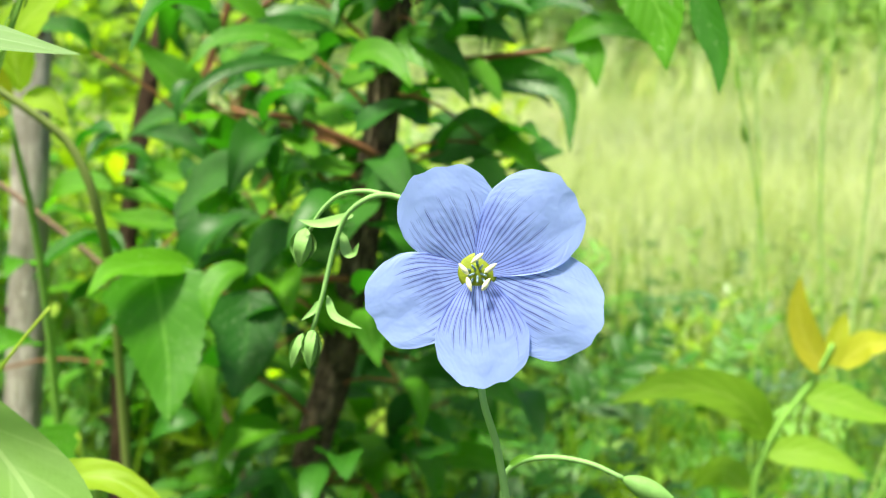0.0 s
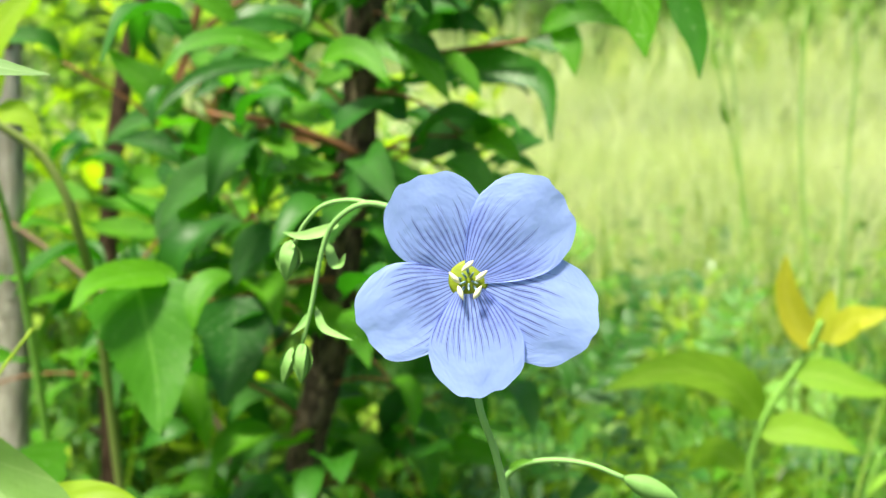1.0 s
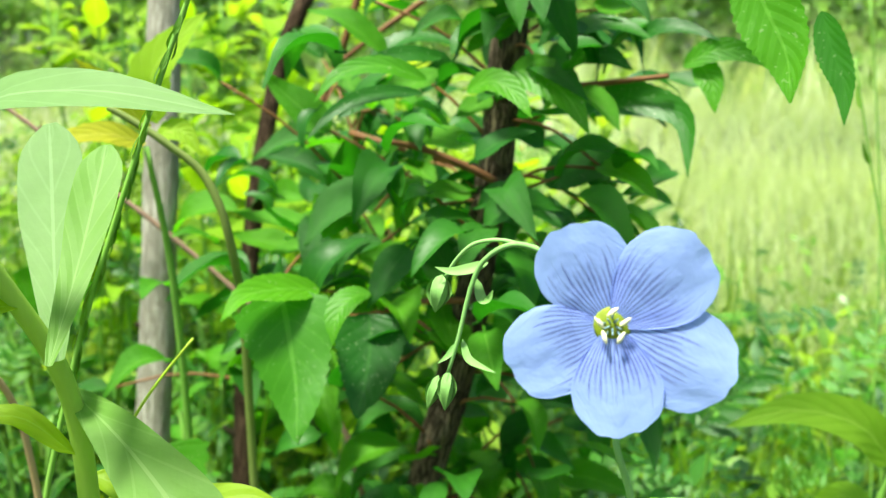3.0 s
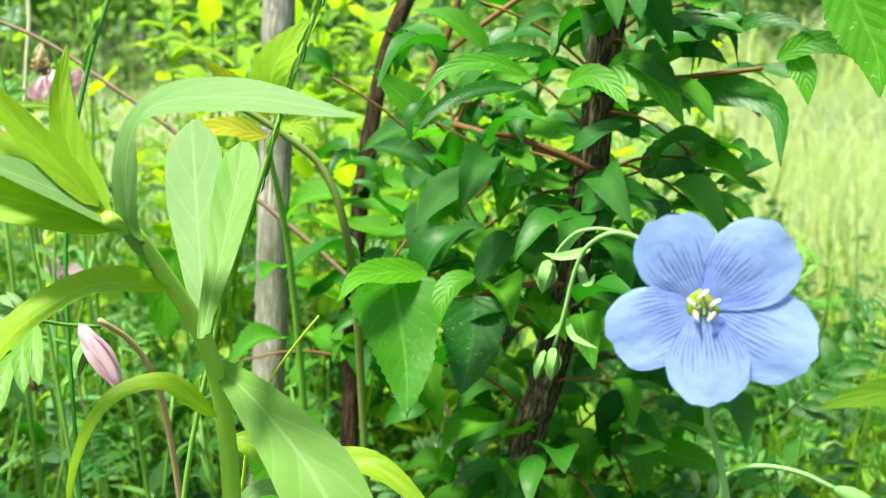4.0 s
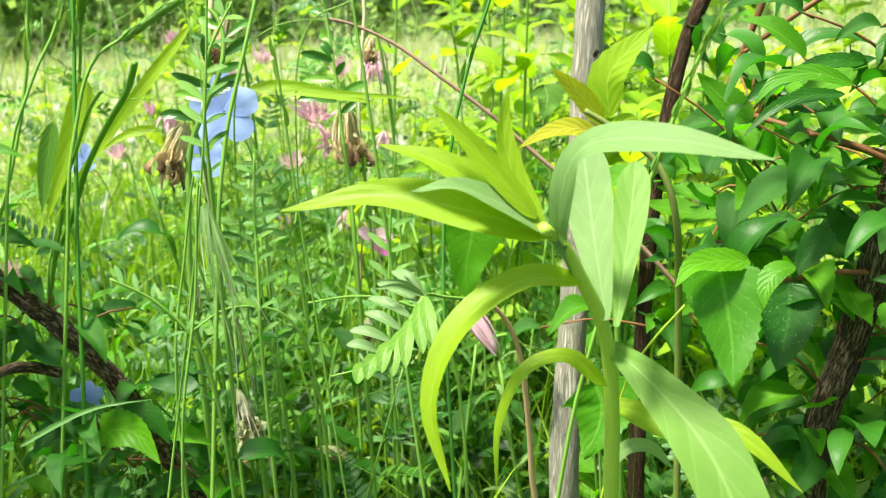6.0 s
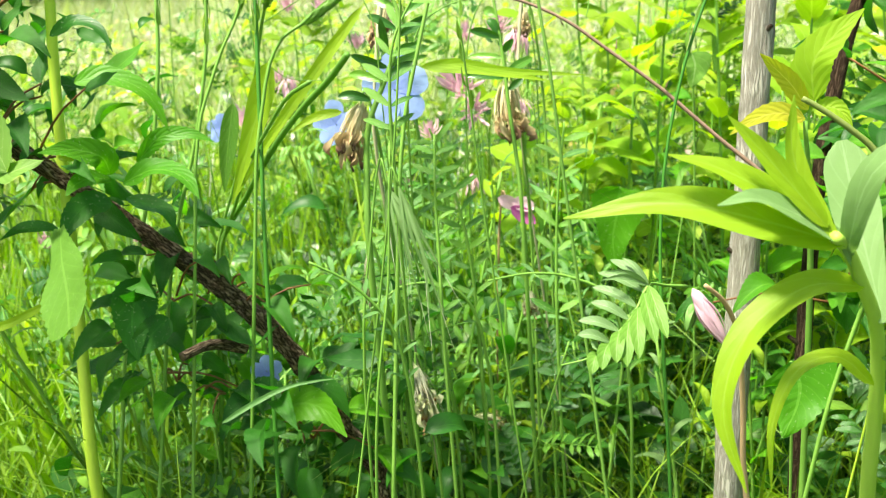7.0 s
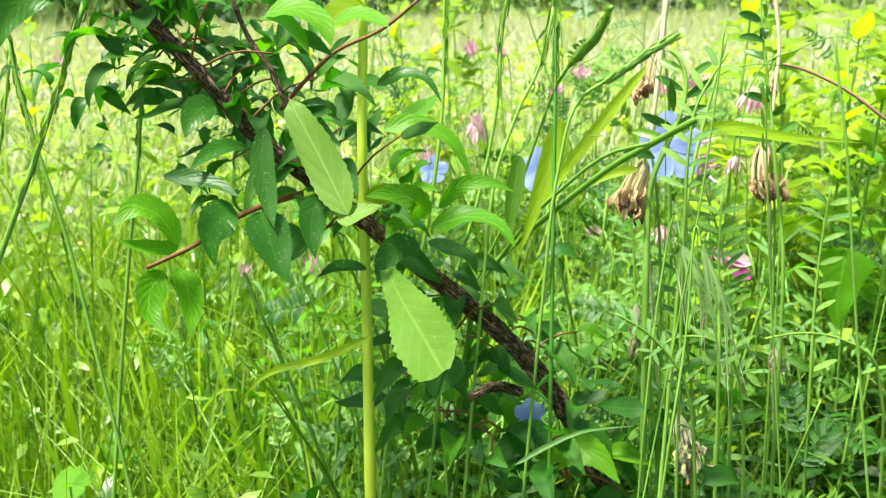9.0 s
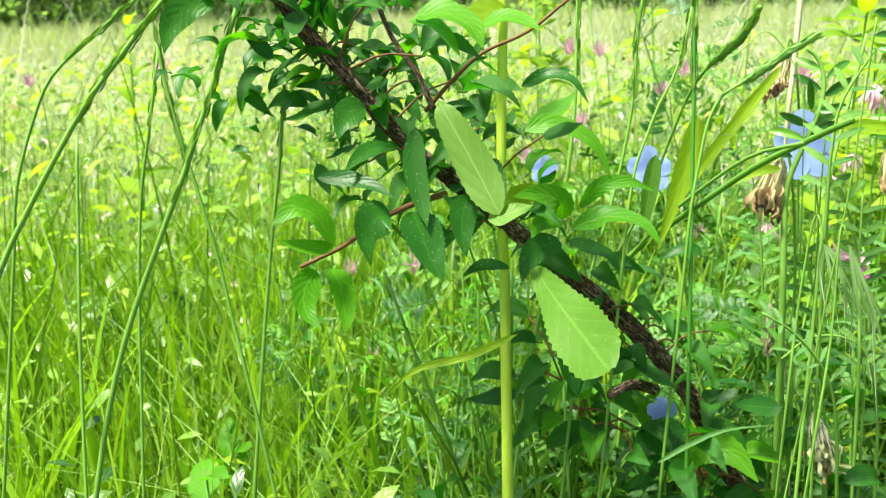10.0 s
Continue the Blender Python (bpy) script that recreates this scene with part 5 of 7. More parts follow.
EAR_SPIKE = leaf_mesh("spikelet", "lance", 0.42, M["stem_ear"], 0.03, 0.25, 0, 6, 2)


def grass_stalk(pts, r0=0.0009, spikes=0, size=0.010, mt="stem", seed=1, label="tall green grass stalk with narrow spikelets", close=0.25, reach=52):
    p = [Vector(q) for q in pts]
    d = p[-1] - p[-2]
    k = p[-1].z / max(-d.z, 1e-4)
    flat = Vector((d.x, d.y, 0)) * k
    if flat.length > 0.05:
        flat *= 0.05 / flat.length
    foot = p[-1] + flat
    foot.z = 0
    root = thing("grass_stalk", foot, label, "grass", "tall grass stalks")
    step = (p[-1] - p[-2]).length
    way = []
    while p[-1].z > 0.02 and step < (foot - p[-1]).length * 0.8:
        way.append(p[-1].lerp(foot, step / (foot - p[-1]).length))
        step *= 2.2
    stem("stem", p + way + ([foot] if p[-1].z > 0.02 else []), r0 * 0.42, r0 * 0.50, M[mt], root, n=24, sides=6)
    r = random.Random(seed)
    line = spline(p, 120)
    for i in range(spikes):
        j = int(i * reach / max(spikes, 1))
        c = line[min(j, 119)]
        d = (line[max(j - 1, 0)] - line[j + 1]).normalized()
        s = d.cross(Vector((r.uniform(-1, 1), r.uniform(-1, 1), r.uniform(-1, 1)))).normalized()
        s2 = s * (1 if i % 2 else -1)
        placed("spikelet", SPIKE, along(c + s2 * r0 * 0.6, c + d * size * 0.62 + s2 * size * close, s2), root)
    return root


grass_stalk([(-0.0723, 0.1836, 0.3588), (-0.0754, 0.1837, 0.3521), (-0.0806, 0.1825, 0.3393), (-0.0854, 0.1814, 0.3262), (-0.0913, 0.1797, 0.3100), (-0.0962, 0.1786, 0.2965), (-0.1002, 0.1775, 0.2828), (-0.1052, 0.1753, 0.2627)], 0.0013, 40, 0.0080, "stem", close=0.04, reach=112)
grass_stalk([(-0.1497, 0.2496, 0.3876), (-0.1537, 0.2442, 0.3702), (-0.1592, 0.2374, 0.3494), (-0.1635, 0.2296, 0.3215), (-0.1642, 0.2239, 0.2952), (-0.1626, 0.2192, 0.2689), (-0.1593, 0.2135, 0.2337)], 0.0013, 8, 0.014, "stem_dark", seed=4, close=0.12)
grass_stalk([(-0.0796, 0.1880, 0.2898), (-0.0863, 0.1859, 0.2817), (-0.0912, 0.1841, 0.2744), (-0.0947, 0.1824, 0.2657)], 0.0007, 0, mt="stem_lime", label="thin pale grass blade tip")


# ---- pink vetch and its leaf ----
def leaflets(root, line, pairs, size, mesh, face, seed=1, tip=True):
    r = random.Random(seed)
    pts = spline(line, 40)
    for i in range(pairs):
        j = 4 + int(34 * i / max(1, pairs - 1))
        c = pts[j]
        d = (pts[min(j + 1, 40)] - pts[j - 1]).normalized()
        s = d.cross(Vector(face)).normalized()
        for q in (1, -1):
            t = c + (s * q * 0.9 - d * 0.45 + jitter(0.15)).normalized() * size * r.uniform(0.8, 1.15)
            placed("leaflet", mesh, along(c, t, Vector(face) + jitter(0.25)), root)


VETCH = leaf_mesh("leaflet", "round", 0.25, M["vetch"], 0.06, 0.2, 0, 8, 2)


def pinnate_mesh(pairs, bend, seed, mt):
    """A feathered leaf along +y, one unit long."""
    r = random.Random(seed)
    bm = bmesh.new()
    line = spline([(0, 0, 0), (0.02, 0.4, bend), (0.05, 0.75, bend * 0.9), (0.02, 1.0, bend * 0.2)], 30)
    tube(bm, line[::5], 0.010, 0.005, 4, 8)
    for i in range(pairs):
        c = line[4 + int(26 * i / pairs)]
        for q in (1, -1):
            ln = r.uniform(0.20, 0.32) * (1 - 0.35 * i / pairs)
            e = c + Vector((q * ln * 0.86, ln * r.uniform(0.15, 0.65), ln * r.uniform(-0.25, 0.35)))
            leaf_into(bm, [c, c.lerp(e, 0.5) + Vector((0, 0, 0.02)), e], ln * 0.30, (r.uniform(-0.3, 0.3), -0.2, 1), "round", 0.2, 0, 5, 2)
    me = bpy.data.meshes.new("leaf")
    bm.to_mesh(me)
    bm.free()
    me.polygons.foreach_set("use_smooth", [True] * len(me.polygons))
    me.materials.append(mt)
    return me


PINNATE = [pinnate_mesh(7, 0.10, 1, M["vetch"]), pinnate_mesh(9, -0.05, 2, M["vetch_dark"]), pinnate_mesh(6, 0.18, 3, M["vetch"]), pinnate_mesh(7, 0.05, 4, M["vetch_dark"]), pinnate_mesh(8, 0.12, 5, M["vetch"])]


def vetch(line, count, size, face=(0.1, -0.7, 0.7), seed=1, label="climbing vetch with feathered leaves of narrow leaflets"):
    """A thin stem that carries feathered leaves on all sides."""
    foot = Vector(line[-1])
    r = random.Random(seed)
    root = thing("vetch", (foot.x, foot.y, 0), label, "plant", "vetch plants")
    stem("stem", line, 0.0004, 0.0008, M["stem"], root, n=20, sides=5)
    pts = spline(line, 40)
    for i in range(count):
        c = pts[int(36 * i / count) + 1]
        a = r.uniform(0, 6.28)
        d = Vector((math.cos(a), math.sin(a) * 0.8 - 0.2, r.uniform(-0.5, 1.0))).normalized()
        placed("leaf", r.choice(PINNATE), along(c, c + d * size * r.uniform(0.7, 1.3), Vector(face) + jitter(0.5)), root)
    return root


VETCH_PALE = leaf_mesh("leaflet", "round", 0.24, M["vetch_pale"], 0.06, 0.2, 0, 8, 2)


def vetch_spray(line, pairs, size, face, seed, mesh=VETCH):
    """A single feathered leaf seen close, each leaflet apart."""
    foot = Vector(line[-1])
    root = thing("vetch", (foot.x, foot.y, 0), "vetch shoot with dark green paired leaflets", "plant", "vetch plants")
    stem("stem", [*line, (foot.x, foot.y + 0.01, 0.0)], 0.0005, 0.0009, M["stem"], root, n=24, sides=5)
    leaflets(root, line, pairs, size, mesh, face, seed)


def pink_vetch():
    foot = (-0.1244, 0.2392, 0.1836)
    root = thing("vetch", (foot[0], foot[1], 0.0), "vetch with a drooping pale pink flower and fan of leaflets", "plant")
    stem("stem", [(-0.146, 0.2088, 0.2822), (-0.1417, 0.2151, 0.2753), (-0.1386, 0.2201, 0.2643), (-0.1377, 0.2233, 0.2497), (-0.1373, 0.2257, 0.2312), (-0.1373, 0.2278, 0.2124)] + [(foot[0], foot[1], 0.1), (foot[0], foot[1], 0.0)], 0.0007, 0.0012, M["stem_pink"], root, n=30)
    for a, b, w, mt in (((-0.1489, 0.2048, 0.2821), (-0.1385, 0.2038, 0.2663), 0.0023, "pink_pale"), ((-0.1491, 0.2061, 0.2769), (-0.1502, 0.2041, 0.2689), 0.0015, "bud")):
        bm = bmesh.new()
        a, b = Vector(a), Vector(b)
        bm.loops.layers.uv.verify()
        ellipsoid(bm, a, b - a, (b - a).length, w, 12, 12, 0.6)
        flower = part("flower", bm, M[mt], root, "drooping pale pink flower" if mt == "pink_pale" else "")
        for k in range(3):
            d = b - a
            off = d.cross(Vector((math.cos(k * 2.1), math.sin(k * 2.1), 0.3))).normalized() * w
            leaf([a + d * 0.05, a + d * 0.5 + off * 1.1, a + d * 1.04 + off * 0.5], w * 1.5, off, M[mt], flower, "lance", name="petal", n=10, m=2)
    rachis = [(-0.1557, 0.2239, 0.2764), (-0.1601, 0.2153, 0.2789), (-0.1633, 0.2072, 0.2812), (-0.1652, 0.1995, 0.2747), (-0.1690, 0.1923, 0.2693), (-0.1739, 0.1868, 0.2639), (-0.1836, 0.1830, 0.2609)]
    stem("leaf_stalk", rachis, 0.0006, 0.00025, M["stem"], root, n=20, sides=5)
    line = spline(rachis, 36)
    ups = [(-0.1775, 0.2130, 0.2867), (-0.1794, 0.2065, 0.2841), (-0.1794, 0.2008, 0.2810), (-0.1782, 0.1958, 0.2777), (-0.1798, 0.1890, 0.2738), (-0.1787, 0.1851, 0.2706), (-0.1739, 0.1844, 0.2675)]
    downs = [(-0.1532, 0.1927, 0.2698), (-0.1561, 0.1907, 0.2684), (-0.1599, 0.1864, 0.2649), (-0.1630, 0.1841, 0.2627), (-0.1658, 0.1829, 0.2640), (-0.1695, 0.1804, 0.2623), (-0.1724, 0.1796, 0.2610)]
    for i in range(7):
        b = line[12 + int(2.9 * i)]
        for tip, w, mt in ((ups[i], 0.0036, "vetch_grey"), (downs[i], 0.0046, "vetch_lime")):
            tip = Vector(tip)
            leaf([b, b.lerp(tip, 0.5) + Vector((0, -0.001, 0.0015)), tip], w, (0.25, -0.55, 0.8), M[mt], root, "round", 0.35, name="leaflet", n=12)
    for tip in [(-0.1744, 0.1984, 0.2871), (-0.1746, 0.1954, 0.2853), (-0.1725, 0.2094, 0.2888)]:
        b, tip = line[12], Vector(tip)
        leaf([b, b.lerp(tip, 0.5) + Vector((0, -0.001, 0.002)), tip], 0.0022, (0.5, -0.75, 0.45), M["vetch_grey"], root, "lance", 0.5, name="leaflet", n=10)


pink_vetch()


# ---- upright herb before the leaning plum ----
def upright_herb():
    root = thing("meadow_herb", (-0.395, 0.185, 0.0), "upright light green herb stem with toothed hanging leaves", "plant")
    stem("stem", [(-0.4140, 0.2199, 0.4146), (-0.4115, 0.2152, 0.3826), (-0.4098, 0.2100, 0.3504), (-0.4071, 0.2046, 0.3155), (-0.4030, 0.1987, 0.2757), (-0.3991, 0.1920, 0.2332), (-0.3950, 0.1847, 0.1880)] + [(-0.395, 0.187, 0.1), (-0.395, 0.187, 0.0)], 0.0020, 0.0027, M["stem_lime"], root, sides=10, n=40)
    L = lambda pts, w, mt, kind="lance", face=(0.6, -0.72, 0.42): leaf(pts, w, face, M[mt], root, kind, 0.10, 1.0, 34, 4, wave=0.06)
    L([(-0.3812, 0.156, 0.3188), (-0.3885, 0.158, 0.3289), (-0.3989, 0.1604, 0.3432), (-0.409, 0.1627, 0.3561), (-0.4126, 0.1641, 0.3602)], 0.0165, "herb_wide", "ovate", (0.35, -0.9, 0.3))
    L([(-0.3856, 0.155, 0.3169), (-0.3777, 0.1571, 0.3194), (-0.3707, 0.1636, 0.3223)], 0.0105, "herb_wide", "ovate", (0.2, -0.6, 0.8))
    L([(-0.3722, 0.1676, 0.296), (-0.3554, 0.1512, 0.29), (-0.3372, 0.1354, 0.2835), (-0.3205, 0.1193, 0.2788)], 0.0215, "herb_mid", "obovate", (0.45, -0.88, 0.12))
    L([(-0.4098, 0.2144, 0.3941), (-0.4162, 0.2064, 0.3920), (-0.4175, 0.2006, 0.3876), (-0.4187, 0.1949, 0.3833)], 0.0120, "herb")
    L([(-0.4021, 0.1981, 0.3158), (-0.3912, 0.2010, 0.3184), (-0.3826, 0.2008, 0.3144), (-0.3720, 0.2014, 0.3093)], 0.0090, "herb")


upright_herb()


# ---- withered clover heads ----
def clover_head(at, axis, size, stem_pts, mt, seed, label, spread=0.16, count=56, wide=1.0, kind="lance"):
    root = thing("clover", (stem_pts[-1][0], stem_pts[-1][1], 0), label, "flower", "clover heads")
    r = random.Random(seed)
    axis = Vector(axis).normalized()
    a = axis.cross(Vector((0.3, 0.2, 0.9))).normalized()
    b = axis.cross(a)
    at = Vector(at)
    for i in range(count):
        w = i * 2.4 + r.uniform(-0.4, 0.4)
        t = (i + 0.5) / count
        out = a * math.cos(w) + b * math.sin(w)
        base = at + axis * size * 0.30 * t + out * size * (0.07 if kind == "round" else 0.05 + 0.10 * t)
        end = base + (axis * r.uniform(0.55 if kind == "round" else 0.70, 1.12) + out * r.uniform(-0.05, spread) + a * r.uniform(-0.1, 0.1)) * size * 0.70
        side = axis.cross(out)
        end += side * size * r.uniform(-0.16, 0.16)
        leaf([base, base.lerp(end, 0.45) + out * size * r.uniform(0.02, 0.13) - side * size * r.uniform(-0.05, 0.05), end], size * wide * r.uniform(0.028, 0.065), out, M[mt], root, kind, 0.5, n=5, m=2, name="floret")
    stem("stem", [at, *stem_pts], 0.0004, 0.0005, M["stem"], root, n=16, sides=6)


def drop_to(p, dx=0.0, dy=0.0):
    p = Vector(p)
    return [p + Vector((dx * 0.3, dy * 0.3, 0.004)), p + Vector((dx * 0.7, dy * 0.7, -p.z * 0.4)), Vector((p.x + dx, p.y + dy, 0.0))]


def withered_head(top, tip, width, seed, fresh=False):
    """A head hung over: straw-coloured calyx threads, then shrivelled petals."""
    r = random.Random(seed)
    top, tip = Vector(top), Vector(tip)
    label = "dried clover head, pale green above and brown below" if fresh else "withered straw-brown clover head with dark drooping petals"
    root = thing("clover", (top.x + 0.008, top.y + 0.006, 0), label, "flower", "clover heads")
    width *= 0.86
    d = tip - top
    a = d.cross(Vector((0.5, -0.8, 0.1))).normalized()
    b = d.normalized().cross(a)
    for i in range(60):
        w = i * 2.4 + r.uniform(-0.5, 0.5)
        out = a * math.cos(w) + b * math.sin(w)
        reach = r.uniform(0.35, 0.80)
        base = top + d * r.uniform(-0.03, 0.06) + out * width * r.uniform(0.04, 0.14)
        end = top + d * reach + out * width * r.uniform(0.12, 0.50) + a * width * r.uniform(-0.12, 0.12)
        leaf([base, base.lerp(end, 0.4) + out * width * r.uniform(0.02, 0.12), end], width * r.uniform(0.05, 0.11), out, M["calyx" if fresh else "husk"], root, "lance", 0.5, n=6, m=2, name="floret", wave=0.1, seed=i)
    lean = a * r.choice((-1, 1))
    for i in range(34):
        w = i * 2.4 + r.uniform(-0.8, 0.8)
        out = a * math.cos(w) + b * math.sin(w)
        low = r.random()
        base = top + d * (0.36 + 0.26 * low) + out * width * r.uniform(0.08, 0.34)
        end = base + d * r.uniform(0.12, 0.40) + out * width * r.uniform(-0.20, 0.22) + b * width * r.uniform(-0.14, 0.14) + lean * width * 0.22 * low
        leaf([base, base.lerp(end, 0.4) + out * width * r.uniform(0.0, 0.14), base.lerp(end, 0.75) + a * width * r.uniform(-0.14, 0.14), end], width * r.uniform(0.12, 0.24), out + a * r.uniform(-0.9, 0.9), M["dried" if fresh else "withered"], root, "round", 0.8, n=8, m=2, name="petal", wave=0.35, curl=0.3, seed=i)
    stem("stem", [top + d * 0.1, top + Vector((0.001, 0.001, 0.005)), top + Vector((0.006, 0.004, -0.03)), (top.x + 0.008, top.y + 0.006, 0.0)], 0.0005, 0.0008, M["stem"], root, n=20, sides=6)


for top, tip, width, seed in (((-0.3084, 0.2794, 0.3268), (-0.3148, 0.2686, 0.2993), 0.0163, 1), ((-0.2739, 0.3511, 0.3267), (-0.2708, 0.3447, 0.2959), 0.0195, 2),
                              ((-0.3215, 0.3309, 0.3712), (-0.3257, 0.3213, 0.3436), 0.0118, 3), ((-0.2805, 0.3911, 0.3584), (-0.2802, 0.3872, 0.3431), 0.0086, 4)):
    withered_head(top, tip, width, seed)
for top, tip, width, seed in (((-0.2866, 0.2699, 0.2153), (-0.2769, 0.2672, 0.1850), 0.0145, 5), ((-0.3104, 0.2785, 0.2614), (-0.3082, 0.2730, 0.2362), 0.0066, 6), ((-0.2584, 0.3343, 0.2312), (-0.2585, 0.3308, 0.2186), 0.0092, 7)):
    withered_head(top, tip, width, seed, True)
clover_head((-0.2908, 0.3335, 0.1632), (0.9, 0, -0.2), 0.018, drop_to((-0.2908, 0.3335, 0.1632), -0.006, 0.01), "dried", 16, "dried pale clover head low in the grass", spread=0.05, wide=1.0)


def pink_clover(px, ax, size, seed):
    clover_head(px, ax, size * 0.85, drop_to(px, 0.01, 0.01), "pink", seed, "small faded pink clover flower on a thin stem", spread=0.8, count=28, wide=1.9, kind="round")


pink_clover((-0.3309, 0.4190, 0.3124), (0.2, -0.7, 0.5), 0.027, 8)
pink_clover((-0.3226, 0.4151, 0.3023), (0.4, -0.7, 0.2), 0.021, 48)
pink_clover((-0.3174, 0.4498, 0.2451), (0.8, 0, -0.5), 0.015, 9)
pink_clover((-0.4444, 0.4956, 0.3306), (0, -0.3, 1), 0.016, 10)
pink_clover((-0.4890, 0.4658, 0.3117), (0, -0.3, 1), 0.015, 11)
pink_clover((-0.6164, 0.3695, 0.2158), (0, -0.3, 1), 0.015, 12)
pink_clover((-0.6173, 0.3897, 0.1465), (0, -0.3, 1), 0.015, 13)
pink_clover((-0.6229, 0.4599, 0.1919), (0, -0.3, 1), 0.015, 14)
pink_clover((-0.8893, 0.3334, 0.3406), (0, -0.3, 1), 0.015, 15)
pink_clover((-0.3626, 0.5440, 0.3409), (0, -0.3, 1), 0.015, 16)
pink_clover((-0.4195, 0.5077, 0.2329), (0, -0.3, 1), 0.015, 17)
pink_clover((-0.4367, 0.5221, 0.3413), (0, -0.3, 1), 0.018, 18)
pink_clover((-0.2958, 0.4206, 0.3487), (0, -0.2, -1), 0.022, 19)
pink_clover((-0.3128, 0.4598, 0.3046), (0, -0.2, -1), 0.016, 20)
pink_clover((-0.3605, 0.4335, 0.2840), (0, -0.2, 1), 0.016, 21)
pink_clover((-0.5398, 0.4878, 0.2797), (0, -0.2, 1), 0.020, 22)
pink_clover((-0.5128, 0.5115, 0.3127), (0, -0.2, -1), 0.024, 23)
pink_clover((-0.3831, 0.5297, 0.3303), (0.2, -0.2, 1), 0.020, 24)
pink_clover((-0.3670, 0.5400, 0.3355), (0.5, -0.2, 0.6), 0.020, 25)
pink_clover((-0.5245, 0.5740, 0.3513), (0, -0.2, 1), 0.018, 26)
pink_clover((-0.3736, 0.5131, 0.2472), (0, -0.2, -1), 0.018, 27)
pink_clover((-0.5411, 0.5577, 0.3530), (0, -0.3, 1), 0.020, 28)
pink_clover((-0.6270, 0.4585, 0.1962), (0.3, -0.3, 1), 0.020, 29)
pink_clover((-0.8806, 0.4611, 0.3421), (0, -0.3, 1), 0.022, 30)

# ---- twig across the meadow ----
tw = thing("dry_twig", (-0.2, 0.3, 0.0), "thin reddish brown bramble twig", "twig")
stem("stem", [(-0.2611, 0.3216, 0.3664), (-0.2531, 0.3240, 0.3643), (-0.2355, 0.3291, 0.3555), (-0.2175, 0.3327, 0.3421), (-0.1963, 0.3375, 0.3253), (-0.1750, 0.3416, 0.3059), (-0.1541, 0.3458, 0.2876), (-0.1261, 0.3514, 0.2595), (-0.0945, 0.3541, 0.2132)] + [(-0.03, 0.22, 0.06), (0.0, 0.21, 0.0)], 0.0006, 0.0012, M["twig_grey"], tw, n=40)
for q in ((0, 0.004, 0.012), (0.004, 0.0, 0.010), (-0.003, -0.004, 0.011)):
    b = Vector((-0.2184, 0.3367, 0.3416)) + Vector((q[0] * 6, q[1] * 2, -q[0] * 4))
    stem("thorn", [b, b + Vector(q) * 0.35], 0.0004, 0.0001, M["twig_grey"], tw, n=3, sides=5)

# ---- thin arching tendrils ----
def tendril(pts, r0, label):
    p = Vector(pts[-1])
    root = thing("tendril", (p.x, p.y + 0.01, 0.0), label, "plant")
    stem("stem", [*pts, (p.x, p.y + 0.01, 0.0)], r0 * 0.3, r0 * 0.5, M["stem"], root, n=60, sides=6)


tendril([(-0.2621, 0.3235, 0.3658), (-0.2714, 0.3162, 0.3665), (-0.2821, 0.3096, 0.3638), (-0.2911, 0.3026, 0.3561), (-0.2937, 0.2967, 0.3392), (-0.2941, 0.2923, 0.3146)], 0.0009, "pale green stalk arching over from the grass")
tendril([(-0.2288, 0.3367, 0.3554), (-0.2283, 0.3390, 0.3627), (-0.2310, 0.3400, 0.3724), (-0.2376, 0.3377, 0.3773), (-0.2463, 0.3328, 0.3769), (-0.2568, 0.3258, 0.3722), (-0.2677, 0.3208, 0.3673), (-0.2740, 0.3177, 0.3555), (-0.2763, 0.3130, 0.3204)], 0.0008, "thin green tendril bent in a hook")
tendril([(-0.3216, 0.2717, 0.3369), (-0.3348, 0.2659, 0.3387), (-0.3413, 0.2638, 0.3431), (-0.3480, 0.2620, 0.3490), (-0.3493, 0.2627, 0.3555), (-0.3464, 0.2652, 0.3608), (-0.3383, 0.2702, 0.3665), (-0.3280, 0.2763, 0.3729), (-0.3189, 0.2823, 0.3813), (-0.3101, 0.2846, 0.3727), (-0.3037, 0.2849, 0.3600), (-0.3006, 0.2822, 0.3405)], 0.0006, "thin dark tendril in a loose loop")


# ---- grasses and vetch round the blue flowers ----
grass_stalk([(-0.3669, 0.2647, 0.4048), (-0.3685, 0.2599, 0.3810), (-0.3682, 0.2548, 0.3523), (-0.3716, 0.2457, 0.3162), (-0.3792, 0.2317, 0.2702), (-0.3809, 0.2099, 0.1825)], 0.0017, 12, 0.016, seed=7, close=0.04)
grass_stalk([(-0.4014, 0.2692, 0.4059), (-0.3996, 0.2637, 0.3811), (-0.3970, 0.2560, 0.3464), (-0.3979, 0.2425, 0.2970), (-0.4034, 0.2237, 0.2377)], 0.0020, 11, 0.016, seed=8, close=0.04)
grass_stalk([(-0.3441, 0.2623, 0.3972), (-0.3421, 0.2578, 0.3766), (-0.3403, 0.2539, 0.3583), (-0.3385, 0.2493, 0.3377), (-0.3362, 0.2437, 0.3125), (-0.3336, 0.2371, 0.2827)], 0.0019, 16, 0.014, "stem_dark", seed=9, close=0.04)
grass_stalk([(-0.3446, 0.2608, 0.3927), (-0.3452, 0.2577, 0.3824), (-0.3468, 0.2537, 0.3709), (-0.3488, 0.2503, 0.3625), (-0.3525, 0.2457, 0.3526), (-0.3561, 0.2398, 0.3382), (-0.3585, 0.2356, 0.3275), (-0.3595, 0.2298, 0.308)], 0.0015, 14, 0.013, seed=5, close=0.05, label="thin grass stalk leaning with a slight bend")
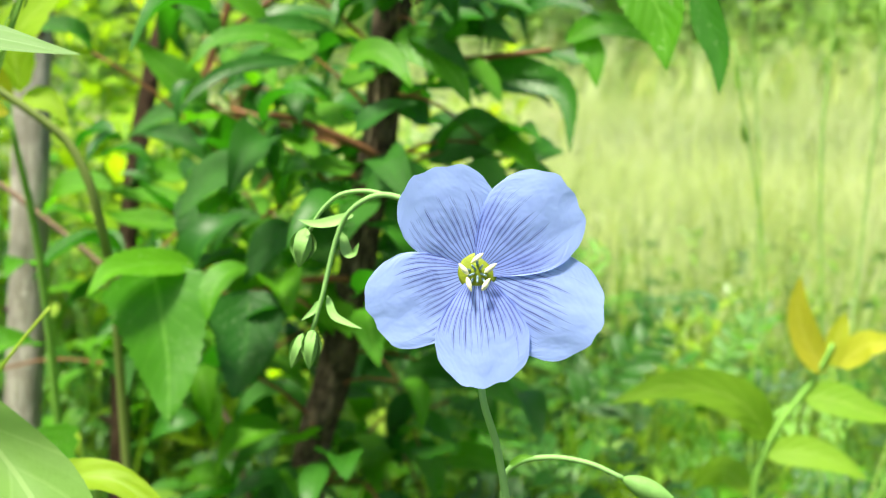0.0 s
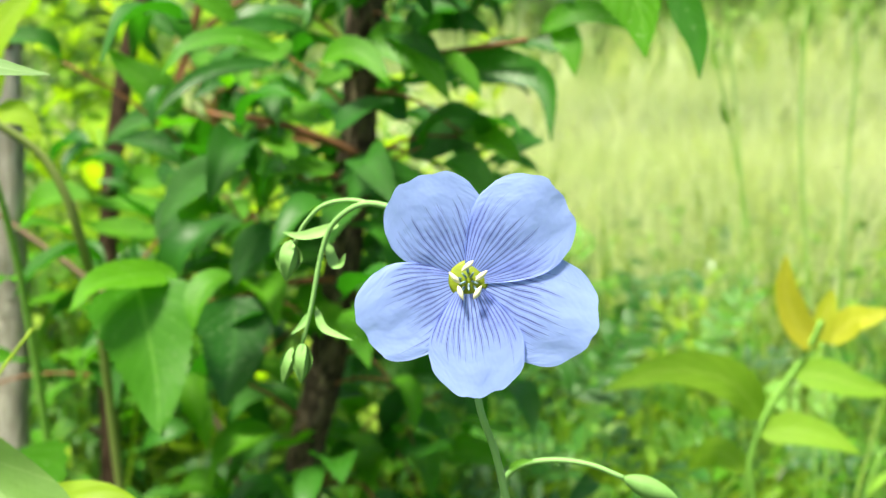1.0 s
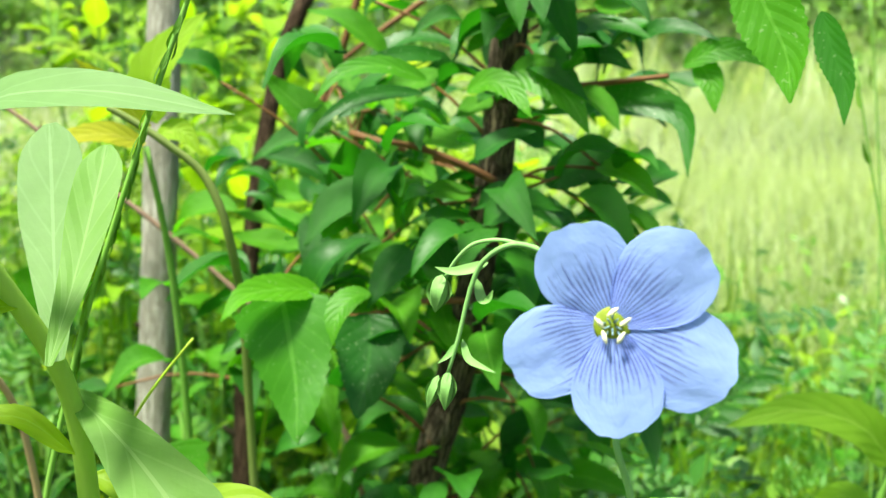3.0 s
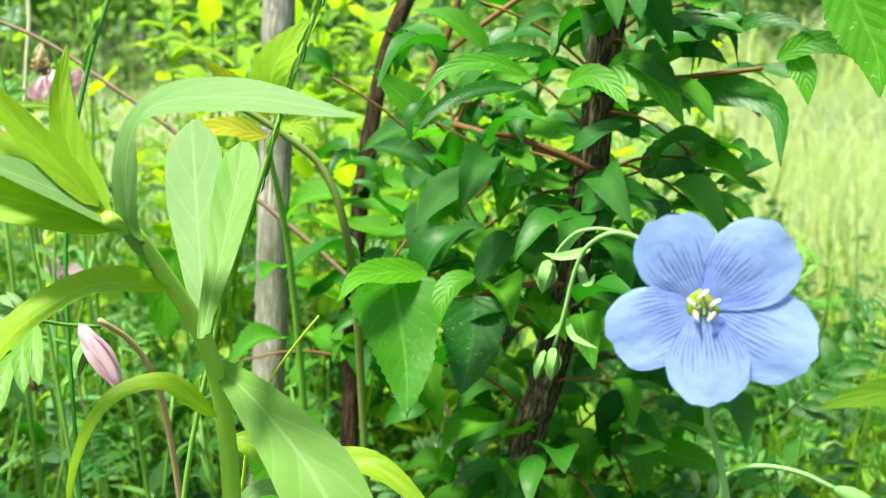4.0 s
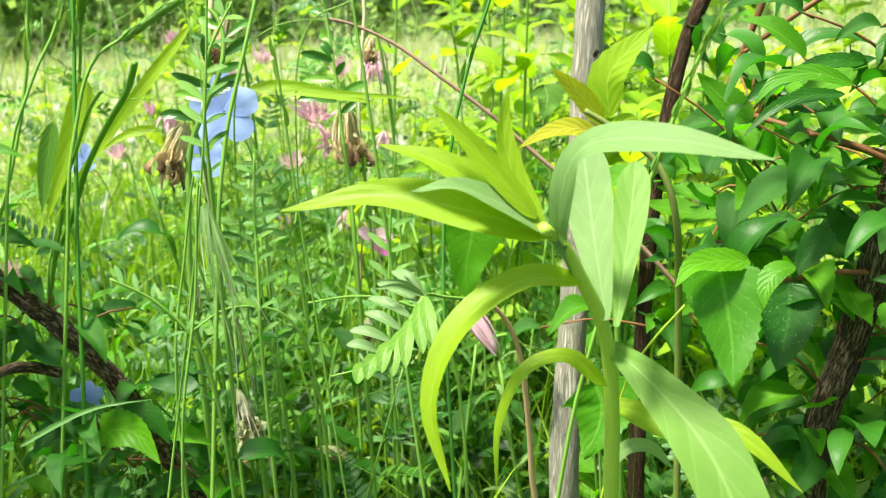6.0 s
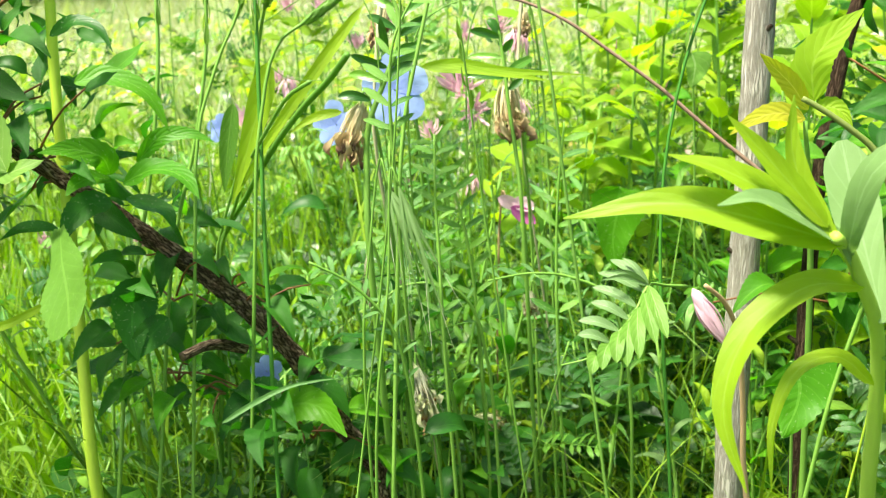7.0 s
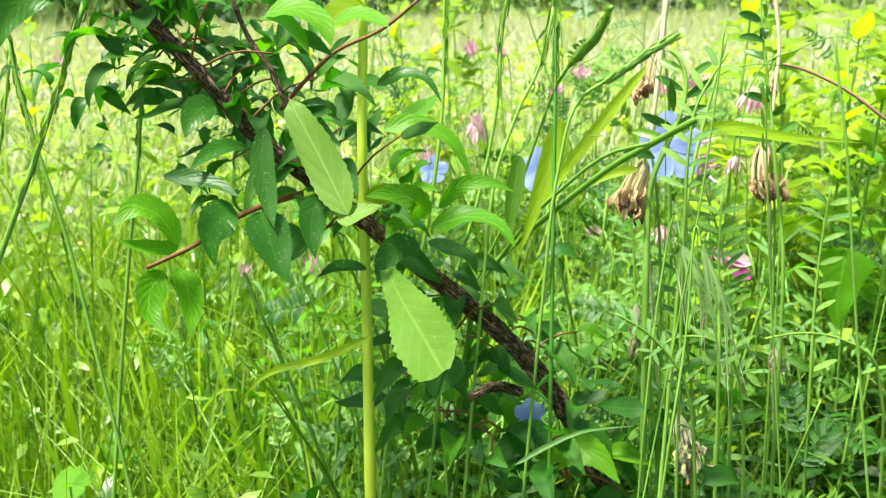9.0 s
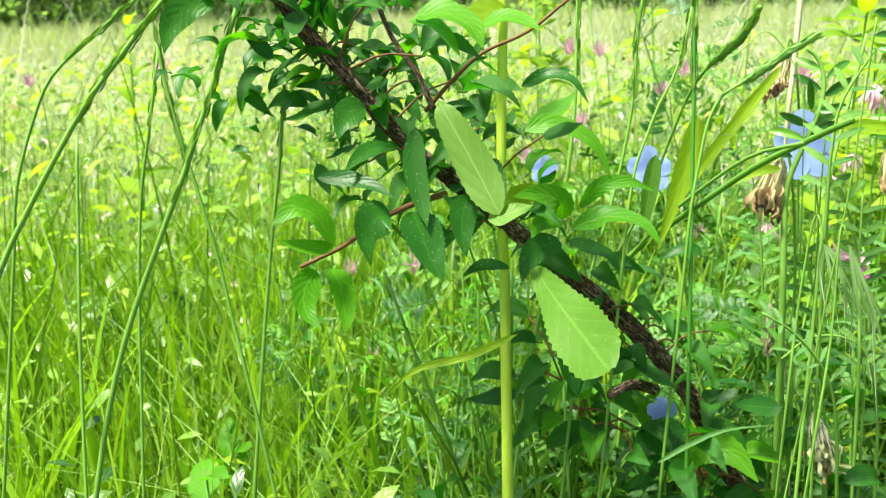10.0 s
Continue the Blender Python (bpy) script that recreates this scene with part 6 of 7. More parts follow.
grass_stalk([(-0.2661, 0.2052, 0.3536), (-0.2841, 0.2201, 0.3436), (-0.3058, 0.2321, 0.3311), (-0.3281, 0.2429, 0.3147), (-0.3479, 0.2554, 0.2997), (-0.3668, 0.2684, 0.2851), (-0.3907, 0.2757, 0.259)], 0.0029, 0, mt="stem_ear", seed=6, label="stout jointed green grass stem leaning across the meadow")
grass_stalk([(-0.2825, 0.2055, 0.3445), (-0.3047, 0.2218, 0.3368), (-0.3265, 0.2363, 0.3219), (-0.3494, 0.2491, 0.3027), (-0.369, 0.2634, 0.2827), (-0.3904, 0.2751, 0.2563)], 0.0018, 0, mt="stem_ear", seed=14, label="bright green grass stem leaning beside a stouter one")
grass_stalk([(-0.2803, 0.2981, 0.3795), (-0.282, 0.2935, 0.3656), (-0.2843, 0.2876, 0.3483), (-0.2868, 0.281, 0.3293), (-0.2878, 0.2762, 0.3135), (-0.2879, 0.27, 0.2904)], 0.0019, 0, seed=15, label="smooth thin grass stem")
grass_stalk([(-0.4981, 0.1132, 0.4073), (-0.5134, 0.1011, 0.3845), (-0.5277, 0.0900, 0.3630), (-0.5383, 0.0816, 0.3429), (-0.5483, 0.0734, 0.3221), (-0.5583, 0.0641, 0.2977), (-0.5652, 0.0536, 0.2617)], 0.0026, 30, 0.014, seed=10, close=0.045)
grass_stalk([(-0.5272, 0.1175, 0.4016), (-0.5421, 0.1068, 0.3865), (-0.5560, 0.0969, 0.3720), (-0.5625, 0.0911, 0.3554), (-0.5677, 0.0831, 0.3282)], 0.0016, 14, 0.013, seed=50, close=0.045)
grass_stalk([(-0.4901, 0.1420, 0.4048), (-0.4989, 0.1298, 0.3673), (-0.5069, 0.1195, 0.3348), (-0.5162, 0.1085, 0.3025), (-0.5256, 0.0965, 0.2672), (-0.5315, 0.0868, 0.2319), (-0.5347, 0.0792, 0.1983)], 0.0026, 24, 0.015, seed=11, close=0.045)
grass_stalk([(-0.5409, 0.1406, 0.3849), (-0.5358, 0.1398, 0.3633), (-0.5305, 0.1397, 0.3442), (-0.5225, 0.1398, 0.3196), (-0.5146, 0.1398, 0.2951), (-0.5035, 0.1377, 0.2559), (-0.4890, 0.1350, 0.2066)], 0.0019, 18, 0.013, seed=12, close=0.045)
grass_stalk([(-0.5490, 0.1006, 0.3479), (-0.5436, 0.0911, 0.3024), (-0.5385, 0.0823, 0.2601), (-0.5303, 0.0711, 0.2025)], 0.0017, 0, seed=13, mt="stem")
grass_stalk([(-0.4987, 0.1736, 0.3638), (-0.4987, 0.1676, 0.3320), (-0.4998, 0.1615, 0.3023), (-0.5001, 0.1530, 0.2625), (-0.4997, 0.1448, 0.2223)], 0.0019, 10, 0.013, seed=51, close=0.045)
grass_stalk([(-0.5473, 0.1473, 0.3797), (-0.5490, 0.1402, 0.3481), (-0.5511, 0.1336, 0.3185), (-0.5492, 0.1251, 0.2738), (-0.5455, 0.1176, 0.2286)], 0.0016, 8, 0.013, seed=52, close=0.045)
grass_stalk([(-0.2685, 0.2508, 0.3877), (-0.2706, 0.2496, 0.3594), (-0.2736, 0.2453, 0.3180), (-0.2783, 0.2400, 0.2756), (-0.2868, 0.2249, 0.1941)], 0.0010, 0, seed=17)
grass_stalk([(-0.2574, 0.2728, 0.3608), (-0.2549, 0.2742, 0.3261), (-0.2521, 0.2752, 0.2880), (-0.2480, 0.2760, 0.2465)], 0.0010, 5, 0.014, seed=18, close=0.12)
grass_stalk([(-0.2364, 0.2983, 0.3808), (-0.2327, 0.295, 0.3606), (-0.2279, 0.2916, 0.3382), (-0.2221, 0.2890, 0.2945), (-0.2172, 0.2875, 0.2566), (-0.2075, 0.2816, 0.1923)], 0.0015, 0, mt="stem_ear", seed=20, label="smooth bright green grass stem")


def grass_ear(pts, ear, r0, seed, label):
    """A stalk whose upper stretch is a plump close ear of overlapping spikelets."""
    root = grass_stalk(pts, 0.0016, 0, seed=seed, label=label)
    r = random.Random(seed)
    line = spline([Vector(q) for q in pts], 160)
    last = int(160 * ear)
    bm = bmesh.new()
    rings = []
    for i in range(0, last + 1, 2):
        u = i / last
        d = (line[max(i - 2, 0)] - line[i + 2]).normalized()
        a = d.cross(Vector((0.3, 0.9, 0.31))).normalized()
        b = d.cross(a)
        q = r0 * (0.25 + 0.75 * math.sin(math.pi * min(1.0, 0.06 + 0.94 * u)) ** 0.6) * r.uniform(0.90, 1.08)
        rings.append([bm.verts.new(line[i] + (a * math.cos(w) + b * math.sin(w)) * q) for w in [k * math.tau / 9 for k in range(9)]])
    for p, q in zip(rings, rings[1:]):
        for k in range(9):
            bm.faces.new((p[k], p[(k + 1) % 9], q[(k + 1) % 9], q[k]))
    bm.faces.new(rings[0][::-1])
    bm.faces.new(rings[-1])
    part("ear", bm, M["stem_ear"], root)
    for i in range(60):
        j = 4 + int(i * (last - 6) / 60)
        d = (line[j - 2] - line[j + 2]).normalized()
        o = d.cross(Vector((r.uniform(-1, 1), r.uniform(-1, 1), r.uniform(-1, 1)))).normalized()
        c = line[j] + o * r0 * 0.75
        placed("spikelet", EAR_SPIKE, along(c, c + d * 0.0040 + o * r.uniform(0.0004, 0.0008), o), root)


grass_ear([(-0.3066, 0.2289, 0.3927), (-0.3155, 0.2371, 0.3817), (-0.3258, 0.2455, 0.3738), (-0.3358, 0.2541, 0.3665), (-0.3453, 0.262, 0.3552), (-0.3552, 0.2672, 0.3349), (-0.3666, 0.2692, 0.3059), (-0.3791, 0.2724, 0.283), (-0.3918, 0.275, 0.259)], 0.36, 0.0019, 22, "stout light green grass ear leaning over")
grass_ear([(-0.2951, 0.2786, 0.3805), (-0.3062, 0.2706, 0.3729), (-0.3156, 0.2634, 0.3653), (-0.3222, 0.2585, 0.3606), (-0.3279, 0.2542, 0.3563), (-0.3319, 0.2493, 0.3462), (-0.3334, 0.2445, 0.3315), (-0.3346, 0.2383, 0.3111)], 0.42, 0.0018, 23, "long light green grass ear bent to the side")


def dry_stalk(pts, r0, label):
    p = [Vector(q) for q in pts]
    foot = Vector((p[-1].x + 0.01, p[-1].y + 0.05, 0))
    root = thing("dry_stalk", foot, label, "plant", "dry stalks")
    stem("stem", p + [p[-1].lerp(foot, 0.4), foot], r0, r0 * 0.3, M["stem_straw"], root, n=30, sides=8)


dry_stalk([(-0.3122, 0.3144, 0.4001), (-0.3118, 0.3044, 0.3617), (-0.3119, 0.3001, 0.3456), (-0.3113, 0.2919, 0.3134)], 0.0014, "thick dry beige stalk beside a blue flower")
dry_stalk([(-0.2793, 0.3794, 0.4001), (-0.2741, 0.3746, 0.371), (-0.2739, 0.3685, 0.3477), (-0.2721, 0.3605, 0.3141)], 0.0011, "dry beige stalk standing among the vetch")

G = thing("broad_grass", (-0.34, 0.35, 0.0), "broad light green grass blades", "grass")


def broad_blade(pts, w, mt="herb"):
    leaf(pts, w, (0.55, -0.7, 0.45), M[mt], G, "lance", 0.3, name="blade", n=18)


broad_blade([(-0.3144, 0.2955, 0.3662), (-0.3286, 0.2816, 0.3435), (-0.3455, 0.2646, 0.3149), (-0.3602, 0.2489, 0.2861)], 0.0055)
broad_blade([(-0.3389, 0.2573, 0.3463), (-0.3406, 0.2523, 0.3313), (-0.3439, 0.2457, 0.3139), (-0.3487, 0.2368, 0.2903)], 0.0105)
broad_blade([(-0.3569, 0.2545, 0.3293), (-0.3577, 0.2508, 0.317), (-0.3581, 0.2472, 0.3047), (-0.3581, 0.2441, 0.2933)], 0.0078, "herb_mid")
broad_blade([(-0.2912, 0.3013, 0.3391), (-0.2782, 0.3087, 0.3395), (-0.2582, 0.3187, 0.3352), (-0.2274, 0.3349, 0.3316)], 0.0050)
broad_blade([(-0.3303, 0.1934, 0.2133), (-0.3219, 0.2015, 0.2189), (-0.3095, 0.2119, 0.2246), (-0.2906, 0.2248, 0.2263)], 0.0022, "vetch_pale")
broad_blade([(-0.3024, 0.2543, 0.3266), (-0.3088, 0.2506, 0.3259), (-0.3146, 0.2468, 0.3237), (-0.3202, 0.2426, 0.3195)], 0.0042)
broad_blade([(-0.2922, 0.3080, 0.3376), (-0.2744, 0.3160, 0.3369), (-0.2610, 0.3216, 0.3341), (-0.2431, 0.3290, 0.3298)], 0.0060)
broad_blade([(-0.3806, 0.1680, 0.2679), (-0.3973, 0.1584, 0.2591), (-0.4172, 0.1475, 0.2526), (-0.4271, 0.1410, 0.2414)], 0.0035)

def vetch_shoot(line, leaves, r0, seed):
    """A stout shoot with narrow leaflets, each at its own angle."""
    r = random.Random(seed)
    foot = Vector(line[-1])
    root = thing("vetch", (foot.x, foot.y + 0.01, 0), "vetch shoot with narrow dark green leaflets on a stout stem", "plant", "vetch plants")
    stem("stem", [*line, (foot.x, foot.y + 0.005, foot.z * 0.5), (foot.x, foot.y + 0.01, 0.0)], r0 * 0.45, r0, M["stem"], root, n=44, sides=7)
    for k, (b, e) in enumerate(leaves):
        b, e = Vector(b), Vector(e)
        bend = Vector((0, -0.0006, r.uniform(-0.0004, 0.0012)))
        leaf([b, b.lerp(e, 0.35) + bend, b.lerp(e, 0.7) + bend, e], r.uniform(0.0034, 0.0044), (0.45 + r.uniform(-0.2, 0.2), -0.8, 0.35 + r.uniform(-0.2, 0.25)), M["vetch_dark" if k % 3 else "vetch"], root, "round", 0.35, name="leaflet", n=12, m=4)


vetch_shoot([(-0.3034, 0.2923, 0.3735), (-0.2994, 0.2935, 0.3699), (-0.2959, 0.2932, 0.3615), (-0.2956, 0.2902, 0.3496), (-0.3003, 0.2832, 0.3329), (-0.3046, 0.2764, 0.3163), (-0.3039, 0.2711, 0.2948), (-0.3018, 0.2658, 0.2709)],
            [((-0.2971, 0.2934, 0.3646), (-0.3091, 0.2950, 0.3692)), ((-0.2962, 0.2916, 0.3560), (-0.3076, 0.2870, 0.3624)), ((-0.2990, 0.2877, 0.3472), (-0.2995, 0.2841, 0.3613)), ((-0.2949, 0.2934, 0.3603), (-0.2880, 0.3062, 0.3675)), ((-0.2951, 0.2915, 0.3532), (-0.2853, 0.2988, 0.3607)), ((-0.2968, 0.2889, 0.3472), (-0.2845, 0.2894, 0.3501)), ((-0.2981, 0.2865, 0.3410), (-0.2907, 0.2987, 0.3451)), ((-0.2993, 0.2846, 0.3363), (-0.2892, 0.2918, 0.3424)), ((-0.2985, 0.2862, 0.3406), (-0.3095, 0.2749, 0.3473)), ((-0.3000, 0.2838, 0.3349), (-0.3161, 0.2829, 0.3384)), ((-0.3040, 0.2797, 0.3277), (-0.3165, 0.2735, 0.3300))], 0.0017, 1)
vetch_shoot([(-0.2770, 0.3424, 0.3972), (-0.2755, 0.3399, 0.3846), (-0.2737, 0.3382, 0.3745), (-0.2701, 0.3355, 0.3569), (-0.2665, 0.3328, 0.3392), (-0.2632, 0.3292, 0.3190), (-0.2593, 0.3260, 0.2988), (-0.2556, 0.3220, 0.2761)],
            [((-0.2699, 0.3356, 0.3569), (-0.2778, 0.3390, 0.3598)), ((-0.2682, 0.3345, 0.3493), (-0.2735, 0.3335, 0.3564)), ((-0.2679, 0.3344, 0.3483), (-0.2780, 0.3229, 0.3525)), ((-0.2665, 0.3329, 0.3397), (-0.2832, 0.3309, 0.3402)), ((-0.2651, 0.3312, 0.3306), (-0.2810, 0.3230, 0.3326)), ((-0.2668, 0.3335, 0.3425), (-0.2605, 0.3314, 0.3480)), ((-0.2647, 0.3322, 0.3334), (-0.2573, 0.3447, 0.3384)), ((-0.2637, 0.3307, 0.3256), (-0.2581, 0.3350, 0.3303)), ((-0.2755, 0.3399, 0.3846), (-0.2833, 0.3295, 0.3881)), ((-0.2757, 0.3416, 0.3912), (-0.2753, 0.3474, 0.3860)), ((-0.2739, 0.3385, 0.3760), (-0.2738, 0.3400, 0.3813)), ((-0.2729, 0.3388, 0.3750), (-0.2822, 0.3273, 0.3774)), ((-0.2714, 0.3376, 0.3674), (-0.2829, 0.3392, 0.3711))], 0.0011, 2)
vetch_spray([(-0.2718, 0.2689, 0.3741), (-0.2819, 0.2636, 0.3531), (-0.2843, 0.2622, 0.3336), (-0.2847, 0.2621, 0.3160)], 6, 0.013, (0.1, -0.7, 0.7), 4)
vetch_spray([(-0.2739, 0.2780, 0.3143), (-0.2726, 0.2730, 0.2875), (-0.2705, 0.2694, 0.2651), (-0.2682, 0.2649, 0.2383)], 8, 0.010, (0.1, -0.7, 0.7), 5)
vetch_spray([(-0.2967, 0.2146, 0.2757), (-0.2862, 0.2249, 0.2655), (-0.2748, 0.2338, 0.2466), (-0.2702, 0.2376, 0.2190)], 8, 0.0085, (0.0, -0.5, 0.85), 8, VETCH_PALE)
vetch_spray([(-0.2524, 0.2769, 0.2538), (-0.2399, 0.2917, 0.2537), (-0.2264, 0.3057, 0.2489), (-0.2117, 0.3179, 0.2344)], 7, 0.0085, (0.0, -0.5, 0.85), 9, VETCH_PALE)
vetch_spray([(-0.2994, 0.2594, 0.2422), (-0.2900, 0.2743, 0.2493), (-0.2748, 0.2893, 0.2444), (-0.2665, 0.2966, 0.2247)], 7, 0.0085, (0.0, -0.5, 0.85), 11, VETCH_PALE)
vetch_spray([(-0.2866, 0.2971, 0.3135), (-0.2804, 0.3022, 0.2901), (-0.2759, 0.3056, 0.2636), (-0.2730, 0.3065, 0.2314)], 9, 0.012, (0.1, -0.7, 0.7), 12)
vetch_spray([(-0.2391, 0.3346, 0.3107), (-0.2410, 0.3307, 0.2852), (-0.2415, 0.3269, 0.2569), (-0.2402, 0.3219, 0.2205)], 8, 0.013, (0.1, -0.7, 0.7), 13)
vetch_spray([(-0.3314, 0.3146, 0.3154), (-0.3269, 0.3176, 0.2875), (-0.3241, 0.3179, 0.2536), (-0.3199, 0.3187, 0.2188)], 9, 0.010, (0.1, -0.7, 0.7), 14)
vetch_spray([(-0.3028, 0.3005, 0.2878), (-0.2971, 0.3044, 0.2606), (-0.2930, 0.3057, 0.2274), (-0.2888, 0.3069, 0.1935)], 8, 0.014, (0.1, -0.7, 0.7), 15)
for k in range(70):
    a = radians(rng.uniform(62, 150))
    d = rng.uniform(0.46, 1.0)
    x, y = d * math.cos(a) - 0.05, d * math.sin(a) - 0.1
    h = rng.uniform(0.10, 0.24)
    lean = Vector((rng.uniform(-0.06, 0.06), rng.uniform(-0.05, 0.05), 0))
    vetch([(x + lean.x, y + lean.y, h), (x + lean.x * 0.5, y + lean.y * 0.5, h * 0.6), (x, y, 0.0)], rng.randrange(7, 12), rng.uniform(0.030, 0.045), (rng.uniform(-0.4, 0.4), -0.5, 0.8), k + 10)


for k in range(34):
    a = radians(rng.uniform(99, 142))
    d = rng.uniform(0.70, 1.05)
    x, y = d * math.cos(a) - 0.06, d * math.sin(a) - 0.1
    h = rng.uniform(0.30, 0.42)
    lean = Vector((rng.uniform(-0.10, 0.10), rng.uniform(-0.08, 0.08), 0))
    vetch([(x + lean.x, y + lean.y, h), (x + lean.x * 0.5, y + lean.y * 0.5, h * 0.6), (x, y, 0.0)], rng.randrange(7, 11), rng.uniform(0.026, 0.042), (rng.uniform(-0.4, 0.4), -0.5, 0.8), k + 900)
for k in range(38):
    a = radians(rng.uniform(75, 138))
    d = rng.uniform(0.50, 0.85)
    x, y = d * math.cos(a) - 0.06, d * math.sin(a) - 0.1
    h = rng.uniform(0.19, 0.31)
    lean = Vector((rng.uniform(-0.08, 0.08), rng.uniform(-0.06, 0.06), 0))
    vetch([(x + lean.x, y + lean.y, h), (x + lean.x * 0.5, y + lean.y * 0.5, h * 0.6), (x, y, 0.0)], rng.randrange(6, 10), rng.uniform(0.032, 0.050), (rng.uniform(-0.4, 0.4), -0.5, 0.8), k + 400)

# ---- mixed herbs of the meadow ----
HERBS = {
    "narrow": [leaf_mesh("leaf", "lance", 0.13, M["vetch"], a, 0.35, 0, 10, 2, wave=0.04, seed=i) for i, a in enumerate((0.08, 0.2, 0.3))],
    "narrow_dark": [leaf_mesh("leaf", "lance", 0.15, M["vetch_dark"], a, 0.3, 0, 10, 2, wave=0.04, seed=i) for i, a in enumerate((0.05, 0.2, 0.3))],
    "narrow_pale": [leaf_mesh("leaf", "lance", 0.14, M["vetch_pale"], a, 0.3, 0, 10, 2, wave=0.04, seed=i) for i, a in enumerate((0.05, 0.2, 0.3))],
    "green": [leaf_mesh("leaf", "lance", 0.24, M["herb"], a, 0.3, 0, 10, 2, wave=0.04, seed=i) for i, a in enumerate((0.1, 0.22, 0.3))],
    "dark": [leaf_mesh("leaf", "ovate", 0.45, M["plum"], a, 0.25, 0, 10, 2, wave=0.04, seed=i) for i, a in enumerate((0.1, 0.2, 0.0))],
    "lime": [leaf_mesh("leaf", "ovate", 0.50, M["lime"], a, 0.25, 1, 12, 2, wave=0.05, seed=i) for i, a in enumerate((0.1, 0.2, 0.0))],
    "yellow": [leaf_mesh("leaf", "ovate", 0.48, M["sap_yellow"], a, 0.25, 1, 12, 2, wave=0.05, seed=i) for i, a in enumerate((0.1, 0.2, 0.0))],
    "soft": [leaf_mesh("leaf", "lance", 0.20, M["herb_pale_sheen"], a, 0.3, 0, 10, 2, wave=0.04, seed=i) for i, a in enumerate((0.1, 0.22, 0.3))],
    "fresh": [leaf_mesh("leaf", "ovate", 0.55, M["plum_light"], a, 0.25, 1, 12, 2, wave=0.05, seed=i) for i, a in enumerate((0.1, 0.2, 0.0))],
}


def herb(x, y, h, count, size, kind, seed, label, mt="stem", lean=0.15, low=0.15):
    r = random.Random(seed)
    root = thing("meadow_herb", (x, y, 0), label, "plant", "meadow herbs")
    far = math.hypot(x + 0.05, y + 0.1) > 0.72 and isinstance(kind, str)
    meshes, poses = [], []
    lx, ly = r.uniform(-lean, lean) * h, r.uniform(-lean, lean) * h
    line = [(x + lx, y + ly, h), (x + lx * 0.4, y + ly * 0.4, h * 0.55), (x, y, 0.0)]
    stem("stem", line, 0.0007, 0.0013, M[mt], root, n=10, sides=6)
    pts = spline(line, 30)
    for i in range(count):
        t = i / count
        c = pts[int(30 * t * (1 - low))]
        a = i * 2.4 + r.uniform(-0.4, 0.4)
        d = Vector((math.cos(a), math.sin(a), r.uniform(0.1, 0.9) * (1.2 - t))).normalized()
        kd = kind if isinstance(kind, str) else (kind[0] if t < 0.35 else kind[1])
        me = r.choice(HERBS[kd])
        m = along(c, c + d * size * (0.65 + 0.5 * t) * r.uniform(0.8, 1.2), (d.x * -0.4, d.y * -0.4 - 0.3, 1))
        if far:
            meshes.append(me), poses.append(m)
        else:
            placed("leaf", me, m, root)
    if far:
        joined("foliage", meshes, poses, root)


for k in range(60):
    a = radians(rng.uniform(86, 142))
    d = rng.uniform(0.48, 0.95)
    herb(d * math.cos(a) - 0.06, d * math.sin(a) - 0.1, rng.uniform(0.12, 0.30), rng.randrange(9, 15), rng.uniform(0.022, 0.038), rng.choice(["narrow", "narrow", "narrow_dark", "narrow_pale"]), 1200 + k, "slender plant with narrow pointed green leaves", "stem", 0.35)
for k in range(80):
    a = radians(rng.uniform(58, 155))
    d = rng.uniform(0.50, 1.3)
    kind = rng.choice(["green", "green", "fresh", "dark", "fresh"])
    herb(d * math.cos(a) - 0.05, d * math.sin(a) - 0.1, rng.uniform(0.06, 0.20), rng.randrange(8, 14), rng.uniform(0.022, 0.040), kind, 200 + k, "low leafy green herb in the grass")
for k in range(110):
    a = radians(rng.uniform(88, 142))
    d = rng.uniform(0.47, 0.75)
    herb(d * math.cos(a) - 0.06, d * math.sin(a) - 0.1, rng.uniform(0.06, 0.22), rng.randrange(7, 12), rng.uniform(0.016, 0.030), rng.choice(["green", "fresh", "dark", "dark", "fresh", "soft"]), 600 + k, "small leafy herb between the grass stems")
for k in range(34):
    a = radians(rng.uniform(30, 66))
    d = rng.uniform(0.45, 1.3)
    herb(d * math.cos(a) - 0.03, d * math.sin(a) - 0.03, rng.uniform(0.05, 0.16), rng.randrange(7, 12), rng.uniform(0.02, 0.035), rng.choice(["green", "fresh", "lime"]), 300 + k, "low leafy green herb in the grass")
def sapling(px, hh, kd, sz):
    p = Vector(px)
    herb(p.x, p.y, p.z + hh, 12, sz * 0.8, kd, int(abs(p.x) * 9999) % 997, "young sapling with sunlit yellow-green leaves", "stem", 0.1, 0.4)


sapling((-0.2613, 0.7654, 0.3692), 0.05, ("yellow", "lime"), 0.055)
sapling((-0.2478, 0.6252, 0.3180), 0.04, ("lime", "lime"), 0.05)
sapling((-0.1614, 0.8231, 0.3826), 0.06, ("lime", "fresh"), 0.055)
sapling((0.0305, 0.7764, 0.3540), 0.03, ("yellow", "yellow"), 0.05)
sapling((0.0037, 0.7159, 0.3052), 0.03, ("yellow", "lime"), 0.04)
sapling((-0.0758, 0.6541, 0.2626), 0.03, ("lime", "lime"), 0.045)
sapling((-0.1710, 0.5980, 0.2572), 0.03, ("lime", "yellow"), 0.04)
sapling((-0.1642, 0.5313, 0.3401), 0.03, ("lime", "lime"), 0.055)
sapling((-0.1897, 0.5018, 0.2934), 0.02, ("lime", "fresh"), 0.05)
sapling((-0.0959, 0.5669, 0.3513), 0.03, ("yellow", "lime"), 0.055)
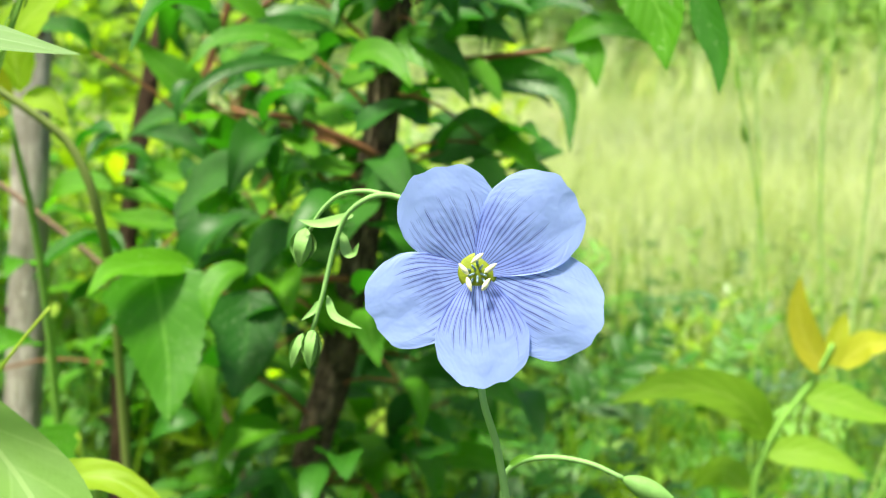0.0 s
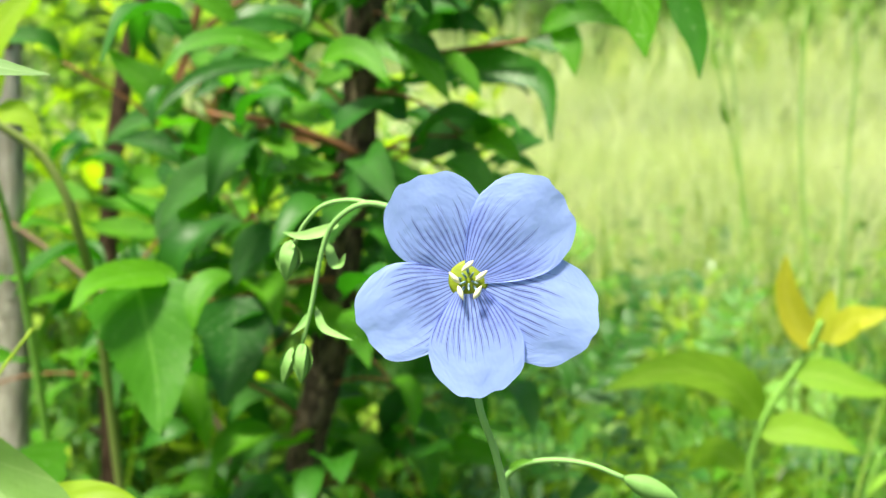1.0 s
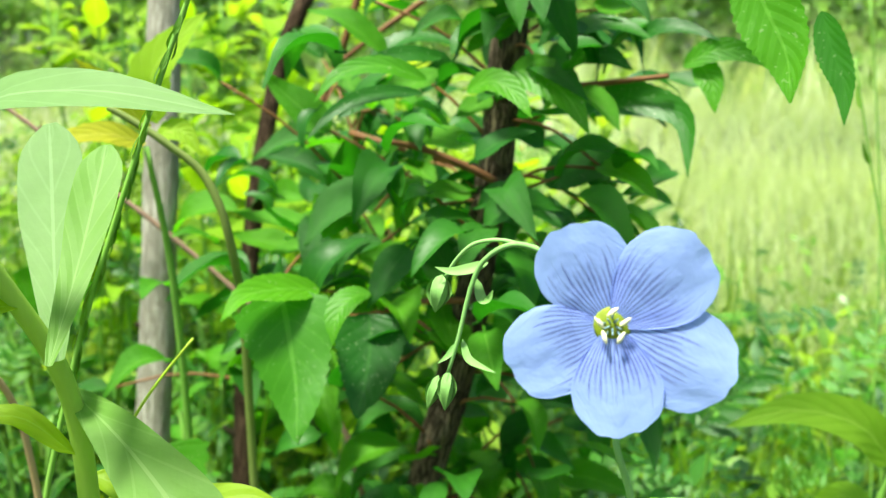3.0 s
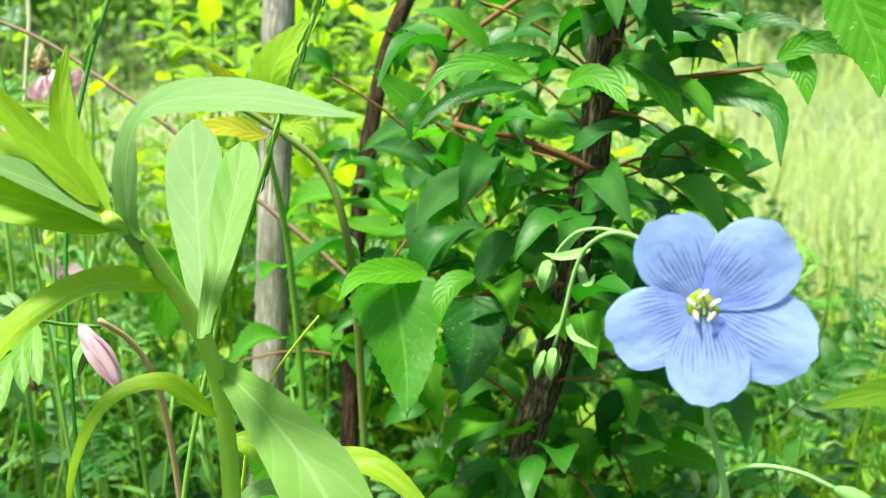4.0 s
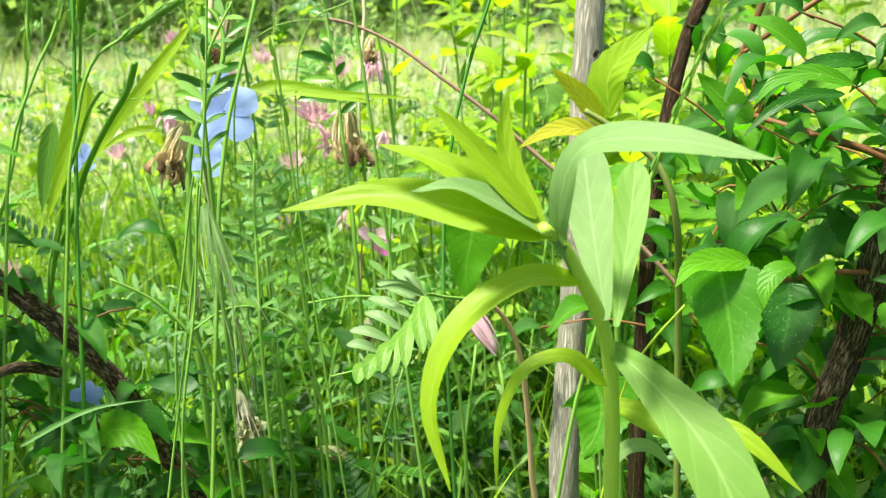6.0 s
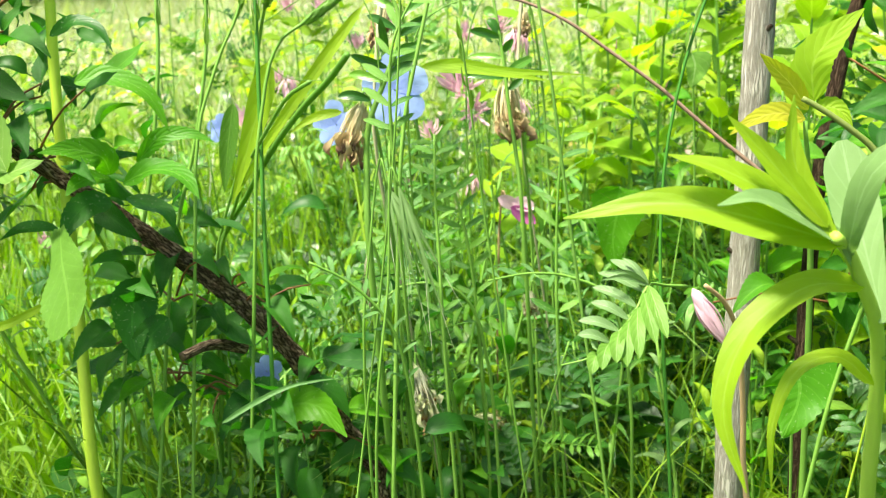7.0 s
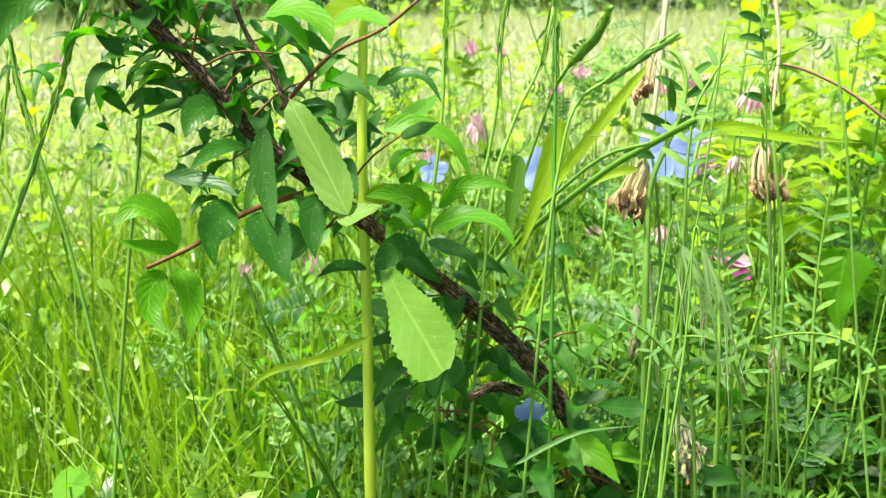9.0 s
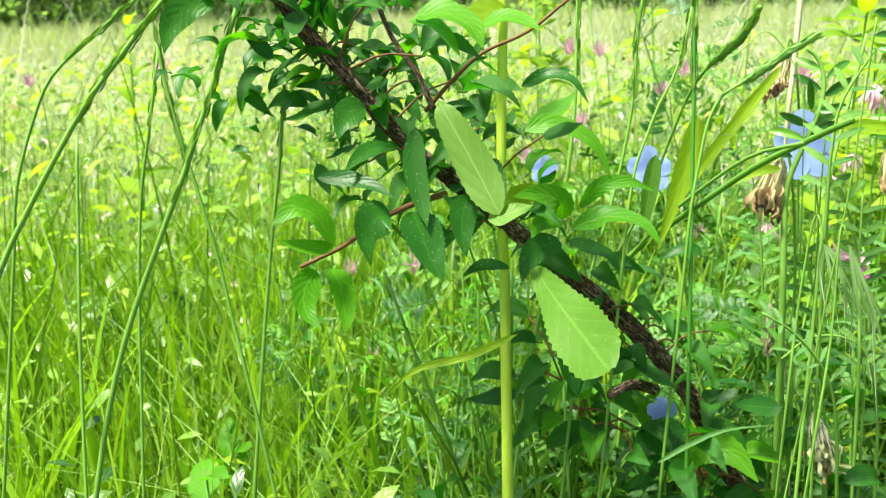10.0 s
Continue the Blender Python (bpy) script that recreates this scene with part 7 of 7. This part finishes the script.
sapling((-0.0240, 0.5112, 0.3035), 0.02, ("lime", "lime"), 0.045)
sapling((-0.1155, 0.5091, 0.3162), 0.02, ("lime", "lime"), 0.05)
sapling((-0.0801, 0.5013, 0.2610), 0.02, ("lime", "yellow"), 0.05)
sapling((-0.1514, 0.4949, 0.2433), 0.0, ("lime", "lime"), 0.05)
sapling((-0.3354, 0.4853, 0.3708), 0.05, ("lime", "lime"), 0.042)
sapling((-0.2623, 0.5193, 0.3715), 0.05, ("yellow", "lime"), 0.045)
sapling((-0.1243, 0.7288, 0.3717), 0.06, ("lime", "lime"), 0.05)
sapling((-0.1360, 0.5300, 0.2489), 0.0, ("yellow", "lime"), 0.04)
sapling((-0.2746, 0.5058, 0.3665), 0.04, ("lime", "lime"), 0.042)
sapling((-0.2066, 0.5192, 0.3627), 0.04, ("lime", "lime"), 0.045)
sapling((-0.2510, 0.5580, 0.3364), 0.02, ("lime", "fresh"), 0.04)
sapling((-0.3023, 0.4612, 0.2562), 0.0, ("lime", "fresh"), 0.032)
sapling((-0.9105, 0.4451, 0.3525), 0.03, ("lime", "lime"), 0.04)
sapling((-0.3053, 0.7835, 0.3989), 0.05, ("yellow", "lime"), 0.06)
sapling((-0.1974, 0.5804, 0.2981), 0.03, ("lime", "lime"), 0.045)
sapling((-0.3302, 0.6708, 0.3664), 0.04, ("yellow", "yellow"), 0.05)
sapling((-0.2466, 0.6459, 0.3588), 0.04, ("yellow", "lime"), 0.055)
sapling((-0.3019, 0.5021, 0.2767), 0.0, ("lime", "fresh"), 0.045)


LIME_MASS = [leaf_mesh("leaf", "ovate", w, M["lime_mass"], a, 0.25, 0, 8, 2, wave=0.05, seed=i) for i, (a, w) in enumerate(((0.1, 0.40), (0.2, 0.34), (0.0, 0.46)))]


def bright_sapling(top, spread, count, seed):
    """A thin many-twigged sapling, its sunlit leaves thickest near the top."""
    r = random.Random(seed)
    t = Vector(top) + Vector((0, 0, 0.03))
    foot = Vector((t.x + r.uniform(-0.02, 0.02), t.y + r.uniform(-0.02, 0.02), 0))
    root = thing("young_sapling", foot, "thin young sapling with many sunlit lime-yellow leaves", "plant", "bright saplings")
    line = [t, t.lerp(foot, 0.3) + Vector((r.uniform(-0.008, 0.008), 0, 0)), t.lerp(foot, 0.7), foot]
    stem("stem", line, 0.0007, 0.0016, M["stem"], root, n=12, sides=6)
    pts = spline(line, 40)
    meshes, poses = [], []
    for k in range(7):
        c = pts[2 + k * 3]
        w = k * 2.4 + r.uniform(-0.5, 0.5)
        e = c + Vector((math.cos(w), math.sin(w), r.uniform(0.3, 0.8))) * spread * r.uniform(0.5, 1.0)
        stem("branch", [c, c.lerp(e, 0.5) + Vector((0, 0, 0.004)), e], 0.0006, 0.0004, M["stem"], root, n=5, sides=5)
        for _ in range(count // 7):
            b = c.lerp(e, r.uniform(0.15, 1.0))
            w = r.uniform(0, math.tau)
            d = Vector((math.cos(w), math.sin(w), r.uniform(-0.5, 0.7))).normalized() * r.uniform(0.014, 0.032)
            meshes.append(r.choice(LIME_MASS))
            poses.append(along(b, b + d, (r.uniform(-0.5, 0.5), r.uniform(-0.8, 0.2), 0.8)))
    joined("foliage", meshes, poses, root)


for k, top in enumerate([(-0.333, 0.5932, 0.3804), (-0.3445, 0.6895, 0.352), (-0.2518, 0.6467, 0.3875), (-0.2562, 0.7631, 0.3502), (-0.1809, 0.6951, 0.3696), (-0.3406, 0.7608, 0.2756), (-0.3379, 0.6149, 0.252), (-0.2512, 0.8291, 0.2357), (-0.1951, 0.8818, 0.263), (-0.1036, 0.8734, 0.3641), (-0.6513, 0.7123, 0.3768), (-0.2632, 0.6961, 0.3683)]):
    bright_sapling(top, 0.05, 70, 900 + k)
for k, top in enumerate([(-0.7083, 0.7188, 0.3933), (-0.7091, 0.8305, 0.4062), (-0.5449, 0.7304, 0.3896), (-0.8152, 0.8856, 0.3465)]):
    bright_sapling(top, 0.04, 35, 930 + k)


# ---- yellow-leaved young plant ----
def yellow_plant():
    root = thing("young_plant", (0.12, 0.33, 0.0), "young plant with yellow-green top leaves", "plant")
    stem("stem", [(0.1089, 0.3438, 0.2450), (0.1027, 0.3416, 0.2340), (0.0883, 0.3374, 0.2140), (0.0831, 0.3336, 0.1940)] + [(0.12, 0.33, 0.1), (0.12, 0.33, 0.0)], 0.0010, 0.0016, M["stem"], root, n=26)
    L = lambda pts, w, mt: leaf(pts, w, (0, -0.8, 0.6), M[mt], root, "lance", 0.2, n=16)
    L([(0.1063, 0.3421, 0.2359), (0.1001, 0.3417, 0.2453), (0.0967, 0.3417, 0.2565), (0.0970, 0.3420, 0.2676)], 0.0110, "yellow")
    L([(0.1090, 0.3425, 0.2377), (0.1098, 0.3438, 0.2450), (0.1116, 0.3449, 0.2505), (0.1130, 0.3457, 0.2550)], 0.0075, "yellow")
    L([(0.1099, 0.3426, 0.2377), (0.1179, 0.3409, 0.2450), (0.1221, 0.3380, 0.2468), (0.1298, 0.3355, 0.2495)], 0.0100, "yellow")
    L([(0.0883, 0.3375, 0.2149), (0.0774, 0.3325, 0.2286), (0.0564, 0.3259, 0.2357), (0.0346, 0.3174, 0.2324)], 0.0150, "young")
    L([(0.0991, 0.3404, 0.2286), (0.1091, 0.3375, 0.2279), (0.1171, 0.3341, 0.2254), (0.1303, 0.3310, 0.2231)], 0.0120, "young")
    L([(0.0865, 0.3366, 0.2103), (0.0985, 0.3341, 0.2116), (0.1084, 0.3308, 0.2093), (0.1163, 0.3272, 0.2053)], 0.0110, "young")
    L([(0.0831, 0.3343, 0.1976), (0.0745, 0.3382, 0.2035), (0.0696, 0.3408, 0.2004), (0.0646, 0.3431, 0.1954)], 0.0100, "young")


yellow_plant()


# ---- drooping grass panicle with long awns ----
def panicle(top, tips, foot_pts, seed):
    root = thing("grass_panicle", foot_pts[-1], "drooping pale green grass panicle with long awns", "grass")
    stem("stem", [top, *foot_pts], 0.0004, 0.0007, M["stem"], root, n=18, sides=5)
    r = random.Random(seed)
    top = Vector(top)
    for i, tip in enumerate(tips):
        tip = Vector(tip)
        mid = top.lerp(tip, 0.55) + Vector((r.uniform(-0.003, 0.003), r.uniform(-0.003, 0.003), 0.004))
        leaf([top, mid, tip], 0.0015, (0.1, -0.7, 0.6), M["herb_pale_sheen"], root, "lance", 0.5, name="spikelet", n=8, m=2)
        leaf([mid, mid.lerp(tip, 0.6), tip + (tip - mid) * 0.6], 0.0004, (0.1, -0.7, 0.6), M["straw"], root, "lance", 0.3, name="awn", n=4, m=2)


panicle((-0.2831, 0.2535, 0.2968), [(-0.2730, 0.2494, 0.2733), (-0.2748, 0.2450, 0.2695), (-0.2687, 0.2479, 0.2672), (-0.2800, 0.2483, 0.2704), (-0.2669, 0.2525, 0.2721), (-0.2712, 0.2453, 0.2628), (-0.2811, 0.2549, 0.2757), (-0.2719, 0.2545, 0.2769)],
        [(-0.2874, 0.2565, 0.3082), (-0.2907, 0.2496, 0.2760), (-0.2909, 0.2387, 0.2352), (-0.31, 0.27, 0.0)], 3)
panicle((-0.2716, 0.2426, 0.3004), [(-0.2564, 0.2390, 0.2600), (-0.2600, 0.2334, 0.2568), (-0.2531, 0.2435, 0.2635), (-0.2567, 0.2331, 0.2485), (-0.2675, 0.2369, 0.2640), (-0.2522, 0.2360, 0.2525)],
        [(-0.2744, 0.2428, 0.3077), (-0.2742, 0.2339, 0.2642), (-0.2767, 0.2225, 0.2146), (-0.30, 0.24, 0.0)], 4)


# ---- yellow sprig that hangs over from a tall plant behind the viewer ----
def overhanging():
    root = thing("tall_plant", (0.08, -0.28, 0.0), "tall plant arching over with yellow and pale green leaves", "plant")
    a = Vector((-0.1704, 0.0521, 0.4002))
    stem("stem", [a, a + Vector((0.03, -0.02, 0.035)), (0.0, -0.2, 0.50), (0.07, -0.27, 0.35), (0.08, -0.28, 0.0)], 0.0012, 0.003, M["stem_lime"], root, n=30)
    L = lambda pts, w, mt: leaf(pts, w, (0.1, -0.9, 0.3), M[mt], root, "lance", 0.15, n=16)
    L([(-0.1705, 0.0523, 0.4011), (-0.1733, 0.0471, 0.3947), (-0.1740, 0.0433, 0.3893), (-0.1731, 0.0399, 0.3822)], 0.0060, "yellow")
    L([(-0.1701, 0.0525, 0.4011), (-0.1706, 0.0493, 0.3947), (-0.1690, 0.0480, 0.3910), (-0.1674, 0.0467, 0.3870)], 0.0055, "yellow")
    L([(-0.1689, 0.0534, 0.4020), (-0.1627, 0.0533, 0.3964), (-0.1592, 0.0521, 0.3919), (-0.1581, 0.0494, 0.3870)], 0.0085, "herb_soft")
    L([(-0.1130, 0.0340, 0.4121), (-0.1164, 0.0258, 0.4004), (-0.1165, 0.0194, 0.3885), (-0.1139, 0.0142, 0.3754)], 0.0135, "herb")
    L([(-0.1701, 0.0563, 0.4022), (-0.1659, 0.0589, 0.4003), (-0.1599, 0.0622, 0.3974), (-0.1528, 0.0658, 0.3936)], 0.0060, "yellow")


overhanging()


# ---- yellow sprout beside the grey trunk ----
def yellow_sprout():
    p = Vector((-0.1292, 0.2793, 0.3217))
    root = thing("young_sapling", (p.x, p.y + 0.02, 0), "sapling shoot with fresh yellow-green toothed leaves", "plant")
    stem("stem", [p, p + Vector((0.002, 0.008, -0.04)), (p.x, p.y + 0.02, 0.1), (p.x, p.y + 0.02, 0.0)], 0.0008, 0.0018, M["stem"], root, n=18)
    L = lambda pts, w, mt: leaf(pts, w, (0.0, -0.85, 0.5), M[mt], root, "ovate", 0.2, 1, n=18)
    L([(-0.1271, 0.2824, 0.3281), (-0.1275, 0.2824, 0.3417), (-0.1209, 0.2848, 0.3508), (-0.1127, 0.2878, 0.3587)], 0.0150, "lime")
    L([(-0.1286, 0.2807, 0.3254), (-0.1338, 0.2768, 0.3347), (-0.1388, 0.2722, 0.3410), (-0.1427, 0.2678, 0.3462)], 0.0080, "yellow")
    L([(-0.1293, 0.2795, 0.3227), (-0.1363, 0.2708, 0.3258), (-0.1420, 0.2617, 0.3252), (-0.1488, 0.2509, 0.3212)], 0.0090, "yellow")
    L([(-0.1268, 0.2814, 0.3244), (-0.1215, 0.2828, 0.3262), (-0.1177, 0.2823, 0.3244), (-0.1137, 0.2808, 0.3188)], 0.0080, "lime")


yellow_sprout()

# ---- magenta vetch flower ----
mv = thing("vetch", (-0.29, 0.47, 0.0), "vetch with a two-coloured magenta flower", "plant", "vetch plants")
mp = Vector((-0.3124, 0.4306, 0.2508))
stem("stem", [mp, mp + Vector((-0.004, 0.004, 0.004)), (mp.x - 0.012, mp.y, 0.12), (mp.x - 0.012, mp.y, 0.0)], 0.0006, 0.0009, M["stem_pink"], mv, n=16)
for pts, w, mt in (([(-0.3168, 0.4286, 0.2522), (-0.3100, 0.4287, 0.2495), (-0.3032, 0.4287, 0.2462)], 0.0075, "pink_pale"), ([(-0.3085, 0.4292, 0.2505), (-0.3010, 0.4289, 0.2490), (-0.2940, 0.4282, 0.2472)], 0.0085, "pink"), ([(-0.3081, 0.4264, 0.2478), (-0.3007, 0.4265, 0.2436), (-0.2933, 0.4265, 0.2391)], 0.0085, "magenta")):
    leaf(pts, w, (0.1, -0.9, 0.4), M[mt], mv, "round", 0.4, name="petal", n=10)

grass_stalk([(0.0768, 0.3589, 0.3427), (0.0816, 0.3567, 0.3136), (0.0875, 0.3532, 0.2767), (0.0887, 0.3500, 0.2429), (0.0871, 0.3459, 0.2049)], 0.0008, 3, 0.014, seed=41, close=0.12)
grass_stalk([(0.1371, 0.4474, 0.3661), (0.1320, 0.4414, 0.3324), (0.1292, 0.4358, 0.3010), (0.1290, 0.4265, 0.2472)], 0.0012, 5, 0.016, seed=42, close=0.12)
grass_stalk([(0.1469, 0.4270, 0.3624), (0.1454, 0.4206, 0.3261), (0.1407, 0.4138, 0.2876), (0.1351, 0.4050, 0.2385), (0.1313, 0.3996, 0.2086)], 0.0009, 5, 0.016, seed=43, close=0.12)
grass_stalk([(0.1204, 0.3005, 0.2264), (0.1109, 0.2981, 0.2151), (0.1062, 0.2959, 0.2039)], 0.0008, 0, seed=44)
grass_stalk([(0.1011, 0.4498, 0.3696), (0.1041, 0.4437, 0.3245), (0.1059, 0.4369, 0.2749), (0.1044, 0.4296, 0.2254)], 0.0009, 3, 0.016, seed=45, close=0.12)


# ---- broad leaves of low plants between the stems ----
def broad_leaf(pts, width, material, kind, label, r0=0.0007):
    tip = Vector(pts[0])
    root = thing("broad_leaf_plant", (tip.x, tip.y + 0.01, 0.0), label, "plant")
    stem("stem", [tip, tip + Vector((0.0, 0.006, -0.03)), (tip.x, tip.y + 0.01, 0.0)], r0 * 0.8, r0, M["stem"], root, n=12, sides=6)
    leaf(pts, width, facing(pts[0], 0.35), M[material], root, kind, 0.15, 1, 26, 4, wave=0.04)


broad_leaf([(-0.2438, 0.4249, 0.2624), (-0.2437, 0.4201, 0.2511), (-0.2445, 0.4139, 0.2369), (-0.2413, 0.4096, 0.2212)], 0.034, "plum_light", "heart", "low plant with a broad translucent green leaf")
broad_leaf([(-0.1299, 0.2702, 0.2364), (-0.1264, 0.2679, 0.2291), (-0.1265, 0.2637, 0.2221), (-0.1299, 0.2570, 0.2125)], 0.030, "plum_light", "heart", "low plant with a rounded toothed green leaf")
broad_leaf([(-0.2139, 0.4546, 0.3294), (-0.2114, 0.4527, 0.3228), (-0.2113, 0.4499, 0.3180), (-0.2115, 0.4466, 0.3115)], 0.0189, "vetch_lime", "heart", "thin plant with a small pale bluish heart-shaped leaf")
